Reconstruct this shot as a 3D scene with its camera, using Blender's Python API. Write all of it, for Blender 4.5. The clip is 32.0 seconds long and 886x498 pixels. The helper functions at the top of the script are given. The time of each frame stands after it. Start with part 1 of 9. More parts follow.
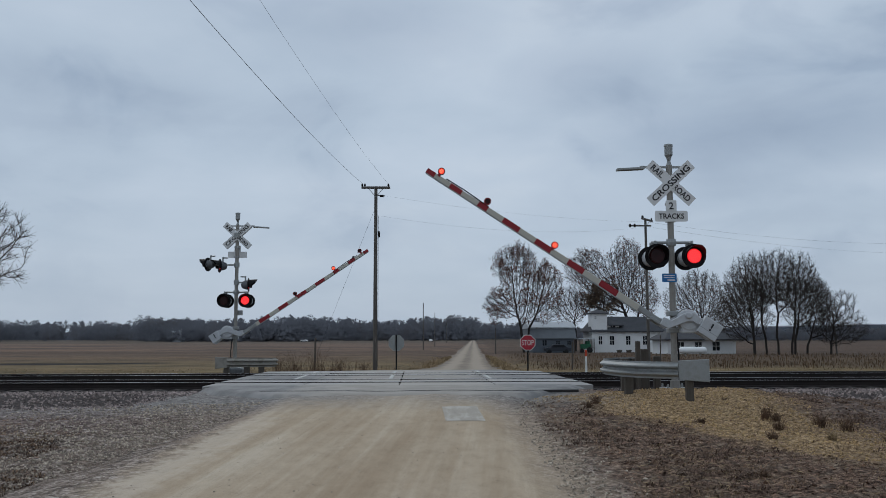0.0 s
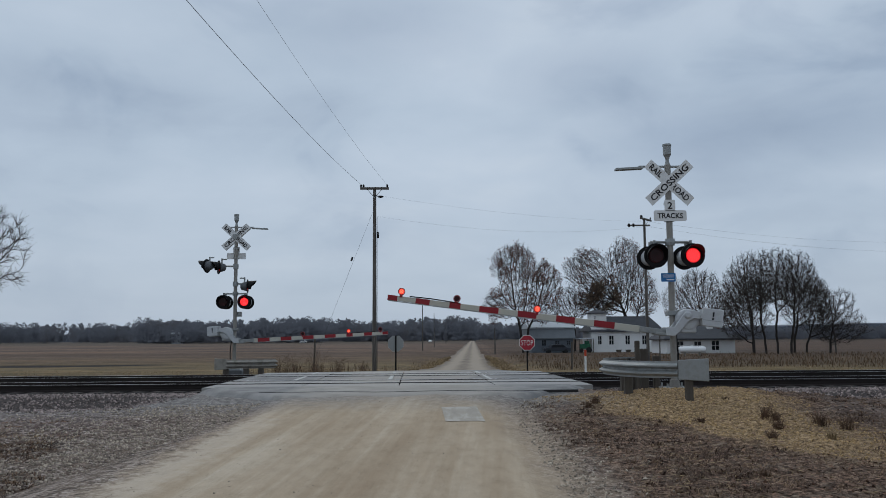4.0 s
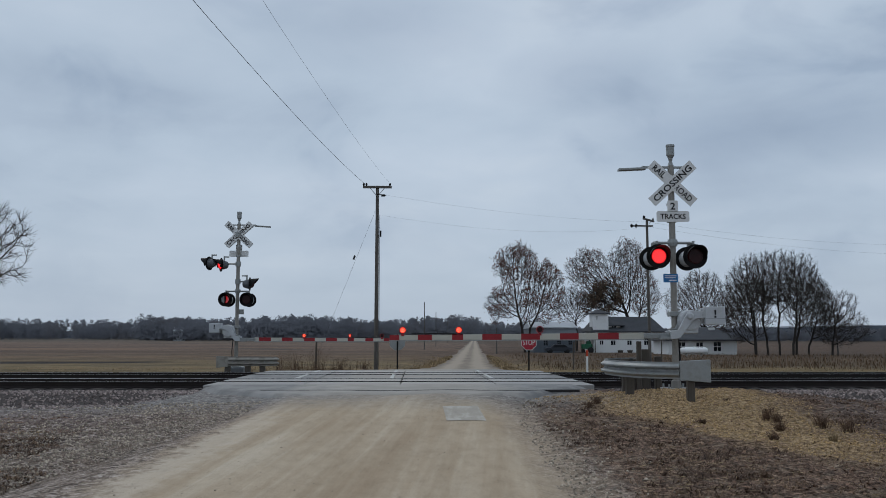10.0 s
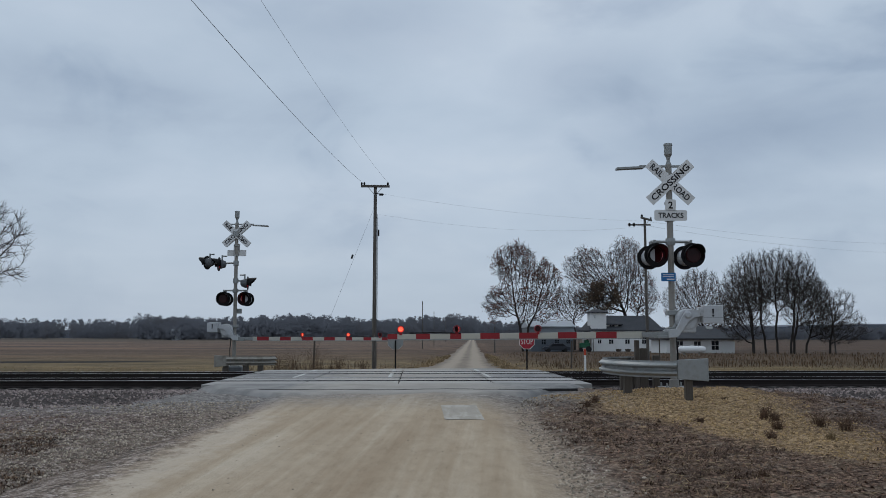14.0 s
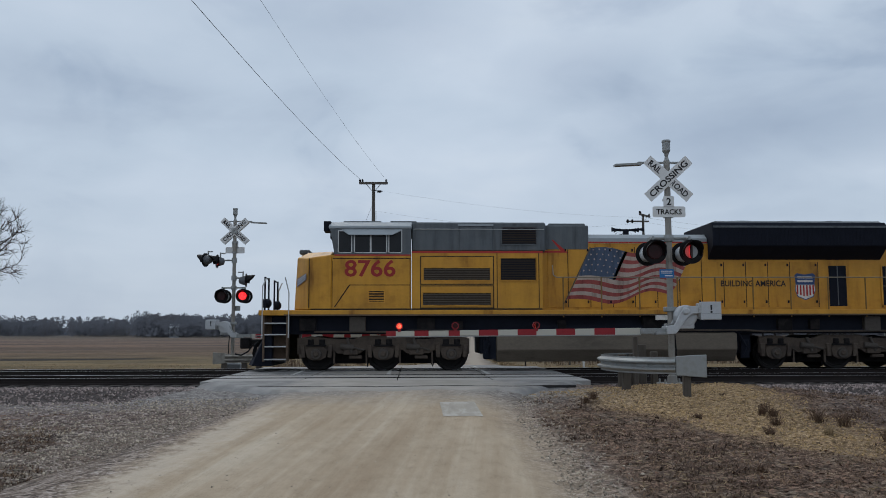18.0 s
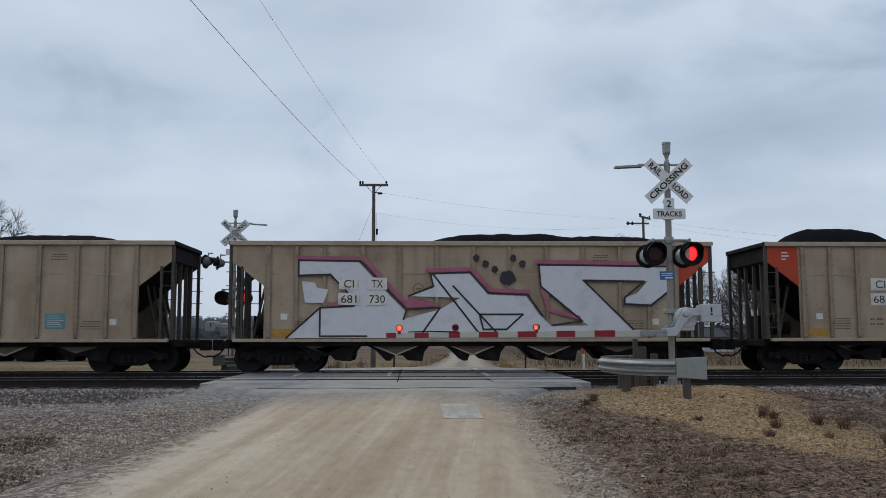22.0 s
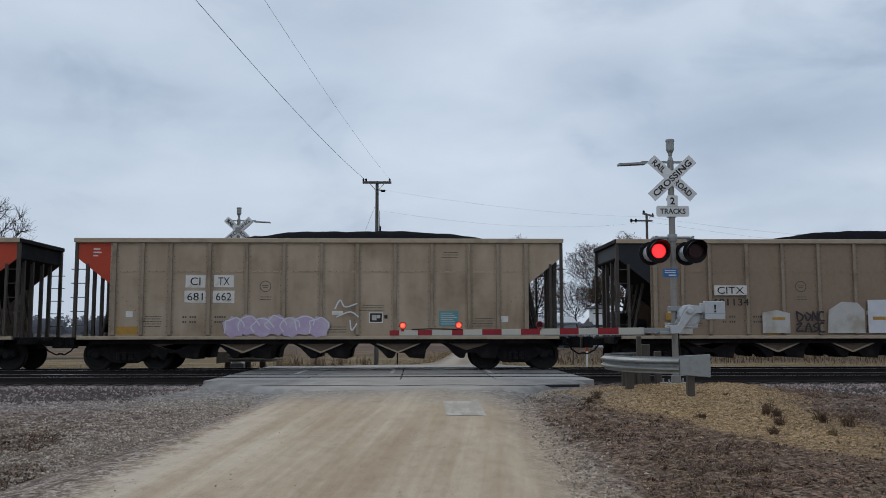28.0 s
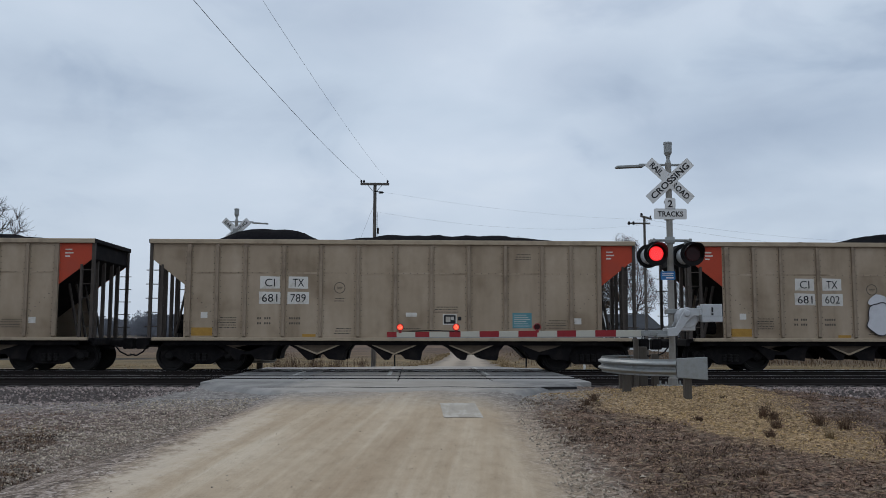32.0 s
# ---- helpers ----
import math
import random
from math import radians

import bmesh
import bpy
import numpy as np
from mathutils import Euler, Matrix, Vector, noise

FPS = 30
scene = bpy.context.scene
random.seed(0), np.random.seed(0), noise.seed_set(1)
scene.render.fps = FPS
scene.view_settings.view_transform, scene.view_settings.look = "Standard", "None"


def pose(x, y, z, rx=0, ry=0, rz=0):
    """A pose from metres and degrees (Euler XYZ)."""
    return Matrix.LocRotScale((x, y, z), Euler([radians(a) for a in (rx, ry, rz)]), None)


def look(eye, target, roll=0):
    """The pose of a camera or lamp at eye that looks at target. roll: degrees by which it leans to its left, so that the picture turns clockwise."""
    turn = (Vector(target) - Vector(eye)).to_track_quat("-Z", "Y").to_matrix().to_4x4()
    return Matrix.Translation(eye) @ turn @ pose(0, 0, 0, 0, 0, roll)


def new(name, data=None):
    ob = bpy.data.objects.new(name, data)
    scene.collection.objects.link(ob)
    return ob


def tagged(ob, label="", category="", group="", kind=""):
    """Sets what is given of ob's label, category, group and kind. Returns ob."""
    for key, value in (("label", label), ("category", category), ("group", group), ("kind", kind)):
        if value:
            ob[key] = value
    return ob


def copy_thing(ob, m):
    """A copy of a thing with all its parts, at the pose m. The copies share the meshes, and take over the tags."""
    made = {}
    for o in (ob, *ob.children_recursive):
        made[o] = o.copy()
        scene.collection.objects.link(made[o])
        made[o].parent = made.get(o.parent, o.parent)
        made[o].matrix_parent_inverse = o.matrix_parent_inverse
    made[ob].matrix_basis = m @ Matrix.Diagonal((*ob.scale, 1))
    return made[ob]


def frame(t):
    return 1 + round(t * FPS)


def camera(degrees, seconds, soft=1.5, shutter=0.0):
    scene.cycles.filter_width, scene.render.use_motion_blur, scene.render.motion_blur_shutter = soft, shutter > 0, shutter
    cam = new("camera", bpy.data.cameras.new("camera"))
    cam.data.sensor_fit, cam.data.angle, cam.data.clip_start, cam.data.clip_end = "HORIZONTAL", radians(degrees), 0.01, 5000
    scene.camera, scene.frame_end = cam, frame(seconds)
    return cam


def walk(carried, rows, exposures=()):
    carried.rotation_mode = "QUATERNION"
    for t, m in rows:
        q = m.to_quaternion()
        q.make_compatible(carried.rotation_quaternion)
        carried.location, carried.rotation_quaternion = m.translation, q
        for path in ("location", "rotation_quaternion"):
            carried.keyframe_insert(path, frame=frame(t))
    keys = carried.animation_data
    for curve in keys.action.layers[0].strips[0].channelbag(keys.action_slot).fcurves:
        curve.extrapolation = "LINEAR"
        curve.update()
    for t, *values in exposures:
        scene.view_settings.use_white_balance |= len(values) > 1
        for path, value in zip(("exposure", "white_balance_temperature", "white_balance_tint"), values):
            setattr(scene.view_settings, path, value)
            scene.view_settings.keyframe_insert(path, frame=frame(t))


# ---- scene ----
EYE = (0.0, 0.0, 1.10)
cam = camera(53.58, 32.0, soft=0.9)
# seconds, turn to the right, tilt up, lean (degrees) of a camera held by hand on one spot
HELD = (
    (0.0, 1.787, 5.836, -0.134),
    (0.5, 1.835, 5.819, -0.133),
    (1.0, 1.875, 5.792, -0.132),
    (1.5, 1.904, 5.775, -0.160),
    (2.0, 1.910, 5.781, -0.230),
    (2.5, 1.895, 5.810, -0.308),
    (3.0, 1.875, 5.846, -0.362),
    (3.5, 1.855, 5.872, -0.400),
    (5.5, 1.839, 5.850, -0.315),
    (6.0, 1.823, 5.869, -0.318),
    (6.5, 1.811, 5.891, -0.300),
    (7.0, 1.802, 5.909, -0.263),
    (7.5, 1.791, 5.910, -0.210),
    (8.0, 1.769, 5.896, -0.158),
    (8.5, 1.743, 5.876, -0.118),
    (9.0, 1.719, 5.854, -0.059),
    (9.5, 1.699, 5.835, 0.004),
    (10.0, 1.698, 5.812, 0.042),
    (10.5, 1.726, 5.783, 0.046),
    (11.0, 1.771, 5.766, 0.023),
    (11.5, 1.807, 5.766, 0.019),
    (12.0, 1.822, 5.771, 0.029),
    (12.5, 1.824, 5.768, 0.021),
    (13.0, 1.824, 5.762, 0.002),
    (13.5, 1.824, 5.757, -0.012),
    (14.0, 1.831, 5.752, -0.017),
    (14.5, 1.853, 5.746, -0.015),
    (16.5, 1.928, 5.643, -0.026),
    (17.0, 1.930, 5.611, -0.089),
    (17.5, 1.930, 5.578, -0.135),
    (18.0, 1.939, 5.546, -0.127),
    (18.5, 1.963, 5.525, -0.092),
    (19.0, 1.980, 5.541, -0.067),
    (19.5, 1.987, 5.573, 0.047),
    (20.0, 2.000, 5.604, 0.179),
    (20.5, 2.015, 5.657, 0.129),
    (21.0, 2.008, 5.693, 0.027),
    (21.5, 1.969, 5.688, -0.029),
    (22.0, 1.928, 5.671, -0.075),
    (22.5, 1.903, 5.646, -0.087),
    (23.0, 1.877, 5.625, -0.094),
    (23.5, 1.850, 5.616, -0.095),
    (24.0, 1.817, 5.614, -0.071),
    (24.5, 1.783, 5.602, -0.054),
    (25.0, 1.767, 5.573, -0.070),
    (25.5, 1.764, 5.545, -0.113),
    (27.5, 1.664, 5.511, -0.051),
    (28.0, 1.711, 5.504, -0.073),
    (28.5, 1.772, 5.488, -0.053),
    (29.0, 1.831, 5.497, -0.017),
    (29.5, 1.866, 5.542, -0.001),
    (30.0, 1.876, 5.601, 0.018),
    (30.5, 1.866, 5.652, 0.067),
    (31.0, 1.842, 5.676, 0.108),
    (31.5, 1.836, 5.667, 0.112),
    (32.0, 1.864, 5.624, 0.121),
)


def held(turn, tilt, lean):
    a, b = radians(turn), radians(tilt)
    way = Vector((math.sin(a) * math.cos(b), math.cos(a) * math.cos(b), math.sin(b)))
    return look(EYE, Vector(EYE) + way, lean)


walk(cam, [(t, held(a, b, c)) for t, a, b, c in HELD],
     exposures=((0, -0.08, 6500, 10), (16.5, -0.06, 6500, 10), (17.5, 0.0, 6540, 10.3), (18.5, 0.11, 6620, 11.2), (19.5, 0.14, 6640, 11.4), (32, 0.14, 6640, 11.4)))

# ---- daylight: thick cloud, a weak wide sun behind it ----
def node(tree, kind, **values):
    n = tree.nodes.new(kind)
    for key, value in values.items():
        if key in ("operation", "blend_type", "sky_type", "data_type", "noise_dimensions", "interpolation_type"):
            setattr(n, key, value)
        else:
            n.inputs[int(key[1:]) if key[0] == "i" and key[1:].isdigit() else key].default_value = value
    return n


def ramp(tree, source, stops):
    n = tree.nodes.new("ShaderNodeValToRGB")
    while len(n.color_ramp.elements) < len(stops):
        n.color_ramp.elements.new(0.5)
    for e, (p, c) in zip(n.color_ramp.elements, stops):
        e.position, e.color = p, (*c, 1) if len(c) == 3 else c
    tree.links.new(source, n.inputs[0])
    return n.outputs[0]


def node_scaled(tree, source, k):
    n = node(tree, "ShaderNodeMath", operation="MULTIPLY", i1=k)
    tree.links.new(source, n.inputs[0])
    return n.outputs[0]


SUN_HEIGHT, SUN_TURN = 38, 200
world = bpy.data.worlds.new("overcast_sky")
scene.world = world
world.use_nodes = True
wt = world.node_tree
wt.nodes.clear()
w_out = wt.nodes.new("ShaderNodeOutputWorld")
w_bg = node(wt, "ShaderNodeBackground", Strength=1.0)
sky = node(wt, "ShaderNodeTexSky", sky_type="NISHITA")
sky.sun_disc, sky.sun_elevation, sky.sun_rotation = False, radians(SUN_HEIGHT), radians(SUN_TURN)
sky.air_density, sky.dust_density = 1.0, 2.0
dim = node(wt, "ShaderNodeVectorMath", operation="SCALE")
dim.inputs["Scale"].default_value = 0.10
wt.links.new(sky.outputs[0], dim.inputs[0])
coord = wt.nodes.new("ShaderNodeTexCoord")
split = wt.nodes.new("ShaderNodeSeparateXYZ")
wt.links.new(coord.outputs["Generated"], split.inputs[0])
lift = node(wt, "ShaderNodeMath", operation="MAXIMUM", i1=0.0)
wt.links.new(split.outputs["Z"], lift.inputs[0])
lift2 = node(wt, "ShaderNodeMath", operation="ADD", i1=0.22)
wt.links.new(lift.outputs[0], lift2.inputs[0])
plane = node(wt, "ShaderNodeVectorMath", operation="DIVIDE")
both = wt.nodes.new("ShaderNodeCombineXYZ")
for k in range(3):
    wt.links.new(lift2.outputs[0], both.inputs[k])
wt.links.new(coord.outputs["Generated"], plane.inputs[0])
wt.links.new(both.outputs[0], plane.inputs[1])
spread = node(wt, "ShaderNodeMapping")
spread.inputs["Scale"].default_value = (0.8, 0.8, 0.0)
spread.inputs["Location"].default_value = (3.1, 1.7, 0.0)
wt.links.new(plane.outputs[0], spread.inputs[0])
big = node(wt, "ShaderNodeTexNoise", Scale=1.1, Detail=5.0, Roughness=0.48, Distortion=0.25)
fine = node(wt, "ShaderNodeTexNoise", Scale=2.6, Detail=5.0, Roughness=0.5, Distortion=0.3)
wt.links.new(spread.outputs[0], big.inputs["Vector"])
wt.links.new(spread.outputs[0], fine.inputs["Vector"])
blend = node(wt, "ShaderNodeMix", Factor=0.42)
wt.links.new(big.outputs["Fac"], blend.inputs[2])
wt.links.new(fine.outputs["Fac"], blend.inputs[3])
thin = node(wt, "ShaderNodeMath", operation="MULTIPLY_ADD", i1=-0.04)
wt.links.new(split.outputs["X"], thin.inputs[0])
wt.links.new(blend.outputs[0], thin.inputs[2])
cloud = ramp(wt, thin.outputs[0], [(0.34, (0.398, 0.486, 0.606)), (0.46, (0.474, 0.572, 0.690)), (0.58, (0.536, 0.629, 0.744)), (0.70, (0.62, 0.70, 0.79))])
puff = node(wt, "ShaderNodeTexNoise", Scale=5.5, Detail=5.0, Roughness=0.5, Distortion=0.4)
flat = node(wt, "ShaderNodeMapping")
flat.inputs["Scale"].default_value = (1.0, 1.0, 2.0)
flat.inputs["Location"].default_value = (0.7, 0.0, 0.3)
wt.links.new(coord.outputs["Generated"], flat.inputs[0])
wt.links.new(flat.outputs[0], puff.inputs["Vector"])
shade = node(wt, "ShaderNodeMix", data_type="RGBA", blend_type="MULTIPLY", Factor=1.0)
wt.links.new(cloud, shade.inputs[6])
wt.links.new(ramp(wt, puff.outputs["Fac"], [(0.38, (1.04, 1.035, 1.03)), (0.52, (1, 1, 1)), (0.59, (0.92, 0.93, 0.948)), (0.68, (0.78, 0.81, 0.855))]), shade.inputs[7])
cloud = shade.outputs[2]
# heavier slate-grey banks of cloud: their direction, width, height and depth
for way_, wide_, high_, deep_ in (((0.44, 1.0, 0.245), 0.21, 0.050, 0.24), ((0.20, 1.0, 0.305), 0.075, 0.035, 0.17), ((-0.06, 1.0, 0.37), 0.12, 0.040, 0.17), ((-0.40, 1.0, 0.30), 0.14, 0.030, 0.10), ((0.33, 1.0, 0.155), 0.16, 0.022, 0.10)):
    away = node(wt, "ShaderNodeVectorMath", operation="SUBTRACT")
    away.inputs[1].default_value = tuple(Vector(way_).normalized())
    wt.links.new(coord.outputs["Generated"], away.inputs[0])
    wider = node(wt, "ShaderNodeVectorMath", operation="DIVIDE")
    wider.inputs[1].default_value = (wide_, 0.6, high_)
    wt.links.new(away.outputs[0], wider.inputs[0])
    reach_ = node(wt, "ShaderNodeVectorMath", operation="LENGTH")
    wt.links.new(wider.outputs[0], reach_.inputs[0])
    torn_ = node(wt, "ShaderNodeMath", operation="MULTIPLY_ADD", i1=2.6)
    wt.links.new(puff.outputs["Fac"], torn_.inputs[0])
    wt.links.new(reach_.outputs["Value"], torn_.inputs[2])
    dark_ = node(wt, "ShaderNodeMix", data_type="RGBA", blend_type="MULTIPLY", Factor=1.0)
    wt.links.new(cloud, dark_.inputs[6])
    wt.links.new(ramp(wt, node_scaled(wt, torn_.outputs[0], 0.3), [(0.42, (1 - deep_, 1 - deep_ * 0.9, 1 - deep_ * 0.72)), (0.55, (1 - deep_ * 0.6, 1 - deep_ * 0.54, 1 - deep_ * 0.43)), (0.78, (1, 1, 1))]), dark_.inputs[7])
    cloud = dark_.outputs[2]
# an overcast sky is brighter towards the zenith
zenith = node(wt, "ShaderNodeMix", data_type="RGBA", blend_type="MULTIPLY", Factor=1.0)
wt.links.new(cloud, zenith.inputs[6])
wt.links.new(ramp(wt, split.outputs["Z"], [(0.40, (1, 1, 1)), (0.85, (1.32, 1.29, 1.25))]), zenith.inputs[7])
cloud = zenith.outputs[2]
haze = ramp(wt, split.outputs["Z"], [(0.0, (1, 1, 1)), (0.22, (0, 0, 0))])
pale = node(wt, "ShaderNodeMix", data_type="RGBA")
hz = node(wt, "ShaderNodeMath", operation="MULTIPLY", i1=0.75)
wt.links.new(haze, hz.inputs[0])
wt.links.new(hz.outputs[0], pale.inputs[0])
wt.links.new(cloud, pale.inputs[6])
pale.inputs[7].default_value = (0.470, 0.552, 0.660, 1)
cover = node(wt, "ShaderNodeMix", data_type="RGBA", Factor=0.93)
wt.links.new(dim.outputs[0], cover.inputs[6])
wt.links.new(pale.outputs[2], cover.inputs[7])
wt.links.new(cover.outputs[2], w_bg.inputs[0])
wt.links.new(w_bg.outputs[0], w_out.inputs[0])

sun = new("sun", bpy.data.lights.new("sun", "SUN"))
sun.data.energy, sun.data.angle, sun.data.color = 0.6, radians(25), (1.0, 0.97, 0.93)
sun.matrix_world = look((0, 0, 50), (-math.sin(radians(SUN_TURN)) * 50, math.cos(radians(SUN_TURN)) * -50 * -1, 50 - 50 * math.tan(radians(SUN_HEIGHT))))


# ---- materials ----
def surface(name, colour, rough=0.7, metal=0.0, vary=0.25, scale=3.0, fine=40.0, bump=0.15, second=None, amount=0.5, edge=(0.5, 0.65), stretch=(1, 1, 1), step=0.01, island=0.0, shine=0.3):
    """A plain real surface: base colour with coarse and fine variation, a second colour in worn or stained patches, and relief."""
    m = bpy.data.materials.new(name)
    m.use_nodes = True
    t = m.node_tree
    p = t.nodes["Principled BSDF"]
    p.inputs["Roughness"].default_value, p.inputs["Metallic"].default_value = rough, metal
    p.inputs["Specular IOR Level"].default_value = shine
    co = t.nodes.new("ShaderNodeTexCoord")
    mp = node(t, "ShaderNodeMapping")
    mp.inputs["Scale"].default_value = stretch
    t.links.new(co.outputs["Object"], mp.inputs[0])
    coarse = node(t, "ShaderNodeTexNoise", Scale=scale, Detail=5.0, Roughness=0.6)
    grain = node(t, "ShaderNodeTexNoise", Scale=fine, Detail=4.0, Roughness=0.65)
    t.links.new(mp.outputs[0], coarse.inputs["Vector"])
    t.links.new(mp.outputs[0], grain.inputs["Vector"])
    mixed = node(t, "ShaderNodeMix", Factor=0.45)
    t.links.new(coarse.outputs["Fac"], mixed.inputs[2])
    t.links.new(grain.outputs["Fac"], mixed.inputs[3])
    lo = tuple(max(0, c * (1 - vary)) for c in colour)
    hi = tuple(min(1, c * (1 + vary)) for c in colour)
    col = ramp(t, mixed.outputs[0], [(0.3, lo), (0.5, colour), (0.7, hi)])
    if second:
        mask = ramp(t, coarse.outputs["Fac"], [(edge[0], (0, 0, 0)), (edge[1], (amount,) * 3)])
        over = node(t, "ShaderNodeMix", data_type="RGBA")
        t.links.new(mask, over.inputs[0])
        t.links.new(col, over.inputs[6])
        over.inputs[7].default_value = (*second, 1)
        col = over.outputs[2]
    if island:
        info = t.nodes.new("ShaderNodeObjectInfo")
        geo = t.nodes.new("ShaderNodeNewGeometry")
        add = node(t, "ShaderNodeMath", operation="ADD")
        t.links.new(info.outputs["Random"], add.inputs[0])
        t.links.new(geo.outputs["Random Per Island"], add.inputs[1])
        fr = node(t, "ShaderNodeMath", operation="FRACT")
        t.links.new(add.outputs[0], fr.inputs[0])
        val = node(t, "ShaderNodeMapRange", i3=1 - island, i4=1 + island)
        t.links.new(fr.outputs[0], val.inputs[0])
        sc = node(t, "ShaderNodeVectorMath", operation="SCALE")
        t.links.new(col, sc.inputs[0])
        t.links.new(val.outputs[0], sc.inputs["Scale"])
        col = sc.outputs[0]
    t.links.new(col, p.inputs["Base Color"])
    if bump:
        b = node(t, "ShaderNodeBump", Strength=bump, Distance=step)
        t.links.new(mixed.outputs[0], b.inputs["Height"])
        t.links.new(b.outputs[0], p.inputs["Normal"])
    return m


def streaked(m, stops, scale=1.0, stretch=(3.0, 3.0, 0.35), blot=None, detail=6.0):
    """Rain streaks and blotches of dirt run down over the paint."""
    t = m.node_tree
    p = t.nodes["Principled BSDF"]
    base = p.inputs["Base Color"].links[0].from_socket
    co = t.nodes.new("ShaderNodeTexCoord")
    info = t.nodes.new("ShaderNodeObjectInfo")
    shift = node(t, "ShaderNodeVectorMath", operation="SCALE")
    shift.inputs[0].default_value = (37.0, 0.0, 11.0)
    t.links.new(info.outputs["Random"], shift.inputs["Scale"])
    put = node(t, "ShaderNodeVectorMath", operation="ADD")
    t.links.new(co.outputs["Object"], put.inputs[0])
    t.links.new(shift.outputs[0], put.inputs[1])
    for size, way, marks in ((scale, stretch, stops), (scale * 0.9, (1, 1, 1), blot)):
        if not marks:
            continue
        mp = node(t, "ShaderNodeMapping")
        mp.inputs["Scale"].default_value = way
        t.links.new(put.outputs[0], mp.inputs[0])
        n = node(t, "ShaderNodeTexNoise", Scale=size, Detail=detail, Roughness=0.6)
        t.links.new(mp.outputs[0], n.inputs["Vector"])
        mul = node(t, "ShaderNodeMix", data_type="RGBA", blend_type="MULTIPLY", Factor=1.0)
        t.links.new(base, mul.inputs[6])
        t.links.new(ramp(t, n.outputs["Fac"], marks), mul.inputs[7])
        base = mul.outputs[2]
    t.links.new(base, p.inputs["Base Color"])
    return m


def glow(name, colour, strength, base=(0.3, 0.02, 0.02)):
    m = bpy.data.materials.new(name)
    m.use_nodes = True
    p = m.node_tree.nodes["Principled BSDF"]
    p.inputs["Base Color"].default_value = (*base, 1)
    p.inputs["Emission Color"].default_value = (*colour, 1)
    p.inputs["Emission Strength"].default_value = strength
    p.inputs["Roughness"].default_value = 0.3
    return m


def glass(name, colour=(0.03, 0.035, 0.04), rough=0.06):
    m = surface(name, colour, rough, 0.0, 0.2, 1.5, 20, 0.0)
    return m


GALV = surface("galvanised_steel", (0.27, 0.285, 0.285), 0.55, 0.45, 0.18, 6, 60, 0.05, (0.18, 0.17, 0.155), 0.5)
ALU = surface("aluminium_paint", (0.42, 0.44, 0.46), 0.5, 0.25, 0.12, 5, 50, 0.05, (0.30, 0.30, 0.29), 0.4)
WHITE = surface("white_sign_sheet", (0.62, 0.63, 0.63), 0.45, 0, 0.06, 3, 50, 0.02, (0.5, 0.49, 0.46), 0.4)
MASTSTEEL = surface("warm_weathered_zinc", (0.255, 0.245, 0.225), 0.6, 0.35, 0.18, 6, 60, 0.05, (0.17, 0.155, 0.135), 0.5)
DARKCAST = surface("dark_grey_casting", (0.10, 0.106, 0.114), 0.55, 0.1, 0.2, 6, 60, 0.05)
BLACK = surface("black_paint", (0.007, 0.007, 0.008), 0.6, 0, 0.3, 5, 60, 0.05, shine=0.15)
LETTER = surface("black_lettering", (0.015, 0.015, 0.017), 0.6, 0, 0.1, 5, 60, 0.0)
RED = surface("red_reflective_sheet", (0.23, 0.013, 0.019), 0.42, 0, 0.18, 5, 60, 0.02)
ARMWHITE = surface("white_reflective_sheet", (0.42, 0.41, 0.36), 0.45, 0, 0.08, 5, 60, 0.02, (0.38, 0.36, 0.3), 0.4)
BLUE = surface("blue_sign_sheet", (0.02, 0.14, 0.36), 0.4, 0, 0.1, 5, 60, 0.02)
DARKLENS = surface("unlit_red_lens", (0.025, 0.003, 0.004), 0.3, 0, 0.3, 30, 120, 0.1, shine=0.2)
LIT = glow("lit_red_lens", (0.92, 0.004, 0.008), 0.95)
LITSPOT = glow("lit_red_diodes", (1.0, 0.075, 0.085), 1.5)
LITARM = glow("lit_arm_lens", (1.0, 0.05, 0.02), 1.1)
LITARMSPOT = glow("lit_arm_diodes", (1.0, 0.30, 0.16), 1.3)
STOPRED = surface("stop_sign_red", (0.33, 0.02, 0.035), 0.4, 0, 0.1, 5, 60, 0.02)
WOODPOLE = surface("weathered_pole_wood", (0.085, 0.077, 0.070), 0.85, 0, 0.3, 3, 60, 0.4, (0.2, 0.19, 0.17), 0.5, stretch=(6, 6, 0.5))
POSTWOOD = surface("grey_timber", (0.078, 0.067, 0.056), 0.85, 0, 0.25, 4, 60, 0.4, stretch=(6, 6, 0.7))
WIRE = surface("dark_wire", (0.03, 0.032, 0.035), 0.6, 0.3, 0.1, 3, 30, 0.0)
CONCRETE = surface("concrete", (0.20, 0.19, 0.175), 0.85, 0, 0.2, 4, 60, 0.2, (0.2, 0.19, 0.18), 0.5)
OLDGALV = surface("weathered_galvanised_steel", (0.27, 0.255, 0.225), 0.7, 0.2, 0.25, 4, 50, 0.1, (0.10, 0.085, 0.065), 0.6)
RAILSIDE = surface("brown_rail_steel", (0.020, 0.015, 0.014), 0.75, 0.2, 0.35, 2, 30, 0.15)
RAILTOP = surface("polished_rail_head", (0.55, 0.56, 0.58), 0.28, 0.9, 0.1, 4, 50, 0.02)
TIE = surface("creosoted_tie", (0.026, 0.022, 0.020), 0.9, 0, 0.35, 3, 40, 0.3, island=0.3)


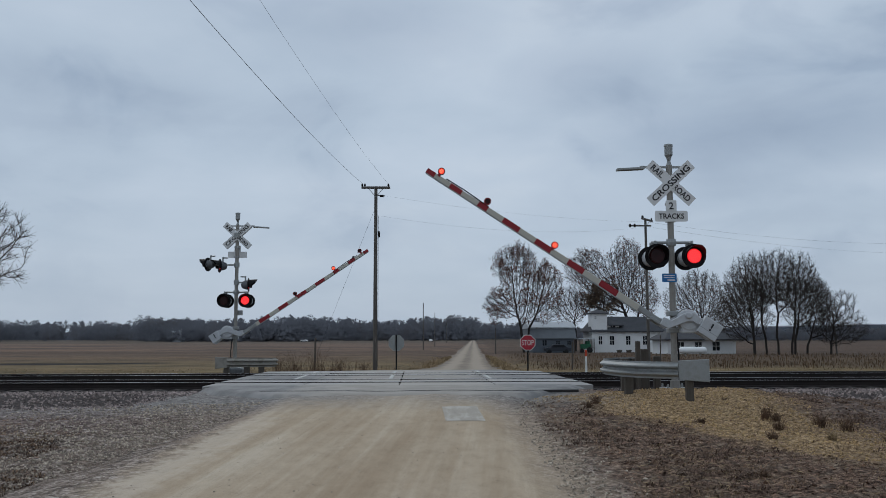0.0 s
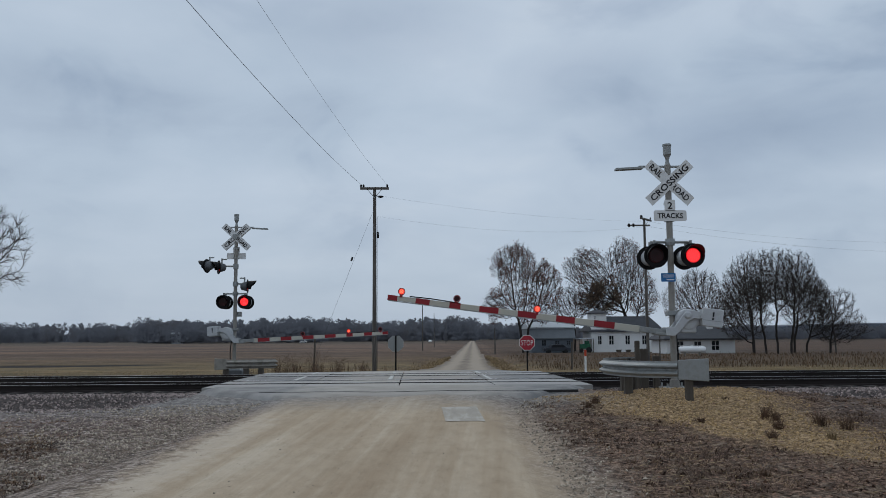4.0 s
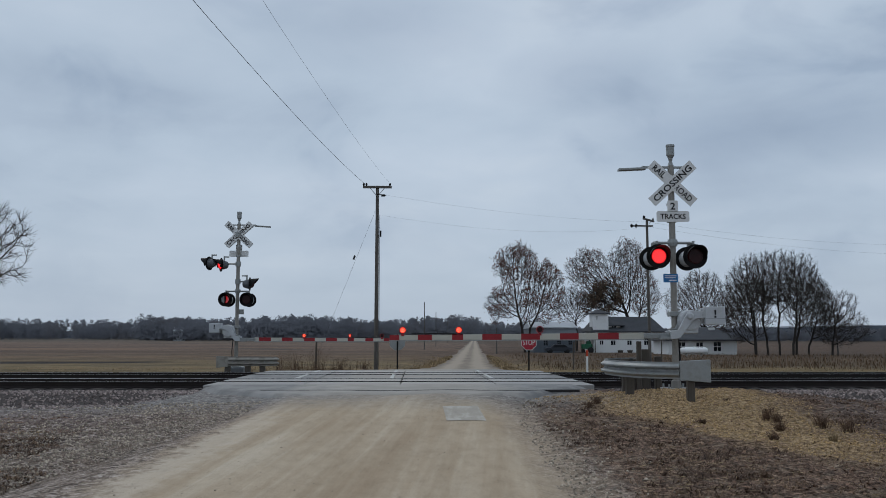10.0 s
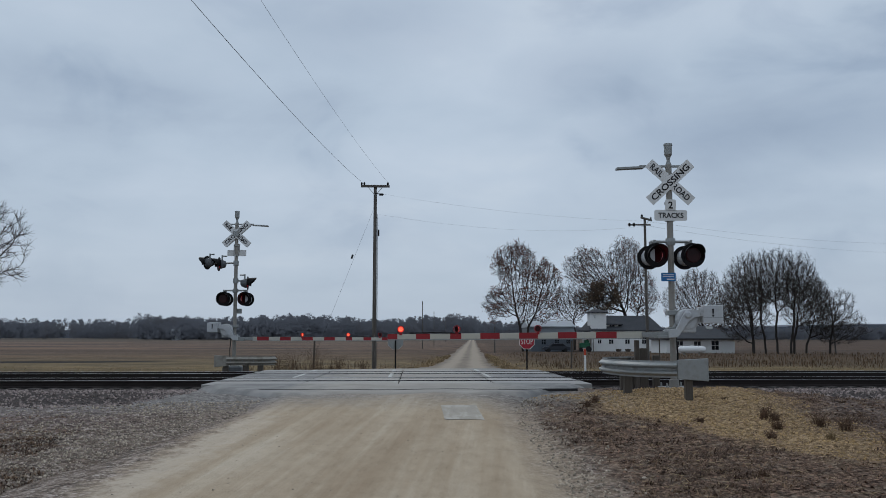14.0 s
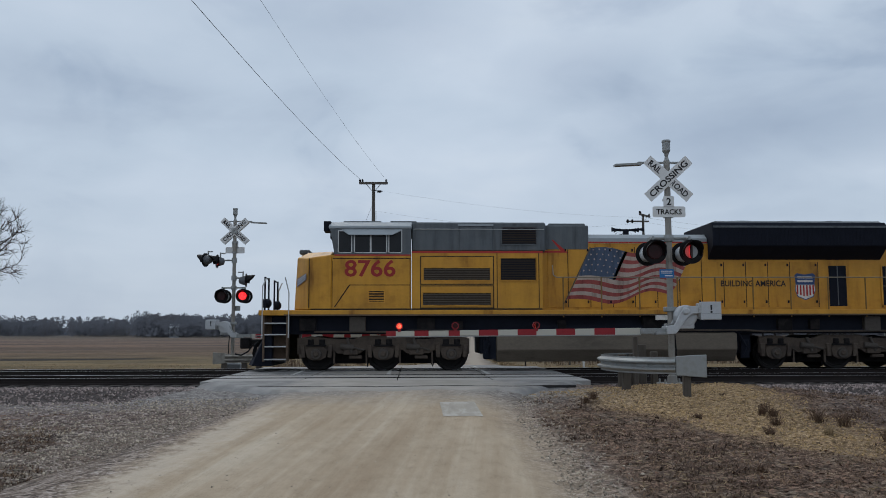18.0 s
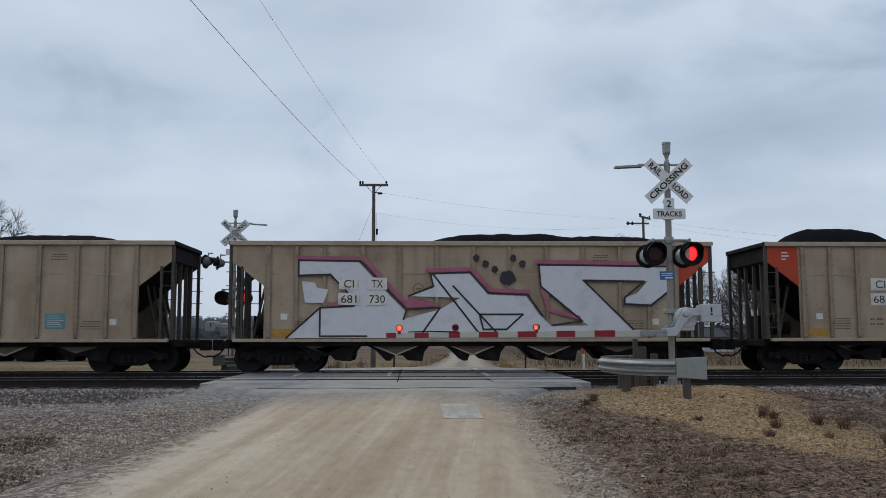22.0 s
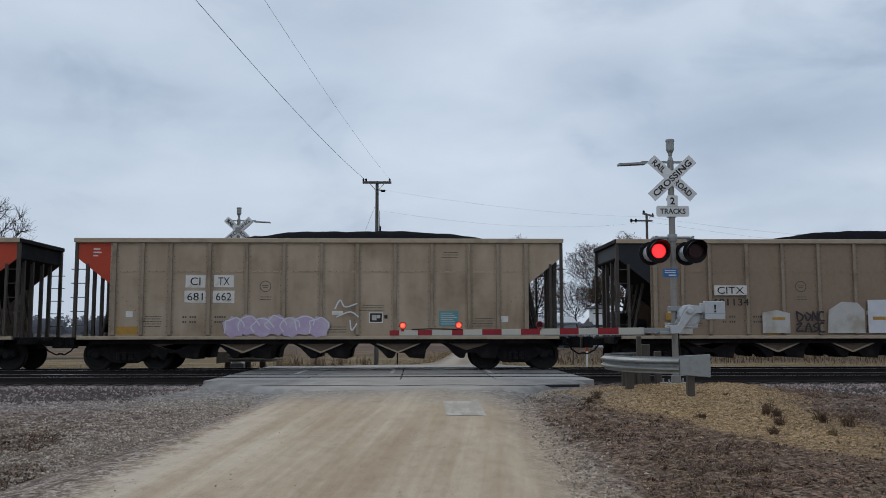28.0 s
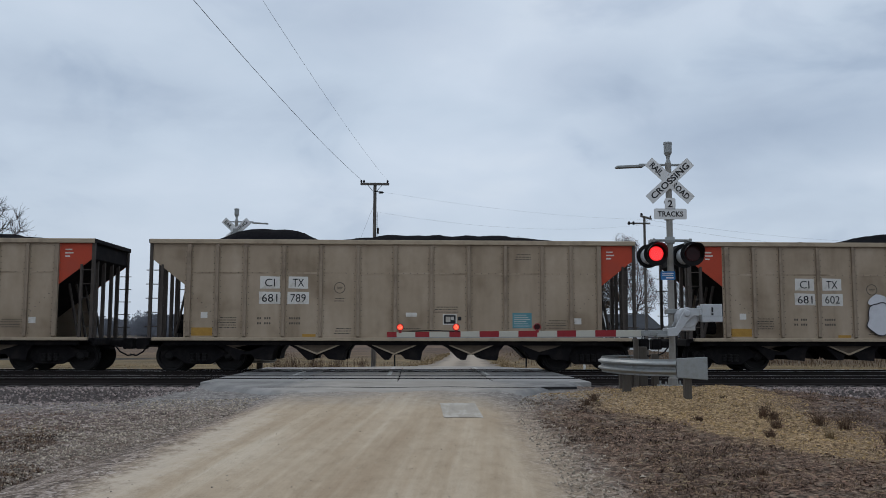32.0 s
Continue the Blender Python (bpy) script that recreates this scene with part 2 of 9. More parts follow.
# ---- building tools ----
class Shape:
    """Collects vertices and faces of one mesh."""

    def __init__(self):
        self.v, self.f = [], []

    def add(self, verts, faces):
        n = len(self.v)
        self.v.extend(tuple(p) for p in verts)
        self.f.extend(tuple(i + n for i in f) for f in faces)
        return self

    def box(self, x0, x1, y0, y1, z0, z1, m=None):
        v = [Vector((x, y, z)) for x in (x0, x1) for y in (y0, y1) for z in (z0, z1)]
        if m is not None:
            v = [m @ p for p in v]
        return self.add(v, [(0, 1, 3, 2), (4, 6, 7, 5), (0, 4, 5, 1), (2, 3, 7, 6), (0, 2, 6, 4), (1, 5, 7, 3)])

    def rod(self, a, b, r, r2=None, n=8, caps=True):
        a, b = Vector(a), Vector(b)
        r2 = r if r2 is None else r2
        w = (b - a).normalized()
        u = w.orthogonal().normalized()
        s = w.cross(u)
        ring = [(math.cos(2 * math.pi * k / n), math.sin(2 * math.pi * k / n)) for k in range(n)]
        v = [a + (u * c + s * d) * r for c, d in ring] + [b + (u * c + s * d) * r2 for c, d in ring]
        f = [(k, (k + 1) % n, n + (k + 1) % n, n + k) for k in range(n)]
        if caps:
            f += [tuple(range(n))[::-1], tuple(range(n, 2 * n))]
        return self.add(v, f)

    def tube(self, points, r, n=6):
        for a, b in zip(points, points[1:]):
            self.rod(a, b, r, r, n)
        return self

    def turned(self, profile, centre=(0, 0, 0), axis="z", n=24):
        """A lathe body: profile of (radius, height) along the axis."""
        c = Vector(centre)

        def at(r, h, k):
            a = 2 * math.pi * k / n
            p = (r * math.cos(a), r * math.sin(a), h)
            return c + Vector({"z": p, "y": (p[0], h, -p[1]), "x": (h, p[0], p[1])}[axis])

        v = [at(r, h, k) for r, h in profile for k in range(n)]
        f = [(i * n + k, i * n + (k + 1) % n, (i + 1) * n + (k + 1) % n, (i + 1) * n + k) for i in range(len(profile) - 1) for k in range(n)]
        f += [tuple(range(n))[::-1], tuple(range((len(profile) - 1) * n, len(profile) * n))]
        return self.add(v, f)

    def ring(self, profile, centre=(0, 0, 0), axis="y", n=24, arc=1.0, start=0.0):
        """A lathe body with a hole: a closed profile of (radius, height). arc under 1 leaves a gap."""
        c = Vector(centre)
        m, steps = len(profile), n if arc >= 1 else n + 1
        for k in range(steps):
            a = start + 2 * math.pi * arc * k / n
            for r, h in profile:
                p = (r * math.cos(a), r * math.sin(a), h)
                self.v.append(tuple(c + Vector({"z": p, "y": (p[0], h, p[1]), "x": (h, p[0], p[1])}[axis])))
        b = len(self.v) - m * steps
        for k in range(steps if arc >= 1 else steps - 1):
            q = (k + 1) % steps
            self.f += [(b + k * m + i, b + k * m + (i + 1) % m, b + q * m + (i + 1) % m, b + q * m + i) for i in range(m)]
        if arc < 1:
            self.f += [tuple(b + i for i in range(m)), tuple(b + (steps - 1) * m + i for i in range(m))]
        return self

    def sweep(self, section, path, up=Vector((0, 0, 1))):
        """A section of (side, height) carried along a level path."""
        m, b = len(section), len(self.v)
        path = [Vector(p) for p in path]
        for i, p in enumerate(path):
            w = (path[min(i + 1, len(path) - 1)] - path[max(i - 1, 0)]).normalized()
            s = w.cross(up).normalized()
            self.v += [tuple(p + s * a + up * h) for a, h in section]
        for i in range(len(path) - 1):
            self.f += [(b + i * m + k, b + i * m + (k + 1) % m, b + (i + 1) * m + (k + 1) % m, b + (i + 1) * m + k) for k in range(m)]
        self.f += [tuple(b + k for k in range(m)), tuple(b + (len(path) - 1) * m + k for k in range(m))]
        return self

    def plate(self, outline, y0, y1):
        """A flat outline in x and z, thick from y0 to y1."""
        n = len(outline)
        v = [(x, y0, z) for x, z in outline] + [(x, y1, z) for x, z in outline]
        f = [tuple(range(n))[::-1], tuple(range(n, 2 * n))] + [(k, (k + 1) % n, n + (k + 1) % n, n + k) for k in range(n)]
        return self.add(v, f)

    def run(self, section, x0, x1):
        """A section in y and z, run along x."""
        n = len(section)
        v = [(x0, y, z) for y, z in section] + [(x1, y, z) for y, z in section]
        f = [tuple(range(n)), tuple(range(n, 2 * n))[::-1]] + [(k, n + k, n + (k + 1) % n, (k + 1) % n) for k in range(n)]
        return self.add(v, f)

    def mesh(self, name, bevel=0.0, tidy=True):
        me = bpy.data.meshes.new(name)
        me.from_pydata(self.v, [], self.f)
        if tidy:
            bm = bmesh.new()
            bm.from_mesh(me)
            bmesh.ops.recalc_face_normals(bm, faces=bm.faces)
            if bevel:
                sharp = [e for e in bm.edges if len(e.link_faces) == 2 and e.calc_face_angle(0) > 0.5]
                bmesh.ops.bevel(bm, geom=sharp, offset=bevel, segments=1, affect="EDGES", clamp_overlap=True)
            bm.to_mesh(me)
            bm.free()
        me.update()
        return me


def smooth(me, on=True):
    for p in me.polygons:
        p.use_smooth = on
    return me


def part(name, shape, material, parent=None, label="", bevel=0.0, at=None, soft=False):
    """Links one mesh as an object under a thing or a part."""
    me = shape.mesh(name, bevel) if isinstance(shape, Shape) else shape
    if material is not None and not me.materials:
        me.materials.append(material)
    if soft:
        smooth(me)
    ob = new(name, me)
    if parent is not None:
        ob.parent = parent
    if at is not None:
        ob.matrix_basis = at
    return tagged(ob, label)


def thing(name, label, category, at=None, group="", kind=""):
    ob = new(name)
    ob.empty_display_size = 0.2
    if at is not None:
        ob.matrix_basis = at
    return tagged(ob, label, category, group, kind)


GLYPHS = {}


def glyphs(text, bold=0.0):
    """Outline letters as plain lists, made once for each text."""
    if (text, bold) not in GLYPHS:
        cu = bpy.data.curves.new("lettering", "FONT")
        cu.body, cu.size, cu.extrude, cu.resolution_u, cu.offset = text, 1.0, 0.5, 3, bold
        ob = bpy.data.objects.new("lettering", cu)
        scene.collection.objects.link(ob)
        me = bpy.data.meshes.new_from_object(ob.evaluated_get(bpy.context.evaluated_depsgraph_get()))
        v = np.array([q.co[:] for q in me.vertices])
        GLYPHS[(text, bold)] = (v, [tuple(f.vertices) for f in me.polygons])
        bpy.data.objects.remove(ob)
        bpy.data.curves.remove(cu)
        bpy.data.meshes.remove(me)
    return GLYPHS[(text, bold)]


NUMBERS = ("657", "732", "730", "587", "578", "726", "774", "778", "662", "622", "681", "647", "789", "602", "681134")
for words in ("CROSSING", "RAIL       ROAD", "TRACKS", "2", "CI", "TX", "CITX", "STOP", *NUMBERS):
    glyphs(words)
for words in ("BUILDING AMERICA", "8766", "8670", "2", "TRACKS", "CROSSING", "RAIL       ROAD", "STOP"):
    glyphs(words, 0.02)


def lettering(text, size, depth=0.004, width=None, bold=0.0):
    """A mesh of raised letters of that height, centred, upright in x and z, its face towards -y."""
    v, f = glyphs(text, bold)
    lo, hi = v.min(0), v.max(0)
    k = size / (hi[1] - lo[1])
    kx = width / (hi[0] - lo[0]) if width else k
    me = bpy.data.meshes.new("letters")
    me.from_pydata([((q[0] - (lo[0] + hi[0]) / 2) * kx, -q[2] * depth, (q[1] - (lo[1] + hi[1]) / 2) * k) for q in v], [], f)
    me.update()
    return me


def letters(text, size, depth, width, bold, material, parent, at):
    """Each letter of a word as a part of its own."""
    me = lettering(text, size, depth, width, bold)
    v = [q.co.copy() for q in me.vertices]
    root = list(range(len(v)))

    def top(i):
        while root[i] != i:
            root[i] = root[root[i]]
            i = root[i]
        return i
    for f in me.polygons:
        a = top(f.vertices[0])
        for i in f.vertices[1:]:
            root[top(i)] = a
    sets = {}
    for f in me.polygons:
        sets.setdefault(top(f.vertices[0]), []).append(tuple(f.vertices))
    bpy.data.meshes.remove(me)
    for faces in sets.values():
        used = sorted({i for f in faces for i in f})
        place = {i: k for k, i in enumerate(used)}
        one = bpy.data.meshes.new("letter")
        one.from_pydata([v[i] for i in used], [], [tuple(place[i] for i in f) for f in faces])
        one.update()
        part("letter", one, material, parent, at=at)


def hill(x, y):
    """Height of the land: rail level is 0, the fields lie lower, the road climbs to the crossing."""
    near = -0.55 + 0.42 * min(1, max(0, (y - 7) / 12))
    far = float(np.interp(y, [33, 60, 150, 300, 600, 900], [-0.30, -0.75, -1.30, -1.20, -0.55, 0.4]))
    if y < 19:
        z = near
    elif y < 33:
        z = -0.32
    else:
        z = far
    if 17.5 < y <= 19:
        z = near + (-0.32 - near) * (y - 17.5) / 1.5
    return z


def road_mid(y):
    return float(np.interp(y, [-20, 0, 9, 16, 19, 22, 33, 45, 1500], [-2.2, -2.2, -1.35, -0.67, -0.30, 0.0, 1.2, 2.45, 98]))


def road_half(y):
    return float(np.interp(y, [-20, 0, 9, 16, 19, 22, 33, 38, 45, 1500], [3.7, 3.75, 2.9, 2.25, 2.8, 3.0, 3.0, 2.0, 1.5, 2.0]))


# ---- land, road and track bed ----
def zone_ground():
    m = bpy.data.materials.new("farmland")
    m.use_nodes = True
    t = m.node_tree
    p = t.nodes["Principled BSDF"]
    p.inputs["Roughness"].default_value = 0.95
    p.inputs["Specular IOR Level"].default_value = 0.15
    co = t.nodes.new("ShaderNodeTexCoord")
    xyz = t.nodes.new("ShaderNodeSeparateXYZ")
    t.links.new(co.outputs["Object"], xyz.inputs[0])

    def noise_at(scale, detail=5.0, stretch=(1, 1, 1), rough=0.6):
        mp = node(t, "ShaderNodeMapping")
        mp.inputs["Scale"].default_value = stretch
        t.links.new(co.outputs["Object"], mp.inputs[0])
        n = node(t, "ShaderNodeTexNoise", Scale=scale, Detail=detail, Roughness=rough)
        t.links.new(mp.outputs[0], n.inputs["Vector"])
        return n.outputs["Fac"]

    def math_(op, a, b):
        n = node(t, "ShaderNodeMath", operation=op)
        for k, v in enumerate((a, b)):
            if isinstance(v, (int, float)):
                n.inputs[k].default_value = v
            else:
                t.links.new(v, n.inputs[k])
        return n.outputs[0]

    def between(v, lo, hi):
        n = node(t, "ShaderNodeMapRange", i1=lo, i2=hi)
        t.links.new(v, n.inputs[0])
        return n.outputs[0]

    def over(fac, a, b):
        n = node(t, "ShaderNodeMix", data_type="RGBA")
        t.links.new(fac, n.inputs[0])
        for k, v in ((6, a), (7, b)):
            if isinstance(v, tuple):
                n.inputs[k].default_value = (*v, 1)
            else:
                t.links.new(v, n.inputs[k])
        return n.outputs[2]

    coarse, mid, fine, tiny = noise_at(0.7), noise_at(3.0), noise_at(14.0), noise_at(70.0, 3.0)
    X, Y = xyz.outputs["X"], xyz.outputs["Y"]
    wob = math_("MULTIPLY", math_("SUBTRACT", coarse, 0.5), 3.0)
    speck = math_("ADD", math_("MULTIPLY", fine, 0.5), math_("MULTIPLY", tiny, 0.5))

    def cells(scale):
        """One random grey for each stone."""
        v = node(t, "ShaderNodeTexVoronoi", Scale=scale)
        t.links.new(co.outputs["Object"], v.inputs["Vector"])
        part_ = t.nodes.new("ShaderNodeSeparateColor")
        t.links.new(v.outputs["Color"], part_.inputs[0])
        return part_.outputs[0], v.outputs["Distance"]

    big, bigd = cells(12.0)
    small, smalld = cells(38.0)
    pebbly = math_("ADD", math_("MULTIPLY", speck, 0.4), math_("ADD", math_("MULTIPLY", big, 0.32), math_("MULTIPLY", small, 0.28)))
    gravel = ramp(t, math_("ADD", pebbly, math_("MULTIPLY", math_("SUBTRACT", coarse, 0.5), 0.55)), [(0.26, (0.016, 0.012, 0.011)), (0.40, (0.088, 0.066, 0.056)), (0.52, (0.205, 0.160, 0.136)), (0.64, (0.42, 0.352, 0.31)), (0.78, (0.64, 0.57, 0.52))])
    dirt = ramp(t, speck, [(0.39, (0.012, 0.007, 0.005)), (0.47, (0.080, 0.048, 0.034)), (0.54, (0.182, 0.114, 0.078)), (0.63, (0.46, 0.33, 0.235))])
    leaves = ramp(t, speck, [(0.39, (0.008, 0.005, 0.004)), (0.48, (0.048, 0.027, 0.020)), (0.56, (0.125, 0.072, 0.050)), (0.66, (0.30, 0.20, 0.14))])
    straw = ramp(t, speck, [(0.39, (0.060, 0.036, 0.019)), (0.48, (0.285, 0.188, 0.098)), (0.61, (0.60, 0.43, 0.245))])
    # near side of the tracks: gravel and leaf litter left of the road, a brown bank right of it
    leftdirt = math_("MULTIPLY", between(math_("ADD", math_("ADD", math_("MULTIPLY", X, -1.0), wob), math_("MULTIPLY", Y, 0.22)), 5.2, 6.5), between(math_("ADD", mid, math_("MULTIPLY", coarse, 0.7)), 0.72, 0.92))
    left = over(math_("MULTIPLY", leftdirt, 0.85), gravel, leaves)
    pinkish = over(math_("MULTIPLY", between(math_("ADD", Y, wob), 13.0, 17.0), 0.55), left, ramp(t, pebbly, [(0.2, (0.035, 0.025, 0.023)), (0.42, (0.14, 0.095, 0.088)), (0.62, (0.27, 0.20, 0.185)), (0.85, (0.55, 0.48, 0.45))]))
    right = over(between(math_("ADD", mid, math_("MULTIPLY", coarse, 0.6)), 0.78, 1.0), dirt, ramp(t, pebbly, [(0.25, (0.025, 0.017, 0.013)), (0.45, (0.105, 0.074, 0.055)), (0.75, (0.36, 0.28, 0.21))]))
    slant = math_("ADD", math_("ADD", X, math_("MULTIPLY", Y, 0.373)), math_("MULTIPLY", wob, 0.6))
    mound = math_("MULTIPLY", between(slant, 9.0, 9.7), between(math_("ADD", Y, wob), 19.3, 18.2))
    outer = math_("ADD", X, math_("MULTIPLY", wob, 0.8))
    mound = math_("MULTIPLY", mound, between(outer, 7.0, 6.0))
    mound = math_("MULTIPLY", mound, between(Y, 9.6, 12.5))
    right = over(math_("MULTIPLY", between(outer, 6.9, 7.8), 0.8), right, ramp(t, pebbly, [(0.2, (0.022, 0.016, 0.014)), (0.45, (0.085, 0.060, 0.052)), (0.65, (0.18, 0.135, 0.115)), (0.85, (0.42, 0.36, 0.32))]))
    right = over(math_("MULTIPLY", mound, 0.85), right, straw)
    near = over(between(math_("ADD", X, math_("MULTIPLY", wob, 0.3)), 1.5, 2.3), pinkish, right)
    # the packed road: pale tan, with wheel tracks along it and loose stones
    along = t.nodes.new("ShaderNodeCombineXYZ")
    t.links.new(math_("SUBTRACT", X, math_("MULTIPLY", Y, 0.10)), along.inputs[0])
    t.links.new(Y, along.inputs[1])

    def lane_noise(scale, detail, stretch, rough):
        mp = node(t, "ShaderNodeMapping")
        mp.inputs["Scale"].default_value = stretch
        t.links.new(along.outputs[0], mp.inputs[0])
        n = node(t, "ShaderNodeTexNoise", Scale=scale, Detail=detail, Roughness=rough)
        t.links.new(mp.outputs[0], n.inputs["Vector"])
        return n.outputs["Fac"]

    lane = lane_noise(1.5, 5.0, (1.3, 0.035, 1), 0.72)
    blot = lane_noise(0.7, 5.0, (1.0, 0.22, 1), 0.6)
    tan = ramp(t, math_("ADD", math_("MULTIPLY", blot, 0.42), math_("MULTIPLY", lane, 0.58)), [(0.36, (0.325, 0.238, 0.158)), (0.46, (0.385, 0.297, 0.206)), (0.54, (0.440, 0.350, 0.252)), (0.65, (0.52, 0.435, 0.335))])
    mul = node(t, "ShaderNodeMix", data_type="RGBA", blend_type="MULTIPLY", Factor=1.0)
    t.links.new(tan, mul.inputs[6])
    t.links.new(ramp(t, math_("ADD", math_("MULTIPLY", tiny, 0.6), math_("MULTIPLY", noise_at(5.0, 6.0, (1, 0.5, 1), 0.7), 0.4)), [(0.33, (0.62, 0.60, 0.58)), (0.44, (0.92, 0.92, 0.91)), (0.50, (1.0, 1.0, 1.0)), (0.58, (1.06, 1.06, 1.06)), (0.70, (1.3, 1.28, 1.25))]), mul.inputs[7])
    wander = math_("ADD", math_("MULTIPLY", math_("SUBTRACT", mid, 0.5), 0.9), math_("MULTIPLY", math_("SUBTRACT", fine, 0.5), 0.45))
    from_left = math_("ADD", math_("ADD", X, math_("ADD", math_("MULTIPLY", Y, -0.065), 3.95)), wander)
    from_right = math_("ADD", math_("ADD", math_("MULTIPLY", X, -1.0), 1.75), math_("ADD", wander, math_("MULTIPLY", wob, 0.25)))
    packed = math_("MULTIPLY", between(from_left, -0.15, 0.45), between(from_right, -0.45, 0.55))
    # sand spilt beside it, and grey grit where it climbs to the crossing
    spilt = math_("MULTIPLY", between(from_left, -2.6, 0.2), between(from_right, -0.9, 0.2))
    spilt = math_("MULTIPLY", spilt, 0.50)
    near = over(spilt, near, ramp(t, pebbly, [(0.2, (0.10, 0.082, 0.068)), (0.45, (0.27, 0.213, 0.168)), (0.65, (0.42, 0.345, 0.28)), (0.85, (0.62, 0.56, 0.49))]))
    near = over(packed, near, mul.outputs[2])
    ridge_ = math_("MULTIPLY", between(from_left, 0.15, 0.35), between(from_left, 0.85, 0.50))
    near = over(math_("MULTIPLY", ridge_, math_("MULTIPLY", math_("MULTIPLY", between(Y, 17.0, 14.0), between(blot, 0.36, 0.50)), 0.36)), near, (0.62, 0.545, 0.46))
    grit = math_("MULTIPLY", between(math_("ADD", Y, math_("MULTIPLY", wander, 2.2)), 15.4, 18.0), math_("MULTIPLY", between(math_("ADD", math_("ABSOLUTE", math_("ADD", X, 0.2), 0.0), wander), -1.5, 1.5), between(X, 4.4, 3.2)))
    near = over(math_("MULTIPLY", grit, 0.80), near, ramp(t, pebbly, [(0.2, (0.085, 0.080, 0.076)), (0.45, (0.200, 0.190, 0.180)), (0.65, (0.30, 0.287, 0.272)), (0.85, (0.5, 0.48, 0.46))]))
    # fields beyond
    bandnoise = noise_at(0.02, 4.0, (0.35, 1, 1))
    Yb = math_("ADD", Y, math_("MULTIPLY", math_("SUBTRACT", bandnoise, 0.5), 70.0))
    band = ramp(t, between(Yb, 30.0, 630.0), [(0.0, (0.135, 0.098, 0.050)), (0.06, (0.150, 0.110, 0.058)), (0.10, (0.118, 0.080, 0.048)), (0.17, (0.098, 0.066, 0.046)), (0.30, (0.118, 0.078, 0.056)), (0.50, (0.125, 0.085, 0.064)), (0.75, (0.095, 0.072, 0.056)), (1.0, (0.08, 0.066, 0.055))])
    clods = ramp(t, noise_at(0.8, 6.0, (0.4, 1, 1)), [(0.35, (0.55, 0.55, 0.55)), (0.65, (1.35, 1.35, 1.35))])
    n = node(t, "ShaderNodeMix", data_type="RGBA", blend_type="MULTIPLY", Factor=1.0)
    t.links.new(band, n.inputs[6])
    t.links.new(clods, n.inputs[7])
    field = n.outputs[2]
    n = node(t, "ShaderNodeMix", data_type="RGBA", blend_type="MULTIPLY", Factor=1.0)
    t.links.new(field, n.inputs[6])
    t.links.new(ramp(t, noise_at(0.035, 5.0, (0.16, 1, 1), 0.6), [(0.34, (0.80, 0.78, 0.77)), (0.48, (1.08, 1.06, 1.05)), (0.56, (1.22, 1.17, 1.13)), (0.66, (1.45, 1.34, 1.24))]), n.inputs[7])
    field = n.outputs[2]
    plough = math_("MULTIPLY", between(math_("ADD", noise_at(0.035, 3.0, (0.4, 1, 1)), 0.0), 0.57, 0.62), between(Y, 60.0, 75.0))
    field = over(math_("MULTIPLY", plough, 0.8), field, (0.05, 0.04, 0.035))
    ditch = math_("MULTIPLY", math_("MULTIPLY", between(math_("ADD", Y, wob), 66.0, 68.0), between(math_("ADD", Y, wob), 76.0, 73.0)), math_("MULTIPLY", between(X, -19.0, -22.0), between(X, -36.0, -33.0)))
    field = over(math_("MULTIPLY", between(math_("SUBTRACT", X, math_("MULTIPLY", Y, 0.0657)), 3.0, 6.0), math_("MULTIPLY", between(Y, 44.0, 52.0), 0.6)), field, ramp(t, noise_at(1.4, 6.0, (0.3, 1, 1)), [(0.35, (0.024, 0.016, 0.012)), (0.65, (0.092, 0.058, 0.038))]))
    field = over(ditch, field, (0.018, 0.014, 0.012))
    greens = math_("MULTIPLY", between(math_("ADD", Y, math_("MULTIPLY", wob, 3.0)), 52.0, 34.0), between(noise_at(0.25, 4.0), 0.4, 0.6))
    field = over(math_("MULTIPLY", greens, 0.5), field, (0.12, 0.115, 0.05))
    t.links.new(over(between(Y, 29.0, 32.0), near, field), p.inputs["Base Color"])
    b = node(t, "ShaderNodeBump", Distance=0.045)
    t.links.new(between(packed, 2.4, -0.1), b.inputs["Strength"])
    t.links.new(math_("SUBTRACT", speck, math_("MULTIPLY", bigd, 0.35)), b.inputs["Height"])
    t.links.new(b.outputs[0], p.inputs["Normal"])
    return m


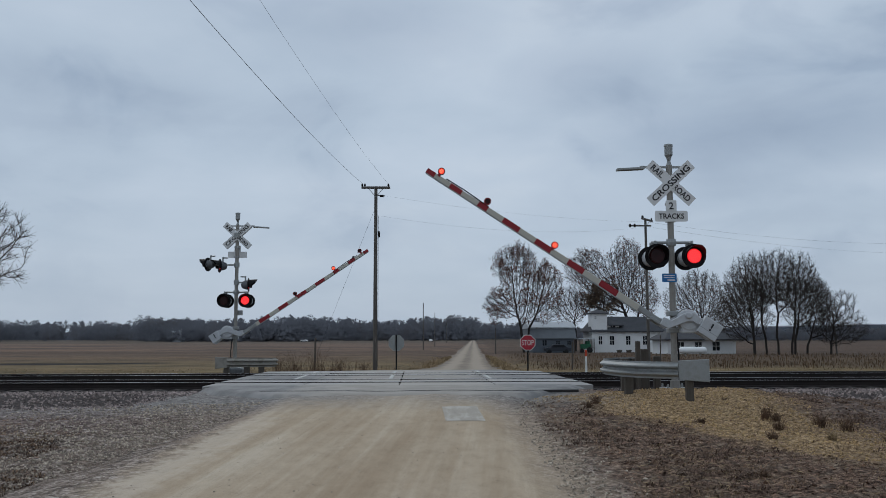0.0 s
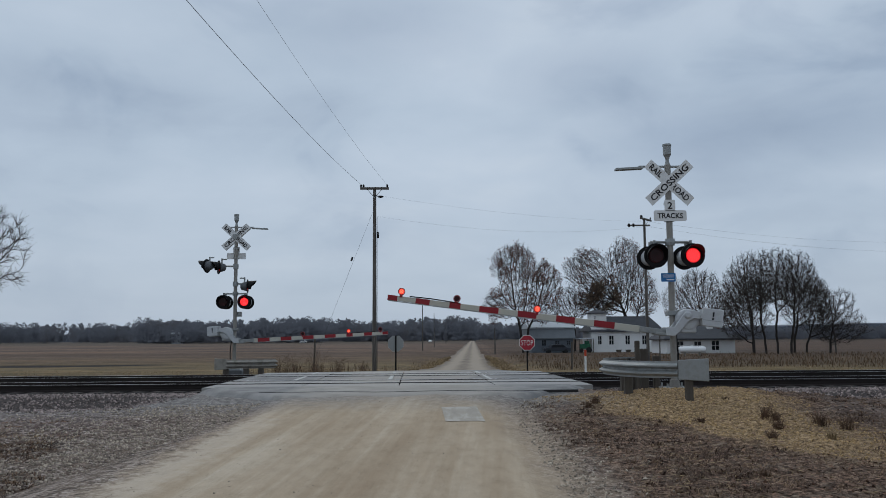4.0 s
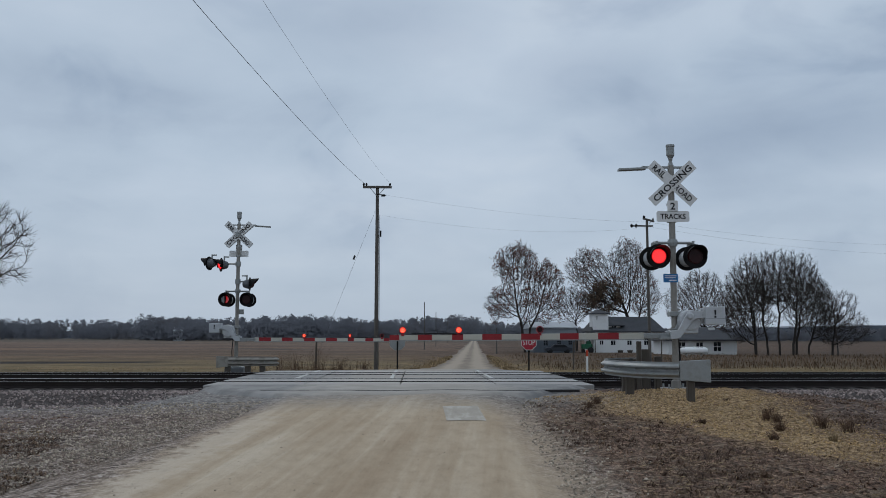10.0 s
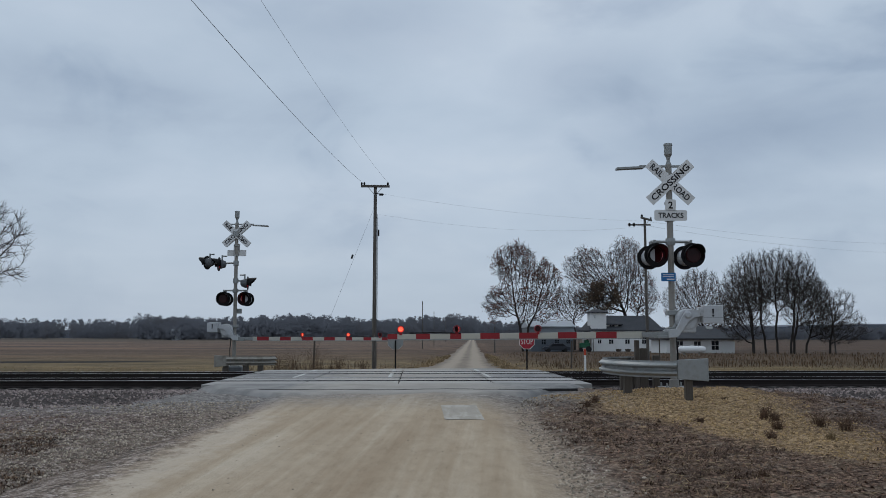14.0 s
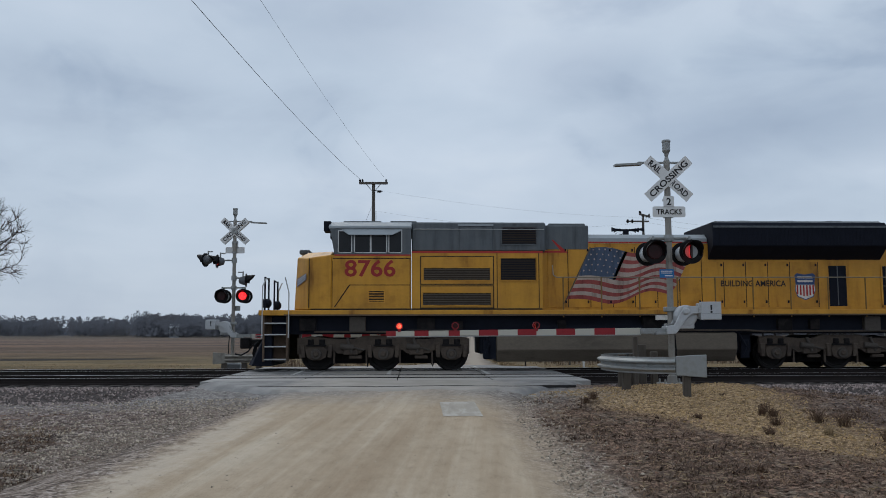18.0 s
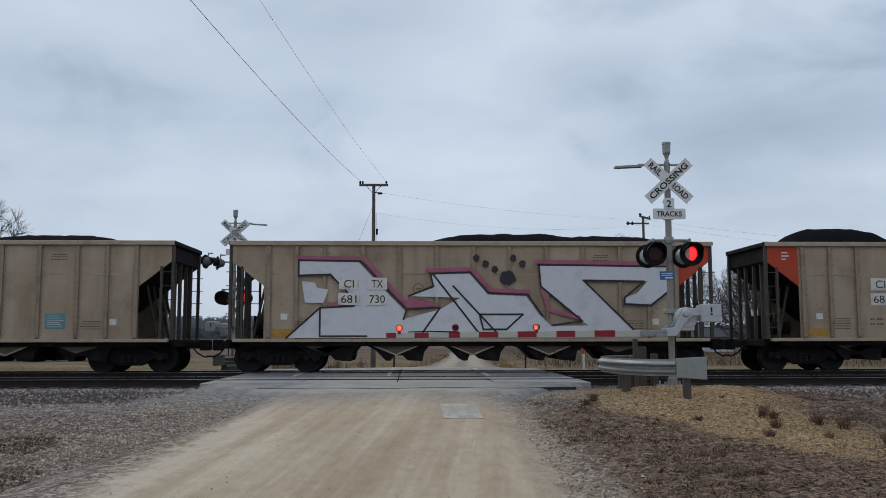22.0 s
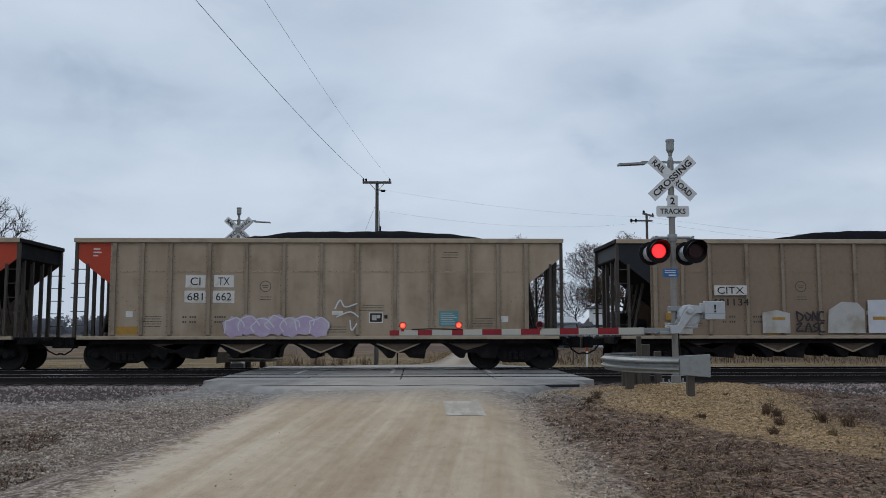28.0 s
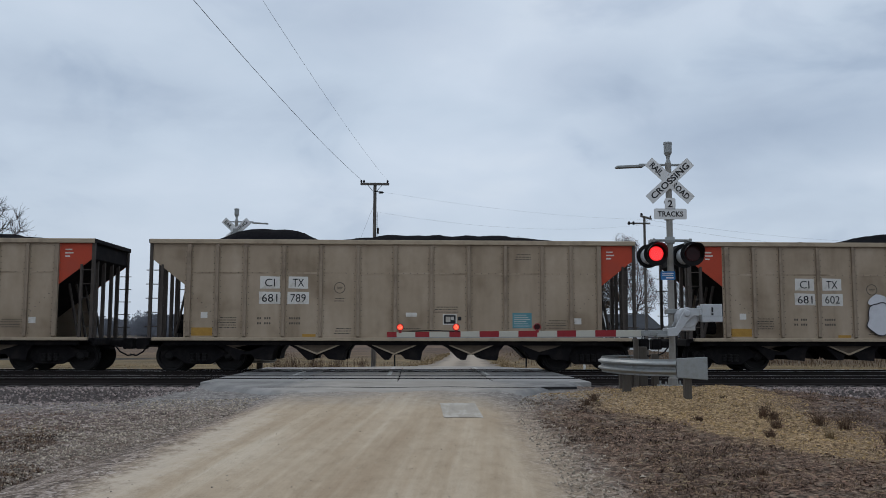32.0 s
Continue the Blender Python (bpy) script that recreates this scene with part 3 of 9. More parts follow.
def dusted(m, lo, hi, amount=0.8):
    """Tan road dust carried over a hard surface by wheels, thickest in the middle of the way."""
    t = m.node_tree
    p = t.nodes["Principled BSDF"]
    base = p.inputs["Base Color"].links[0].from_socket
    co = t.nodes.new("ShaderNodeTexCoord")
    xyz = t.nodes.new("ShaderNodeSeparateXYZ")
    t.links.new(co.outputs["Object"], xyz.inputs[0])
    mp = node(t, "ShaderNodeMapping")
    mp.inputs["Scale"].default_value = (1.6, 0.45, 1)
    t.links.new(co.outputs["Object"], mp.inputs[0])
    n = node(t, "ShaderNodeTexNoise", Scale=1.1, Detail=6.0, Roughness=0.7)
    t.links.new(mp.outputs[0], n.inputs["Vector"])
    c = node(t, "ShaderNodeMath", operation="ADD", i1=-(lo + hi) / 2)
    t.links.new(xyz.outputs["X"], c.inputs[0])
    d = node(t, "ShaderNodeMath", operation="ABSOLUTE")
    t.links.new(c.outputs[0], d.inputs[0])
    e = node(t, "ShaderNodeMath", operation="MULTIPLY_ADD", i1=3.4)
    t.links.new(n.outputs["Fac"], e.inputs[0])
    t.links.new(d.outputs[0], e.inputs[2])
    half = (hi - lo) / 2
    r = node(t, "ShaderNodeMapRange", i1=half + 2.3, i2=half + 0.9, i3=0.0, i4=amount)
    t.links.new(e.outputs[0], r.inputs[0])
    mix = node(t, "ShaderNodeMix", data_type="RGBA")
    t.links.new(r.outputs[0], mix.inputs[0])
    t.links.new(base, mix.inputs[6])
    mix.inputs[7].default_value = (0.42, 0.370, 0.305, 1)
    t.links.new(mix.outputs[2], p.inputs["Base Color"])
    return m


def farm_track():
    """Two pale wheel tracks with a darker crown and dirty edges, along the straight farm road."""
    m = surface("far_gravel", (0.20, 0.158, 0.118), 0.9, 0, 0.35, 0.7, 14, 0.3, (0.10, 0.078, 0.058), 0.8, (0.45, 0.62), (1.3, 0.25, 1))
    t = m.node_tree
    p = t.nodes["Principled BSDF"]
    base = p.inputs["Base Color"].links[0].from_socket
    co = t.nodes.new("ShaderNodeTexCoord")
    xyz = t.nodes.new("ShaderNodeSeparateXYZ")
    t.links.new(co.outputs["Object"], xyz.inputs[0])
    mid = node(t, "ShaderNodeMath", operation="MULTIPLY_ADD", i1=-0.0657, i2=0.5065)
    t.links.new(xyz.outputs["Y"], mid.inputs[0])
    off = node(t, "ShaderNodeMath", operation="ADD")
    t.links.new(xyz.outputs["X"], off.inputs[0])
    t.links.new(mid.outputs[0], off.inputs[1])
    side = node(t, "ShaderNodeMath", operation="ABSOLUTE")
    t.links.new(off.outputs[0], side.inputs[0])
    n = node(t, "ShaderNodeTexNoise", Scale=0.5, Detail=5.0)
    t.links.new(co.outputs["Object"], n.inputs["Vector"])
    e = node(t, "ShaderNodeMath", operation="MULTIPLY_ADD", i1=0.8)
    t.links.new(n.outputs["Fac"], e.inputs[0])
    t.links.new(side.outputs[0], e.inputs[2])
    half_ = node(t, "ShaderNodeMath", operation="MULTIPLY", i1=0.45)
    t.links.new(e.outputs[0], half_.inputs[0])
    lanes = ramp(t, half_.outputs[0], [(0.24, (0.1, 0.1, 0.1)), (0.40, (0.85, 0.85, 0.85)), (0.60, (0.85, 0.85, 0.85)), (0.78, (0, 0, 0))])
    mix = node(t, "ShaderNodeMix", data_type="RGBA")
    t.links.new(lanes, mix.inputs[0])
    t.links.new(base, mix.inputs[6])
    mix.inputs[7].default_value = (0.32, 0.262, 0.200, 1)
    t.links.new(mix.outputs[2], p.inputs["Base Color"])
    return m


FIELD = zone_ground()
FARROAD = farm_track()
ASPHALT = dusted(surface("worn_asphalt", (0.150, 0.148, 0.146), 0.75, 0, 0.35, 1.5, 60, 0.3, (0.235, 0.230, 0.222), 0.8, (0.45, 0.65), step=0.008), -2.6, 2.2, 0.42)
PANEL = dusted(surface("crossing_panel_concrete", (0.31, 0.30, 0.285), 0.75, 0, 0.2, 1.5, 50, 0.2, (0.15, 0.145, 0.14), 0.6, (0.4, 0.65), (0.25, 1, 1), island=0.12), -2.4, 2.0, 0.40)
BALLAST = surface("ballast_fines", (0.060, 0.049, 0.046), 0.95, 0, 0.5, 9, 45, 0.8, (0.032, 0.027, 0.026), 0.7, step=0.05)
STONE = surface("ballast_stone", (0.235, 0.190, 0.175), 0.85, 0, 0.3, 8, 60, 0.3, island=0.7)
PEBBLE = surface("road_pebbles", (0.34, 0.285, 0.225), 0.85, 0, 0.3, 20, 90, 0.2, island=0.55)


def sheet(name, xs, ys, height, material, parent=None):
    s = Shape()
    nx = len(xs)
    s.v = [(x, y, height(x, y)) for y in ys for x in xs]
    s.f = [(j * nx + i, j * nx + i + 1, (j + 1) * nx + i + 1, (j + 1) * nx + i) for j in range(len(ys) - 1) for i in range(nx - 1)]
    me = s.mesh(name, tidy=False)
    me.materials.append(material)
    return smooth(me)


def rough_land(x, y):
    z = hill(x, y)
    if y < 21:
        z += 0.05 * noise.noise((x * 0.8, y * 0.8, 0)) + 0.02 * noise.noise((x * 3.1, y * 3.1, 3))
        side = x - road_mid(y)
        z -= 0.09 * max(0, min(1, (road_half(y) + 0.4 - abs(side)) / 0.8))
        flat = max(0, min(1, (6.2 - abs(x + 0.3)) / 0.9)) * max(0, min(1, (y - 16.0) / 1.5))
        z += (float(np.interp(y, [16.0, 21.4], [-0.22, -0.10])) - z) * flat
        off = abs(side) - road_half(y) - 0.3
        if off > 0 and -14 < x < 14 and y > 3:
            k = min(1, off / 0.8) * (1.0 if side > 0 else 0.55)
            z += k * (0.035 * noise.noise((x * 1.7, y * 1.7, 8)) + 0.028 * noise.noise((x * 4.3, y * 4.3, 2)) + 0.016 * noise.noise((x * 9.0, y * 9.0, 6)))
        if side > 3:
            z += 0.30 * math.exp(-((x - 5.7) / 2.6) ** 2 - ((y - 17.2) / 1.9) ** 2)
            z -= 0.02 * max(0, x - 8)
        if side < -3:
            z -= 0.02 * max(0, -side - 3)
    elif y > 33:
        z += 0.10 * noise.noise((x * 0.12, y * 0.12, 5))
        side = abs(x - road_mid(y))
        if side < road_half(y) + 0.4:
            z -= 0.12
        elif side < road_half(y) + 4:
            z -= 0.25 * math.exp(-((side - road_half(y) - 2) / 1.0) ** 2)
    return z


gx = sorted(set([round(-16 + 0.4 * i, 2) for i in range(81)] + [round(-11 + 0.1 * i, 2) for i in range(221)] + [16 + 3 * i for i in range(1, 30)] + [-16 - 3 * i for i in range(1, 30)] + [s * (105 + 60 * i) for i in range(50) for s in (1, -1)]))
gy = sorted(set([-60, -40, -20, -10, -4] + [round(0.4 * i, 2) for i in range(100)] + [round(5 + 0.1 * i, 2) for i in range(161)] + [40 + 2.5 * i for i in range(30)] + [115 + 20 * i for i in range(30)] + [720 + 160 * i for i in range(24)]))
ground = new("ground", sheet("ground", gx, gy, rough_land, FIELD))
tagged(ground, "brown harvested farmland with gravel verges beside the railway", "ground", kind="structure")


def strip(name, ys, mid, half, height, material, n=9, label="", kind="structure", category="road", ragged=0.0):
    s = Shape()
    for y in ys:
        c, h = mid(y), half(y)
        for i in range(n):
            u = -1 + 2 * i / (n - 1)
            x = c + u * h
            if i in (0, n - 1):
                x += ragged * noise.noise((y * 1.3, i, 0)) + 0.6 * ragged * noise.noise((y * 5, i, 9))
            s.v.append((x, y, height(x, y, u)))
    s.f = [(j * n + i, j * n + i + 1, (j + 1) * n + i + 1, (j + 1) * n + i) for j in range(len(ys) - 1) for i in range(n - 1)]
    me = smooth(s.mesh(name, tidy=False))
    me.materials.append(material)
    return tagged(new(name, me), label, category, kind=kind)


def crown(x, y, u):
    z = float(np.interp(y, [-20, 7, 17.2, 19.6], [-0.52, -0.52, -0.11, -0.075]))
    far = abs(u) * (road_half(y) + 0.7) - road_half(y) + 0.5
    return z + 0.02 - 0.17 * max(0, far) + 0.012 * noise.noise((x * 2.2, y * 0.4, 0))


road = strip("road", [-20, -10, 0] + [3 + 0.25 * i for i in range(69)], road_mid, lambda y: road_half(y) + 0.7, crown, FIELD, 41, "pale tan packed gravel road with wheel tracks")


def apron_half(y):
    return float(np.interp(y, [18.0, 19.0, 20.3, 21.2, 33], [2.6, 3.3, 4.5, 5.0, 5.0]))


# asphalt apron that carries the road over both tracks
def lip(x):
    return 19.45 + 0.22 * noise.noise((x * 0.7, 0, 0)) + 0.08 * noise.noise((x * 3.1, 4, 0)) + 0.05 * max(0, abs(x) - 2.0) ** 1.5


apron = strip("pavement", [18.0 + 0.2 * i for i in range(18)], lambda y: float(np.interp(y, [18.5, 21.0], [-0.30, -0.50])), apron_half,
              lambda x, y, u: float(np.interp(y, [18.0, 21.4], [-0.055, -0.006])) - 0.34 * max(0, abs(u) - 0.88) / 0.12 - 0.25 * max(0, (18.55 + 0.35 * noise.noise((x * 1.1, 0, 0)) - y) / 0.5), ASPHALT, 41, "grey worn asphalt apron at the level crossing", category="pavement", ragged=0.10)
# added dark ribbon that stands in for shade on the step of the lip
LIPDARK = surface("dark_lip_shade", (0.022, 0.021, 0.021), 0.7, 0, 0.3, 4, 40, 0.2)
joint = Shape().sweep([(-0.03, -0.05), (-0.03, 0.008), (0.03, 0.008), (0.03, -0.05)], [(x / 10, lip(x / 10), float(np.interp(lip(x / 10), [18.0, 21.4], [-0.055, -0.006]))) for x in range(-34, 37)])
tagged(part("pavement_joint", joint, LIPDARK), "dark strip for the shade along the front lip of the asphalt", "pavement joint", kind="structure")
NEAR_TRACK, FAR_TRACK = 23.7, 28.1
far_road = strip("far_road", [33.4 + 1.2 * i for i in range(30)] + [70 + 8 * i for i in range(60)] + [600, 800], road_mid, road_half, lambda x, y, u: float(np.interp(y, [30.4, 36, 60, 800], [-0.06, -0.22, -0.55, -0.3])) + 0.04 - 0.05 * abs(u), FARROAD, 11, "pale gravel farm road running straight through the fields", ragged=0.7)

bed = Shape()
bed.run([(19.6, -0.50), (20.9, -0.20), (30.9, -0.20), (32.3, -0.55)], -90, -5.0)
bed.run([(19.6, -0.50), (20.9, -0.20), (30.9, -0.20), (32.3, -0.55)], 4.2, 90)
bed.run([(21.0, -0.50), (21.0, -0.20), (30.9, -0.20), (30.9, -0.55)], -5.0, 4.2)
ballast = part("ballast", bed, BALLAST)
tagged(ballast, "dark grey stone ballast bed under two railway tracks", "ballast", kind="structure")


def rail_section(y):
    return [(y - 0.07, -0.17), (y - 0.07, -0.155), (y - 0.012, -0.13), (y - 0.012, -0.045), (y - 0.036, -0.03), (y - 0.036, -0.004), (y - 0.028, 0.0),
            (y + 0.028, 0.0), (y + 0.036, -0.004), (y + 0.036, -0.03), (y + 0.012, -0.045), (y + 0.012, -0.13), (y + 0.07, -0.155), (y + 0.07, -0.17)]


def track(mid, name, label):
    t = thing(name, label, "railway track", pose(0, mid, 0), "parallel tracks", "structure")
    for s in (-1, 1):
        r = part("rail", Shape().run(rail_section(s * 0.755), -600, 600), RAILSIDE, t, "brown steel rail with a polished head")
        part("rail_head", Shape().run([(s * 0.755 - 0.026, 0.0), (s * 0.755 - 0.026, 0.002), (s * 0.755 + 0.026, 0.002), (s * 0.755 + 0.026, 0.0)], -600, 600), RAILTOP, r, "polished running surface")
    tie = Shape().box(-0.115, 0.115, -1.3, 1.3, -0.34, -0.172).mesh("tie", 0.012)
    tie.materials.append(TIE)
    spots = [-22 + 0.52 * i for i in range(86)]
    for x in spots:
        if not -5.2 < x < 4.5:
            part("tie", tie, None, t, at=pose(x + random.uniform(-0.02, 0.02), random.uniform(-0.04, 0.04), random.uniform(-0.01, 0.0), 0, 0, random.uniform(-1, 1)))
    rest = Shape()
    for i in range(130):
        for s in (-1, 1):
            x = s * (24 + 0.55 * i)
            rest.box(x - 0.115, x + 0.115, -1.3, 1.3, -0.34, -0.172)
    tagged(part("far_ties", rest, TIE, t, "dark timber ties further along"), kind="stuff")
    return t


track(NEAR_TRACK, "track", "near railway track, brown rails on dark timber ties")
track(FAR_TRACK, "track", "far railway track that the coal train runs on")

crossing = thing("level_crossing", "flat concrete crossing panels between the rails", "level crossing", kind="structure")
for lo, hi in ((21.30, 22.83), (23.04, 24.36), (24.57, 27.23), (27.44, 28.76), (28.97, 30.6)):
    n = 4
    for i in range(n):
        x0, x1 = -5.1 + i * 9.4 / n, -5.1 + (i + 1) * 9.4 / n
        part("panel", Shape().box(x0 + 0.012, x1 - 0.012, lo, hi, -0.19, -0.012 + random.uniform(-0.006, 0.006)), PANEL if hi - lo < 2 else ASPHALT, crossing, bevel=0.012)
far_apron = strip("pavement", [30.62 + 0.3 * i for i in range(16)], lambda y: float(np.interp(y, [30.6, 35.2], [-0.2, 1.2])), lambda y: float(np.interp(y, [30.6, 32.5, 35.2], [4.6, 3.6, 2.2])), lambda x, y, u: float(np.interp(y, [30.6, 35.2], [-0.015, -0.13])) - 0.10 * max(0, abs(u) - 0.9) / 0.1, ASPHALT, 15, "grey asphalt apron on the far side of the tracks", category="pavement", ragged=0.25)

LINEPAINT = surface("worn_white_road_paint", (0.55, 0.55, 0.53), 0.7, 0, 0.15, 4, 50, 0.1, (0.25, 0.24, 0.22), 0.7, (0.42, 0.6))
for x in (-3.35, -0.70, 2.10):
    for lo, hi in ((24.6, 27.2), (29.0, 30.55)):
        tagged(part("road_marking", Shape().box(x - 0.05, x + 0.05, lo, hi, -0.02, -0.002), LINEPAINT), "worn white line painted over the crossing", "road marking", kind="structure")
PATCH = surface("pale_concrete_patch", (0.34, 0.305, 0.255), 0.85, 0, 0.2, 2.5, 40, 0.2, (0.45, 0.415, 0.37), 0.7, (0.45, 0.6), (2.5, 0.5, 1))
patch_mid = 0.80
tagged(strip("road_patch", [14.2 + 0.2 * i for i in range(11)], lambda y: patch_mid, lambda y: 0.32, lambda x, y, u: crown(x, y, (x - road_mid(y)) / (road_half(y) + 0.7)) + 0.006, PATCH, 5, "rectangular pale patch in the gravel road"), category="pavement")


# ---- crossing signals ----
FLASHERS = []   # lens, its pose in its lamp, lit in even beats, first change of beat
ARMS = []


def lens_mesh(r, lit, spot, ringed=False):
    """A round lens with a glowing side towards -y and a dark side behind."""
    s = Shape().turned([(r * 0.96, -0.012), (r, -0.006), (r, 0.006), (r * 0.96, 0.012)], axis="y", n=24)
    me = s.mesh("lens")
    me.materials.append(DARKLENS)
    me.materials.append(lit)
    for p in me.polygons:
        if p.center.y < -0.004:
            p.material_index = 1
    dots = Shape()
    rings = ((0.0, 1), (0.27, 6), (0.52, 11), (0.76, 15)) if not ringed else ((0.0, 1), (0.5, 8))
    for q, n in rings:
        for k in range(n):
            a = 2 * math.pi * k / n + q * 3
            dots.turned([(r * (0.095 if not ringed else 0.16), -0.016), (r * 0.06, -0.019)], (q * r * math.cos(a), 0, q * r * math.sin(a)), "y", 7)
    bm = bmesh.new()
    bm.from_mesh(me)
    bm.from_mesh(dots.mesh("dots"))
    n0 = len(me.polygons)
    bm.faces.ensure_lookup_table()
    for f in bm.faces[n0:]:
        f.material_index = 2
    bm.to_mesh(me)
    bm.free()
    me.materials.append(spot)
    return me


LENS = lens_mesh(0.152, LIT, LITSPOT)
ARMLENS = lens_mesh(0.058, LITARM, LITARMSPOT, True)


def visor(r, long, n=16):
    """A curved sheet that reaches out far on top and little at its sides."""
    s = Shape()
    for k in range(n + 1):
        a = radians(-28 + 236 * k / n)
        reach = long * (0.30 + 0.70 * max(0.0, math.sin(a)) ** 0.7)
        for q, y in ((r, 0.0), (r + 0.008, 0.0), (r + 0.026, -reach), (r + 0.018, -reach)):
            s.v.append((q * math.cos(a), y, q * math.sin(a)))
    s.f = [(4 * k + i, 4 * k + 4 + i, 4 * k + 4 + (i + 1) % 4, 4 * k + (i + 1) % 4) for k in range(n) for i in range(4)]
    return s


def lamp_head(parent, at, even, beat0, back=ALU):
    """A flashing head that looks towards -y of its own pose."""
    ob = part("lamp_head", Shape().ring([(0.136, 0.0), (0.255, 0.0), (0.255, 0.014), (0.136, 0.014)], n=28), BLACK, parent, "round black flashing lamp head", at=at)
    part("hood", visor(0.186, 0.31), BLACK, ob, "black visor")
    part("housing", Shape().turned([(0.175, 0.014), (0.17, 0.10), (0.12, 0.24), (0.06, 0.27)], axis="y", n=20), back, ob, "grey lamp housing", soft=False)
    part("stem", Shape().rod((0, 0.12, 0.14), (0, 0.12, 0.33), 0.028).rod((0, 0.12, 0.30), (0, 0.30, 0.30), 0.025), GALV, ob)
    lens = part("lens", LENS, None, ob, "red diode lens", at=pose(0, -0.0135, 0))
    FLASHERS.append((lens, pose(0, -0.0135, 0), even, beat0))
    return ob


STRIPES = [(-0.20, 0.0), (-0.87, -0.58), (-1.51, -1.28), (-2.30, -1.90), (-3.09, -2.70), (-3.89, -3.50), (-4.72, -4.29)]


def gate_arm(parent, pivot, length, beat0):
    """The arm turns on its pivot; x runs along it towards -x."""
    arm = part("gate_arm", Shape().plate([(-length, -0.465), (-length, -0.365), (-0.9, -0.335), (-0.9, -0.475)], -0.018, 0.018),
               ARMWHITE, parent, "white gate arm with red stripes", bevel=0.006, at=pose(*pivot))
    tip = -length
    for a, b in STRIPES:
        x0, x1 = tip - b, tip - a
        def edge(x, top):
            k = (x - tip) / (length - 0.9)
            return (-0.365 + 0.03 * k + 0.003) if top else (-0.465 - 0.01 * k - 0.003)
        part("stripe", Shape().plate([(x0, edge(x0, 0)), (x1, edge(x1, 0)), (x1, edge(x1, 1)), (x0, edge(x0, 1))], -0.021, 0.021), RED, arm, "red reflective stripe")
    part("rib", Shape().box(-length + 0.02, -0.9, -0.03, 0.03, -0.487, -0.470), GALV, arm, "metal edge under the arm")
    part("cable", Shape().tube([(-length + 0.45, -0.02, -0.345), (-length + 0.9, -0.02, -0.335), (-length + 1.5, -0.02, -0.352)], 0.012), BLACK, arm, "black lamp cable")
    for k, d in enumerate((0.27, 1.42, 3.09)):
        box = part("arm_lamp", Shape().ring([(0.060, -0.03), (0.075, -0.03), (0.075, 0.05), (0.060, 0.05)], (0, 0, 0), n=18).box(-0.03, 0.03, -0.03, 0.05, -0.12, -0.07), RED, arm, "small round red arm lamp", at=pose(-length + d, 0, -0.265))
        # the lens itself hangs under the arm, so that it stays one level below it
        lens = part("lens", ARMLENS, None, arm, "red arm lens", at=pose(-length + d, -0.012, -0.265))
        if k:
            FLASHERS.append((lens, pose(-length + d, -0.012, -0.265), (k == 1), beat0))
    bracket = [(-0.86, -0.46), (-0.86, -0.33), (-0.42, -0.33), (-0.40, -0.30), (-0.24, -0.28), (-0.10, -0.02), (-0.03, 0.08), (0.06, 0.11), (0.30, 0.10), (0.30, -0.05), (0.14, -0.05), (0.02, -0.14), (-0.12, -0.34), (-0.22, -0.46), (-0.40, -0.47)]
    for y in (-0.16, 0.16):
        part("bracket", Shape().plate([(x if x > -0.5 else x + 0.46 if x < -0.8 else x, z) for x, z in bracket], y - 0.03, y + 0.03), ALU, arm, "cast aluminium S-shaped bracket", bevel=0.012)
    part("clamp", Shape().box(-0.92, -0.36, -0.05, 0.05, -0.46, -0.345).box(-0.62, -0.36, -0.14, 0.14, -0.48, -0.42), GALV, arm, "grey arm clamp with bolts", bevel=0.008)
    for x in (-0.85, -0.72, -0.58):
        part("bolt", Shape().rod((x, -0.075, -0.40), (x, 0.075, -0.40), 0.016, n=6), GALV, arm)
    part("pivot_cap", Shape().turned([(0.045, -0.235), (0.075, -0.215), (0.075, -0.185)], axis="y", n=16), ALU, arm)
    part("counterweight", Shape().box(0.30, 0.72, -0.24, -0.12, -0.18, 0.19).box(0.34, 0.70, 0.10, 0.24, -0.16, 0.17).box(0.26, 0.36, -0.22, 0.22, -0.04, 0.06), ALU, arm, "pale grey counterweight plates", bevel=0.01)
    part("warning_mark", Shape().plate([(0.495, 0.02), (0.525, 0.02), (0.53, 0.12), (0.49, 0.12)], -0.246, -0.24).plate([(0.49, -0.04), (0.53, -0.04), (0.53, 0.0), (0.49, 0.0)], -0.246, -0.24), LETTER, arm)
    part("warning_mark", Shape().plate([(0.495, 0.02), (0.525, 0.02), (0.53, 0.12), (0.49, 0.12)], 0.24, 0.246).plate([(0.49, -0.04), (0.53, -0.04), (0.53, 0.0), (0.49, 0.0)], 0.24, 0.246), LETTER, arm)
    part("plate_joint", Shape().box(0.305, 0.715, -0.2425, -0.236, -0.062, -0.052), GALV, arm)
    ARMS.append((arm, pivot))
    return arm


def crossbuck(parent, z, y, lettered=True):
    ob = part("crossbuck", Shape().box(-0.10, 0.10, y + 0.012, y + 0.03, z - 0.1, z + 0.1), GALV, parent, "white X-shaped railway crossing sign")
    for k, (text, lean) in enumerate((("RAIL       ROAD", -42.5), ("CROSSING", 42.5))):
        m = pose(0, y - 0.006 * k, z, 0, -lean if lettered else lean, 0)
        part("blade", Shape().plate([(-0.61, -0.115), (0.61, -0.115), (0.61, 0.115), (-0.61, 0.115)], -0.003, 0.003 - 0.0005 * k), WHITE, ob, "white sign blade", at=m)
        if lettered:
            letters(text, 0.135, 0.003, 1.06, 0.02, LETTER, ob, m @ pose(0, -0.006, 0))
        else:
            letters(text, 0.135, 0.003, 1.06, 0.02, LETTER, ob, m @ pose(0, 0.0065 + 0.007 * (1 - k), 0, 0, 0, 180))


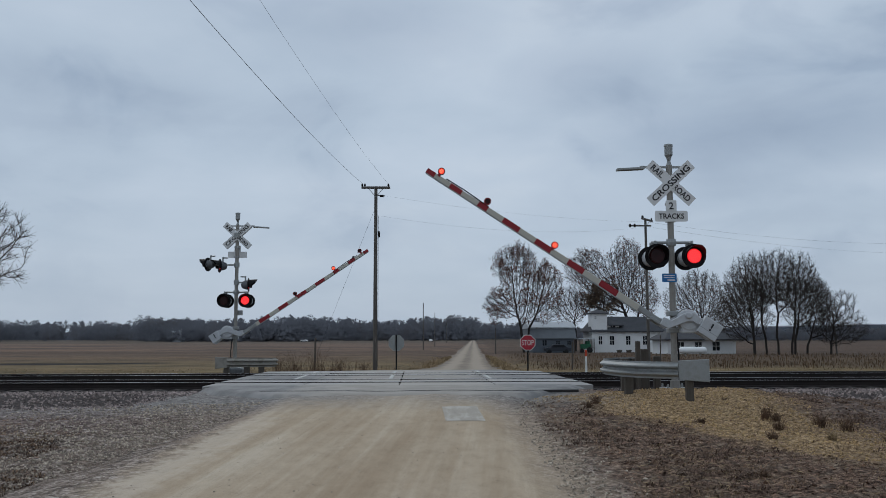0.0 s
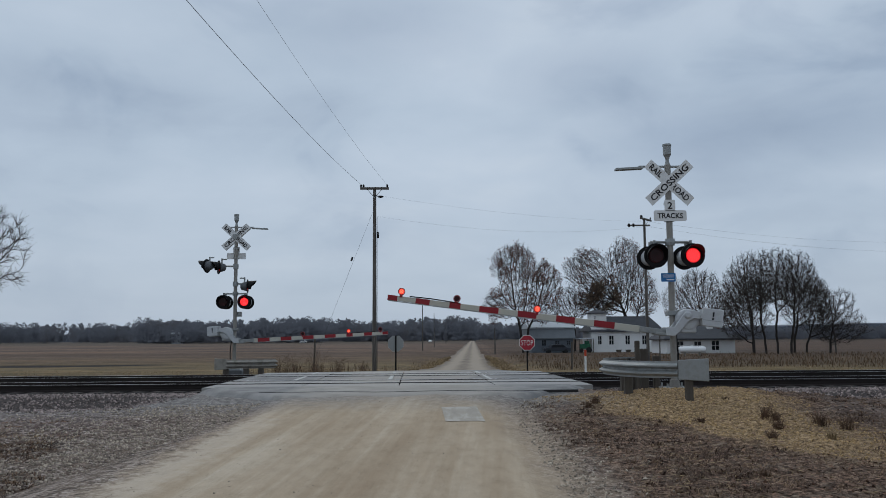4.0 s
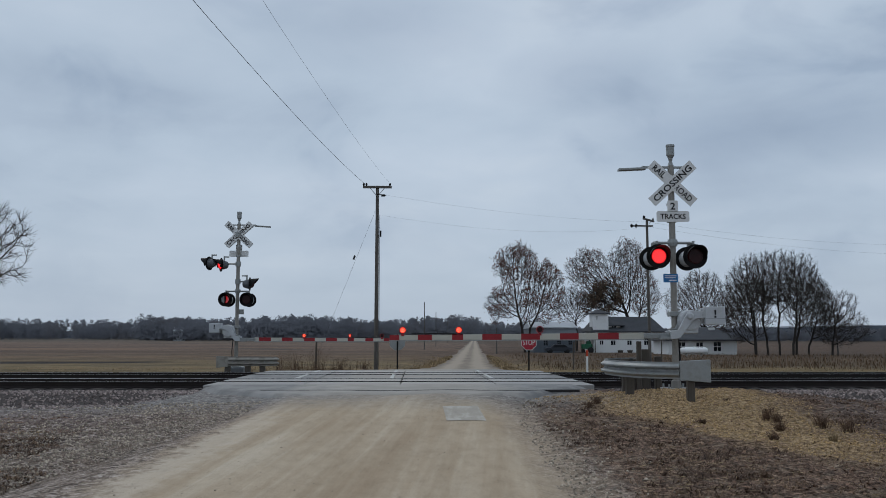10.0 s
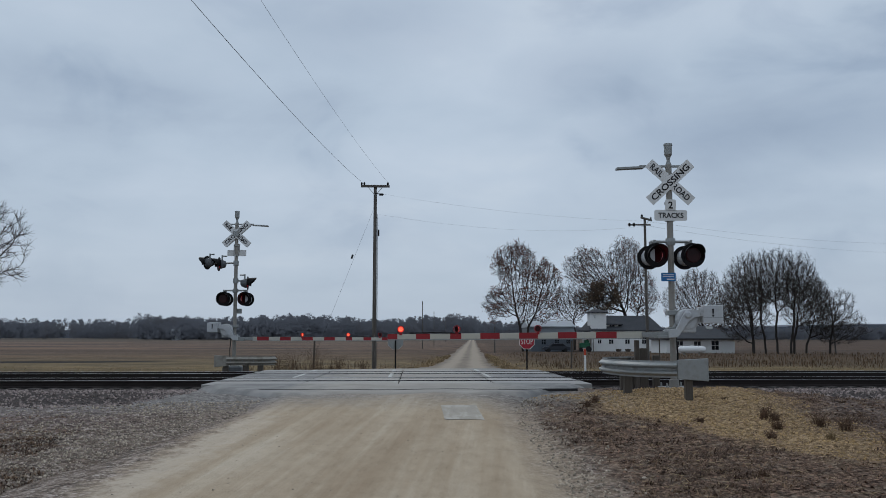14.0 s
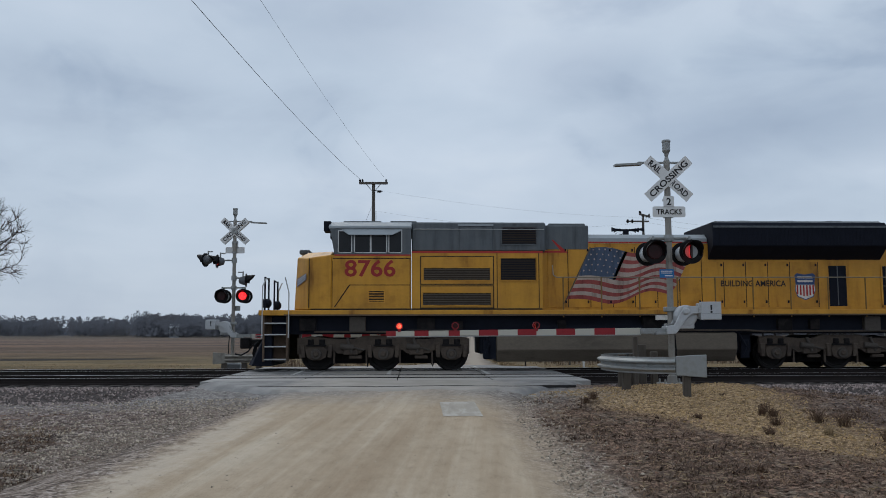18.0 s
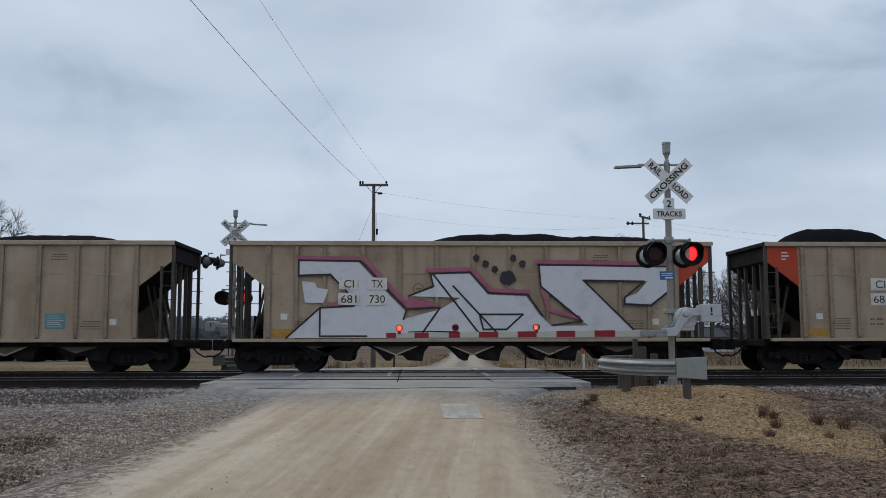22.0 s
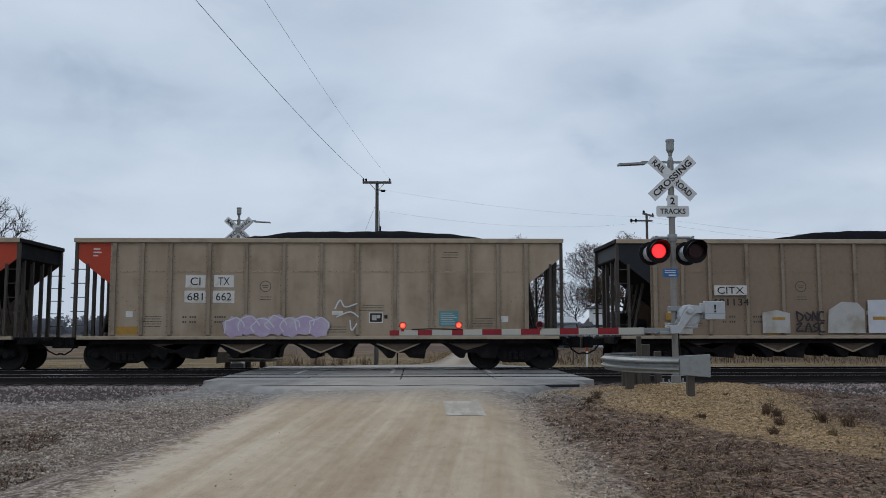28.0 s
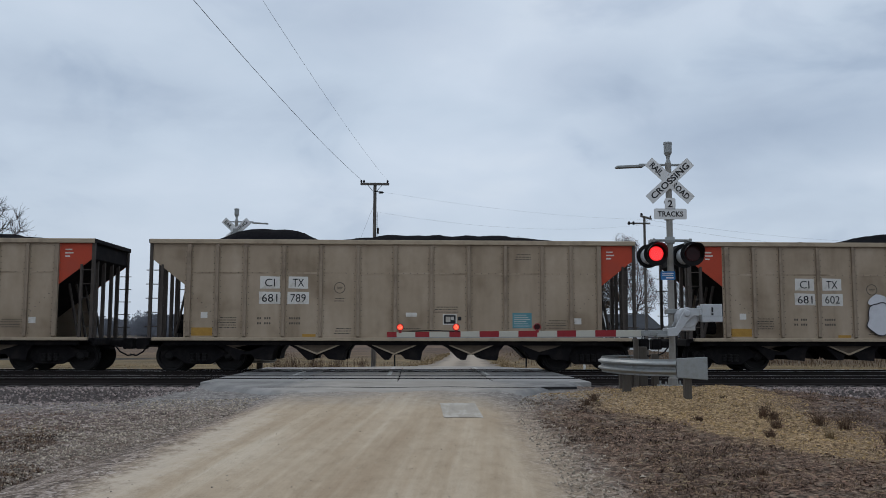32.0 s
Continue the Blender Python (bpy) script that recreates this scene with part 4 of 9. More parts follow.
def rounded(x0, x1, z0, z1, r, n=4):
    pts = []
    for cx, cz, a0 in ((x1 - r, z0 + r, -90), (x1 - r, z1 - r, 0), (x0 + r, z1 - r, 90), (x0 + r, z0 + r, 180)):
        pts += [(cx + r * math.cos(radians(a0 + 90 * k / n)), cz + r * math.sin(radians(a0 + 90 * k / n))) for k in range(n + 1)]
    return pts


def signal(at, top, buck, plate, lamps, pivot, length, beat0, label, extra=False):
    # extra: the far signal, turned round, with more lamps at its sides
    """A mast with bell, crossbuck, track plate, flashing heads and gate; it looks towards -y of its pose."""
    s = thing("crossing_signal", label, "crossing signal", at, "crossing signals")
    part("mast", Shape().turned([(0.066, -0.25), (0.066, top - 0.45), (0.05, top - 0.44)], n=16), MASTSTEEL, s, "galvanised steel mast", soft=False)
    part("base", Shape().turned([(0.24, -0.35), (0.24, -0.02), (0.12, 0.03), (0.10, 0.22), (0.075, 0.24)], n=12), CONCRETE, s, "concrete footing with bolted base")
    part("footing", Shape().box(-0.34, 0.34, -0.34, 0.34, -0.5, 0.035), DARKCAST, s, "dark square footing block", bevel=0.02)
    part("base_plate", Shape().box(-0.27, 0.27, -0.27, 0.27, 0.035, 0.075), GALV, s, "galvanised base plate", bevel=0.006)
    for bx in (-0.21, 0.21):
        for by in (-0.21, 0.21):
            part("anchor_bolt", Shape().rod((bx, by, 0.07), (bx, by, 0.16), 0.02, n=6), GALV, s)
    part("bell", Shape().turned([(0.06, top - 0.45), (0.035, top - 0.36), (0.05, top - 0.29), (0.085, top - 0.23), (0.085, top - 0.05), (0.095, top - 0.04), (0.09, top)], n=16), GALV, s, "grey electronic bell on top")
    part("solar_arm", Shape().box(-0.62, 0.22, -0.03, 0.03, buck + 0.34, buck + 0.38).box(-0.88, -0.30, -0.10, 0.08, buck + 0.33, buck + 0.37, Matrix.Rotation(radians(-3), 4, "Y")).rod((0.22, 0, buck + 0.36), (0.30, 0, buck + 0.36), 0.03), GALV, s, "flat grey bracket arm")
    crossbuck(s, buck, -0.10)
    if extra:
        crossbuck(s, buck, 0.10, False)
    sign = part("track_sign", Shape().plate(rounded(-0.35, 0.35, plate - 0.115, plate + 0.115, 0.04), -0.085, -0.079).plate(rounded(-0.115, 0.115, plate + 0.10, plate + 0.34, 0.03), -0.085, -0.079), WHITE, s, "white sign with the number of tracks")
    letters("TRACKS", 0.115, 0.003, 0.54, 0.02, LETTER, sign, pose(0, -0.088, plate))
    letters("2", 0.15, 0.003, 0.10, 0.02, LETTER, sign, pose(0, -0.088, plate + 0.22))
    for z in (plate - 0.095, plate + 0.27):
        part("sign_strap", Shape().box(-0.09, 0.09, -0.08, 0.07, z - 0.025, z + 0.025), GALV, s)
    part("crossarm", Shape().rod((-0.42, 0, lamps + 0.31), (0.42, 0, lamps + 0.31), 0.03).turned([(0.10, lamps + 0.24), (0.11, lamps + 0.31), (0.10, lamps + 0.38)], n=12).rod((-0.40, 0, lamps + 0.31), (-0.40, 0, lamps + 0.26), 0.045).rod((0.40, 0, lamps + 0.31), (0.40, 0, lamps + 0.26), 0.045), GALV, s, "pipe crossarm for the lamps")
    for x, even in ((-0.385, not extra), (0.385, extra)):
        lamp_head(s, pose(x, -0.30, lamps), even, beat0)
        lamp_head(s, pose(x, 0.30, lamps, 0, 0, 180), even, beat0)
    part("notice", Shape().plate(rounded(-0.235, 0.075, lamps - 0.53, lamps - 0.35, 0.02), -0.078, -0.073), GALV if extra else BLUE, s, "small grey plate" if extra else "small blue notice plate")
    part("notice_bar", Shape().box(-0.20, 0.04, -0.081, -0.077, lamps - 0.40, lamps - 0.385).box(-0.20, 0.03, -0.081, -0.077, lamps - 0.44, lamps - 0.425).box(-0.12, 0.04, -0.081, -0.077, lamps - 0.50, lamps - 0.475), WHITE, s)
    # gate mechanism on the mast
    px, py, pz = pivot
    part("mechanism", Shape().turned([(0.20, -0.11), (0.23, -0.09), (0.23, 0.12), (0.20, 0.14)], (px + 0.04, py, pz - 0.10), "y", 16).box(px - 0.12, px + 0.20, py - 0.1, py + 0.1, pz - 0.36, pz - 0.08), ALU, s, "grey gate mechanism case", bevel=0.03)
    for z in (pz - 0.30, pz + 0.05):
        part("mast_clamp", Shape().box(-0.12, 0.12, -0.10, 0.12, z - 0.05, z + 0.05), GALV, s, bevel=0.01)
    part("conduit", Shape().tube([(0.09, 0.10, pz - 0.3), (0.13, 0.12, pz - 0.8), (0.10, 0.1, -0.1)], 0.018), BLACK, s, "black cable conduit")
    gate_arm(s, pivot, length, beat0)
    if extra:
        for z, side, far in ((3.78, 1, True), (3.13, -1, False)):
            part("crossarm", Shape().rod((0, 0, z + 0.04), (side * 0.95 if far else side * 0.55, 0, z + 0.04), 0.032).turned([(0.1, z - 0.05), (0.1, z + 0.12)], n=12), GALV, s, "side bracket for lamps")
            if far:
                lamp_head(s, pose(side * 0.62, 0.05, z, 0, 0, 118), True, beat0, DARKCAST)
                lamp_head(s, pose(side * 1.05, 0.05, z + 0.05, 0, 0, 70), False, beat0, DARKCAST)
            else:
                lamp_head(s, pose(side * 0.45, 0.0, z - 0.05, 0, 0, -88), True, beat0, DARKCAST)
    return s


NEAR_AT, FAR_AT = (5.40, 18.3), (-6.58, 32.4)
signal(pose(*NEAR_AT, 0), 5.22, 4.37, 3.665, 2.80, (0.20, -0.22, 1.56), 6.16, 0.17, "galvanised crossing signal with crossbuck, red flashers and striped gate")
signal(pose(*FAR_AT, 0, 0, 0, 180), 5.75, 4.90, 4.20, 2.50, (0.20, 0.22, 1.46), 5.78, 0.12, "galvanised crossing signal beyond the tracks with side lamps", True)


# ---- guard rails round the masts ----
WBEAM = [(0.0, 0.0), (0.0, 0.03), (0.075, 0.075), (0.075, 0.10), (0.0, 0.14), (0.0, 0.17), (0.075, 0.21), (0.075, 0.235), (0.0, 0.28), (0.0, 0.31),
         (-0.006, 0.31), (-0.006, 0.28), (0.068, 0.235), (0.068, 0.21), (-0.006, 0.17), (-0.006, 0.14), (0.068, 0.10), (0.068, 0.075), (-0.006, 0.03), (-0.006, 0.0)]


def guard_rail(path, z, posts, wing, label, ground_z, steel=GALV):
    g = thing("guard_rail", label, "guard rail", pose(0, 0, 0), "guard rails")
    beam = part("beam", Shape().sweep(WBEAM, [(x, y, z) for x, y in path]), steel, g, "ribbed steel beam")
    (x1, y1), (x0, y0) = wing
    part("end_wing", Shape().add([(x0, y0, z - 0.02), (x0, y0, z + 0.33), (x1, y1, z - 0.06), (x1, y1, z + 0.36), (x0, y0 + 0.03, z - 0.02), (x0, y0 + 0.03, z + 0.33), (x1, y1 + 0.03, z - 0.06), (x1, y1 + 0.03, z + 0.36)],
                                 [(0, 2, 3, 1), (4, 5, 7, 6), (0, 4, 6, 2), (1, 3, 7, 5), (2, 6, 7, 3), (0, 1, 5, 4)]), steel, g, "flared flat end piece", bevel=0.01)
    for x, y, w, kind in posts:
        part("post", Shape().box(x - w, x + w, y - w, y + w, ground_z - 0.4, z + 0.29), POSTWOOD if kind else GALV, g, "timber post" if kind else "steel post", bevel=0.012)
    for i in range(2, len(path), 4):
        x, y = path[i]
        part("bolt", Shape().turned([(0.022, -0.012), (0.016, -0.03)], (x, y - 0.002, z + 0.155), "y", 8), GALV, g)
    return g


def bow(points, n=6):
    """A smooth line through the points."""
    out = []
    P = [Vector((*p, 0)) for p in points]
    for i in range(len(P) - 1):
        a, b, c, d = P[max(i - 1, 0)], P[i], P[i + 1], P[min(i + 2, len(P) - 1)]
        for k in range(n):
            t = k / n
            q = 0.5 * (2 * b + (c - a) * t + (2 * a - 5 * b + 4 * c - d) * t * t + (3 * b - a - 3 * c + d) * t ** 3)
            out.append((q.x, q.y))
    return out + [tuple(points[-1])]


guard_rail(bow([(5.15, 20.0), (4.35, 19.5), (3.93, 18.4), (3.98, 17.2), (4.25, 16.5), (4.62, 16.15), (4.80, 16.05)]), 0.36,
           [(4.16, 17.2, 0.075, True), (5.02, 16.12, 0.065, True), (4.62, 19.45, 0.08, True), (4.95, 19.75, 0.08, True)], ((5.34, 15.92), (4.80, 16.02)), "curved galvanised guard rail on timber posts round the signal", -0.05)
guard_rail(bow([(-6.55, 31.0), (-6.0, 31.0), (-5.45, 31.05), (-5.1, 31.2), (-4.95, 31.6)]), 0.13, [(-6.6, 31.15, 0.09, True), (-5.9, 31.15, 0.09, True), (-5.4, 31.2, 0.09, True)], ((-6.98, 31.0), (-6.55, 31.0)), "weathered guard rail beside the far signal", -0.2, OLDGALV)
for x, y, w, top, label in ((4.86, 19.2, 0.05, 1.04, "slender dark timber rest under the gate arm"), (5.10, 19.6, 0.09, 0.86, "short stout timber post behind the guard rail"), (5.42, 19.75, 0.07, 0.70, "short timber post behind the guard rail")):
    tagged(part("timber_post", Shape().box(x - w, x + w, y - w, y + w, -0.5, top), POSTWOOD, bevel=0.015), label, "post", "timber posts")


# ---- the coal train ----
CARSTEEL = surface("grey_brown_car_paint", (0.335, 0.262, 0.186), 0.60, 0.0, 0.10, 0.5, 9, 0.04, (0.255, 0.195, 0.135), 0.55, (0.46, 0.68), (1.0, 1, 0.7), 0.003)
OLDPAINT = surface("old_red_brown_car_paint", (0.250, 0.180, 0.125), 0.65, 0.0, 0.14, 0.5, 9, 0.04, (0.17, 0.120, 0.085), 0.6, (0.46, 0.68), (1.0, 1, 0.7), 0.003)
# dusty ribs, coloured darker than the side to stand in for their shade
CARRIB = surface("dusty_shaded_rib_paint", (0.265, 0.205, 0.148), 0.65, 0.0, 0.2, 1.5, 40, 0.08, (0.12, 0.085, 0.06), 0.6, step=0.004)
CARTOP = surface("pale_top_chord", (0.36, 0.288, 0.205), 0.6, 0.0, 0.15, 2, 40, 0.05, (0.16, 0.12, 0.085), 0.5)
# near black for hopper ends and underside; bay sheets a darker brown than the sides
CARDARK = surface("near_black_steel", (0.010, 0.009, 0.010), 0.85, 0.0, 0.4, 3, 40, 0.15, (0.030, 0.024, 0.020), 0.4, shine=0.12)
CARBAY = surface("dark_brown_bay_sheet", (0.115, 0.088, 0.064), 0.75, 0.0, 0.3, 2, 30, 0.08, (0.05, 0.038, 0.03), 0.6)
CARPOST = surface("brown_end_post", (0.060, 0.049, 0.042), 0.7, 0.1, 0.3, 3, 40, 0.1)
CARBLACK = surface("black_car_end", (0.012, 0.014, 0.017), 0.6, 0.0, 0.3, 3, 40, 0.05)
ORANGE = surface("faded_orange_panel", (0.42, 0.052, 0.022), 0.6, 0.0, 0.2, 1.5, 40, 0.05, (0.28, 0.05, 0.03), 0.5)
COAL = surface("coal", (0.010, 0.010, 0.012), 1.0, 0.0, 0.6, 12, 50, 1.0, step=0.06, shine=0.02)
TRUCK = surface("dirty_truck_steel", (0.012, 0.011, 0.012), 0.85, 0.0, 0.45, 4, 40, 0.2, (0.030, 0.026, 0.023), 0.4, shine=0.12)
LOCOTRUCK = surface("dusty_truck_casting", (0.085, 0.067, 0.054), 0.85, 0.0, 0.45, 2.5, 30, 0.3, (0.034, 0.028, 0.025), 0.7, (0.45, 0.62), shine=0.15)
TRUCKPALE = surface("worn_grey_bearing", (0.068, 0.058, 0.050), 0.7, 0.1, 0.35, 6, 40, 0.15, (0.04, 0.034, 0.03), 0.6)
WHEEL = surface("wheel_steel", (0.011, 0.010, 0.010), 0.75, 0.1, 0.4, 5, 50, 0.1)
TREAD = surface("bright_tread", (0.4, 0.4, 0.41), 0.3, 0.9, 0.1, 5, 50, 0.0)
PLATE = surface("white_car_plate", (0.60, 0.58, 0.54), 0.6, 0.0, 0.12, 4, 50, 0.03, (0.30, 0.26, 0.2), 0.5)
TEAL = surface("teal_plate", (0.08, 0.22, 0.25), 0.5, 0.0, 0.15, 4, 50, 0.02)
OCHRE = surface("ochre_marking", (0.36, 0.20, 0.04), 0.65, 0.0, 0.25, 5, 50, 0.02)
STENCIL = surface("faded_stencil", (0.085, 0.07, 0.055), 0.7, 0.0, 0.2, 5, 50, 0.0)
SPRAY = surface("white_spray_paint", (0.56, 0.565, 0.59), 0.6, 0.0, 0.12, 2, 50, 0.02, (0.36, 0.35, 0.37), 0.4)
SPRAYPINK = surface("pink_spray_paint", (0.33, 0.10, 0.15), 0.6, 0.0, 0.25, 3, 50, 0.02)
SPRAYDARK = surface("dark_spray_paint", (0.03, 0.024, 0.03), 0.6, 0.0, 0.2, 3, 50, 0.02)
SPRAYBLUE = surface("blue_spray_paint", (0.03, 0.06, 0.24), 0.6, 0.0, 0.2, 3, 50, 0.02)
SPRAYLILAC = surface("lilac_spray_paint", (0.42, 0.33, 0.46), 0.6, 0.0, 0.2, 3, 50, 0.02, (0.45, 0.42, 0.44), 0.7)
SPRAYGREY = surface("grey_spray_paint", (0.46, 0.445, 0.42), 0.6, 0.0, 0.2, 1.2, 30, 0.02, (0.29, 0.245, 0.19), 0.8, (0.44, 0.62))
SPRAYTEAL = surface("teal_spray_paint", (0.05, 0.16, 0.19), 0.6, 0.0, 0.2, 3, 50, 0.02)
YELLOW = surface("armour_yellow_paint", (0.51, 0.250, 0.027), 0.45, 0.0, 0.12, 0.8, 12, 0.04, (0.27, 0.130, 0.025), 0.65, (0.48, 0.72), (0.6, 1, 1), 0.003)
LOCOGREY = surface("locomotive_grey", (0.085, 0.097, 0.108), 0.5, 0.0, 0.15, 1.5, 30, 0.04, (0.055, 0.058, 0.062), 0.5)
LOCOPALE = surface("pale_grey_roof", (0.27, 0.30, 0.32), 0.5, 0.0, 0.12, 1.5, 30, 0.03, (0.2, 0.21, 0.22), 0.5)
LOCOBLACK = surface("sooty_black", (0.009, 0.011, 0.018), 0.8, 0.0, 0.3, 3, 40, 0.08, shine=0.12)
LOCORED = surface("red_stripe_paint", (0.36, 0.028, 0.022), 0.5, 0.0, 0.15, 3, 40, 0.02)
NUMRED = surface("number_red_paint", (0.27, 0.02, 0.018), 0.5, 0.0, 0.15, 3, 40, 0.0)
GRILLE = surface("intake_mesh", (0.075, 0.062, 0.05), 0.7, 0.2, 0.3, 4, 80, 0.2)
TANK = surface("fuel_tank_paint", (0.140, 0.116, 0.090), 0.65, 0.1, 0.25, 1.5, 30, 0.08, (0.055, 0.046, 0.038), 0.6, stretch=(0.4, 1, 1))
CABGLASS = surface("cab_window_glass", (0.010, 0.012, 0.015), 0.08, 0, 0.2, 1.5, 20, 0.0, shine=0.2)
SEAM = surface("dark_gap_and_shade", (0.03, 0.02, 0.012), 0.8, 0, 0.2, 5, 50, 0.0)
STANCHION = surface("grimy_stanchion", (0.17, 0.10, 0.03), 0.6, 0, 0.3, 5, 50, 0.05)
FLAGRED = surface("faded_flag_red", (0.24, 0.050, 0.045), 0.55, 0.0, 0.2, 3, 40, 0.0)
FLAGPALE = surface("faded_flag_white", (0.34, 0.275, 0.235), 0.55, 0.0, 0.2, 3, 40, 0.0)
FLAGBLUE = surface("faded_flag_blue", (0.048, 0.072, 0.120), 0.55, 0.0, 0.25, 3, 40, 0.0)
HANDRAIL = surface("grimy_handrail_paint", (0.22, 0.19, 0.14), 0.5, 0.1, 0.25, 5, 50, 0.02)
SHIELDBLUE = surface("shield_blue", (0.03, 0.06, 0.16), 0.5, 0.0, 0.15, 3, 40, 0.0)
TORN = surface("torn_silver_film", (0.55, 0.56, 0.57), 0.35, 0.3, 0.2, 6, 40, 0.3)
RUSTSTEP = surface("dusty_brown_steps", (0.105, 0.072, 0.050), 0.8, 0.0, 0.35, 3, 40, 0.1, (0.05, 0.038, 0.03), 0.6)
streaked(YELLOW, [(0.30, (0.42, 0.34, 0.30)), (0.42, (0.86, 0.84, 0.80)), (0.55, (1, 1, 1)), (0.72, (1.08, 1.08, 1.15))], 1.0, (2.0, 2.0, 0.35), blot=[(0.30, (0.62, 0.55, 0.5)), (0.44, (0.97, 0.96, 0.94)), (0.62, (1.06, 1.06, 1.06))])
streaked(CARSTEEL, [(0.30, (0.74, 0.71, 0.68)), (0.44, (0.95, 0.94, 0.93)), (0.58, (1.04, 1.04, 1.05)), (0.72, (1.16, 1.18, 1.22))], 0.8, (1.6, 1.6, 0.30), [(0.28, (0.72, 0.69, 0.66)), (0.46, (1, 1, 1)), (0.68, (1.12, 1.13, 1.16))], 3.0)
streaked(LOCOGREY, [(0.32, (0.62, 0.60, 0.58)), (0.48, (1, 1, 1)), (0.68, (1.25, 1.22, 1.18))], 1.4)
for flag in (FLAGRED, FLAGPALE, FLAGBLUE):
    streaked(flag, [(0.34, (0.55, 0.52, 0.5)), (0.5, (1, 1, 1)), (0.68, (1.15, 1.12, 1.1))], 1.6)
RIM = surface("window_rim", (0.42, 0.43, 0.43), 0.4, 0.5, 0.1, 5, 50, 0.0)

SPINNERS = []   # wheelset, its pose in its truck, radius


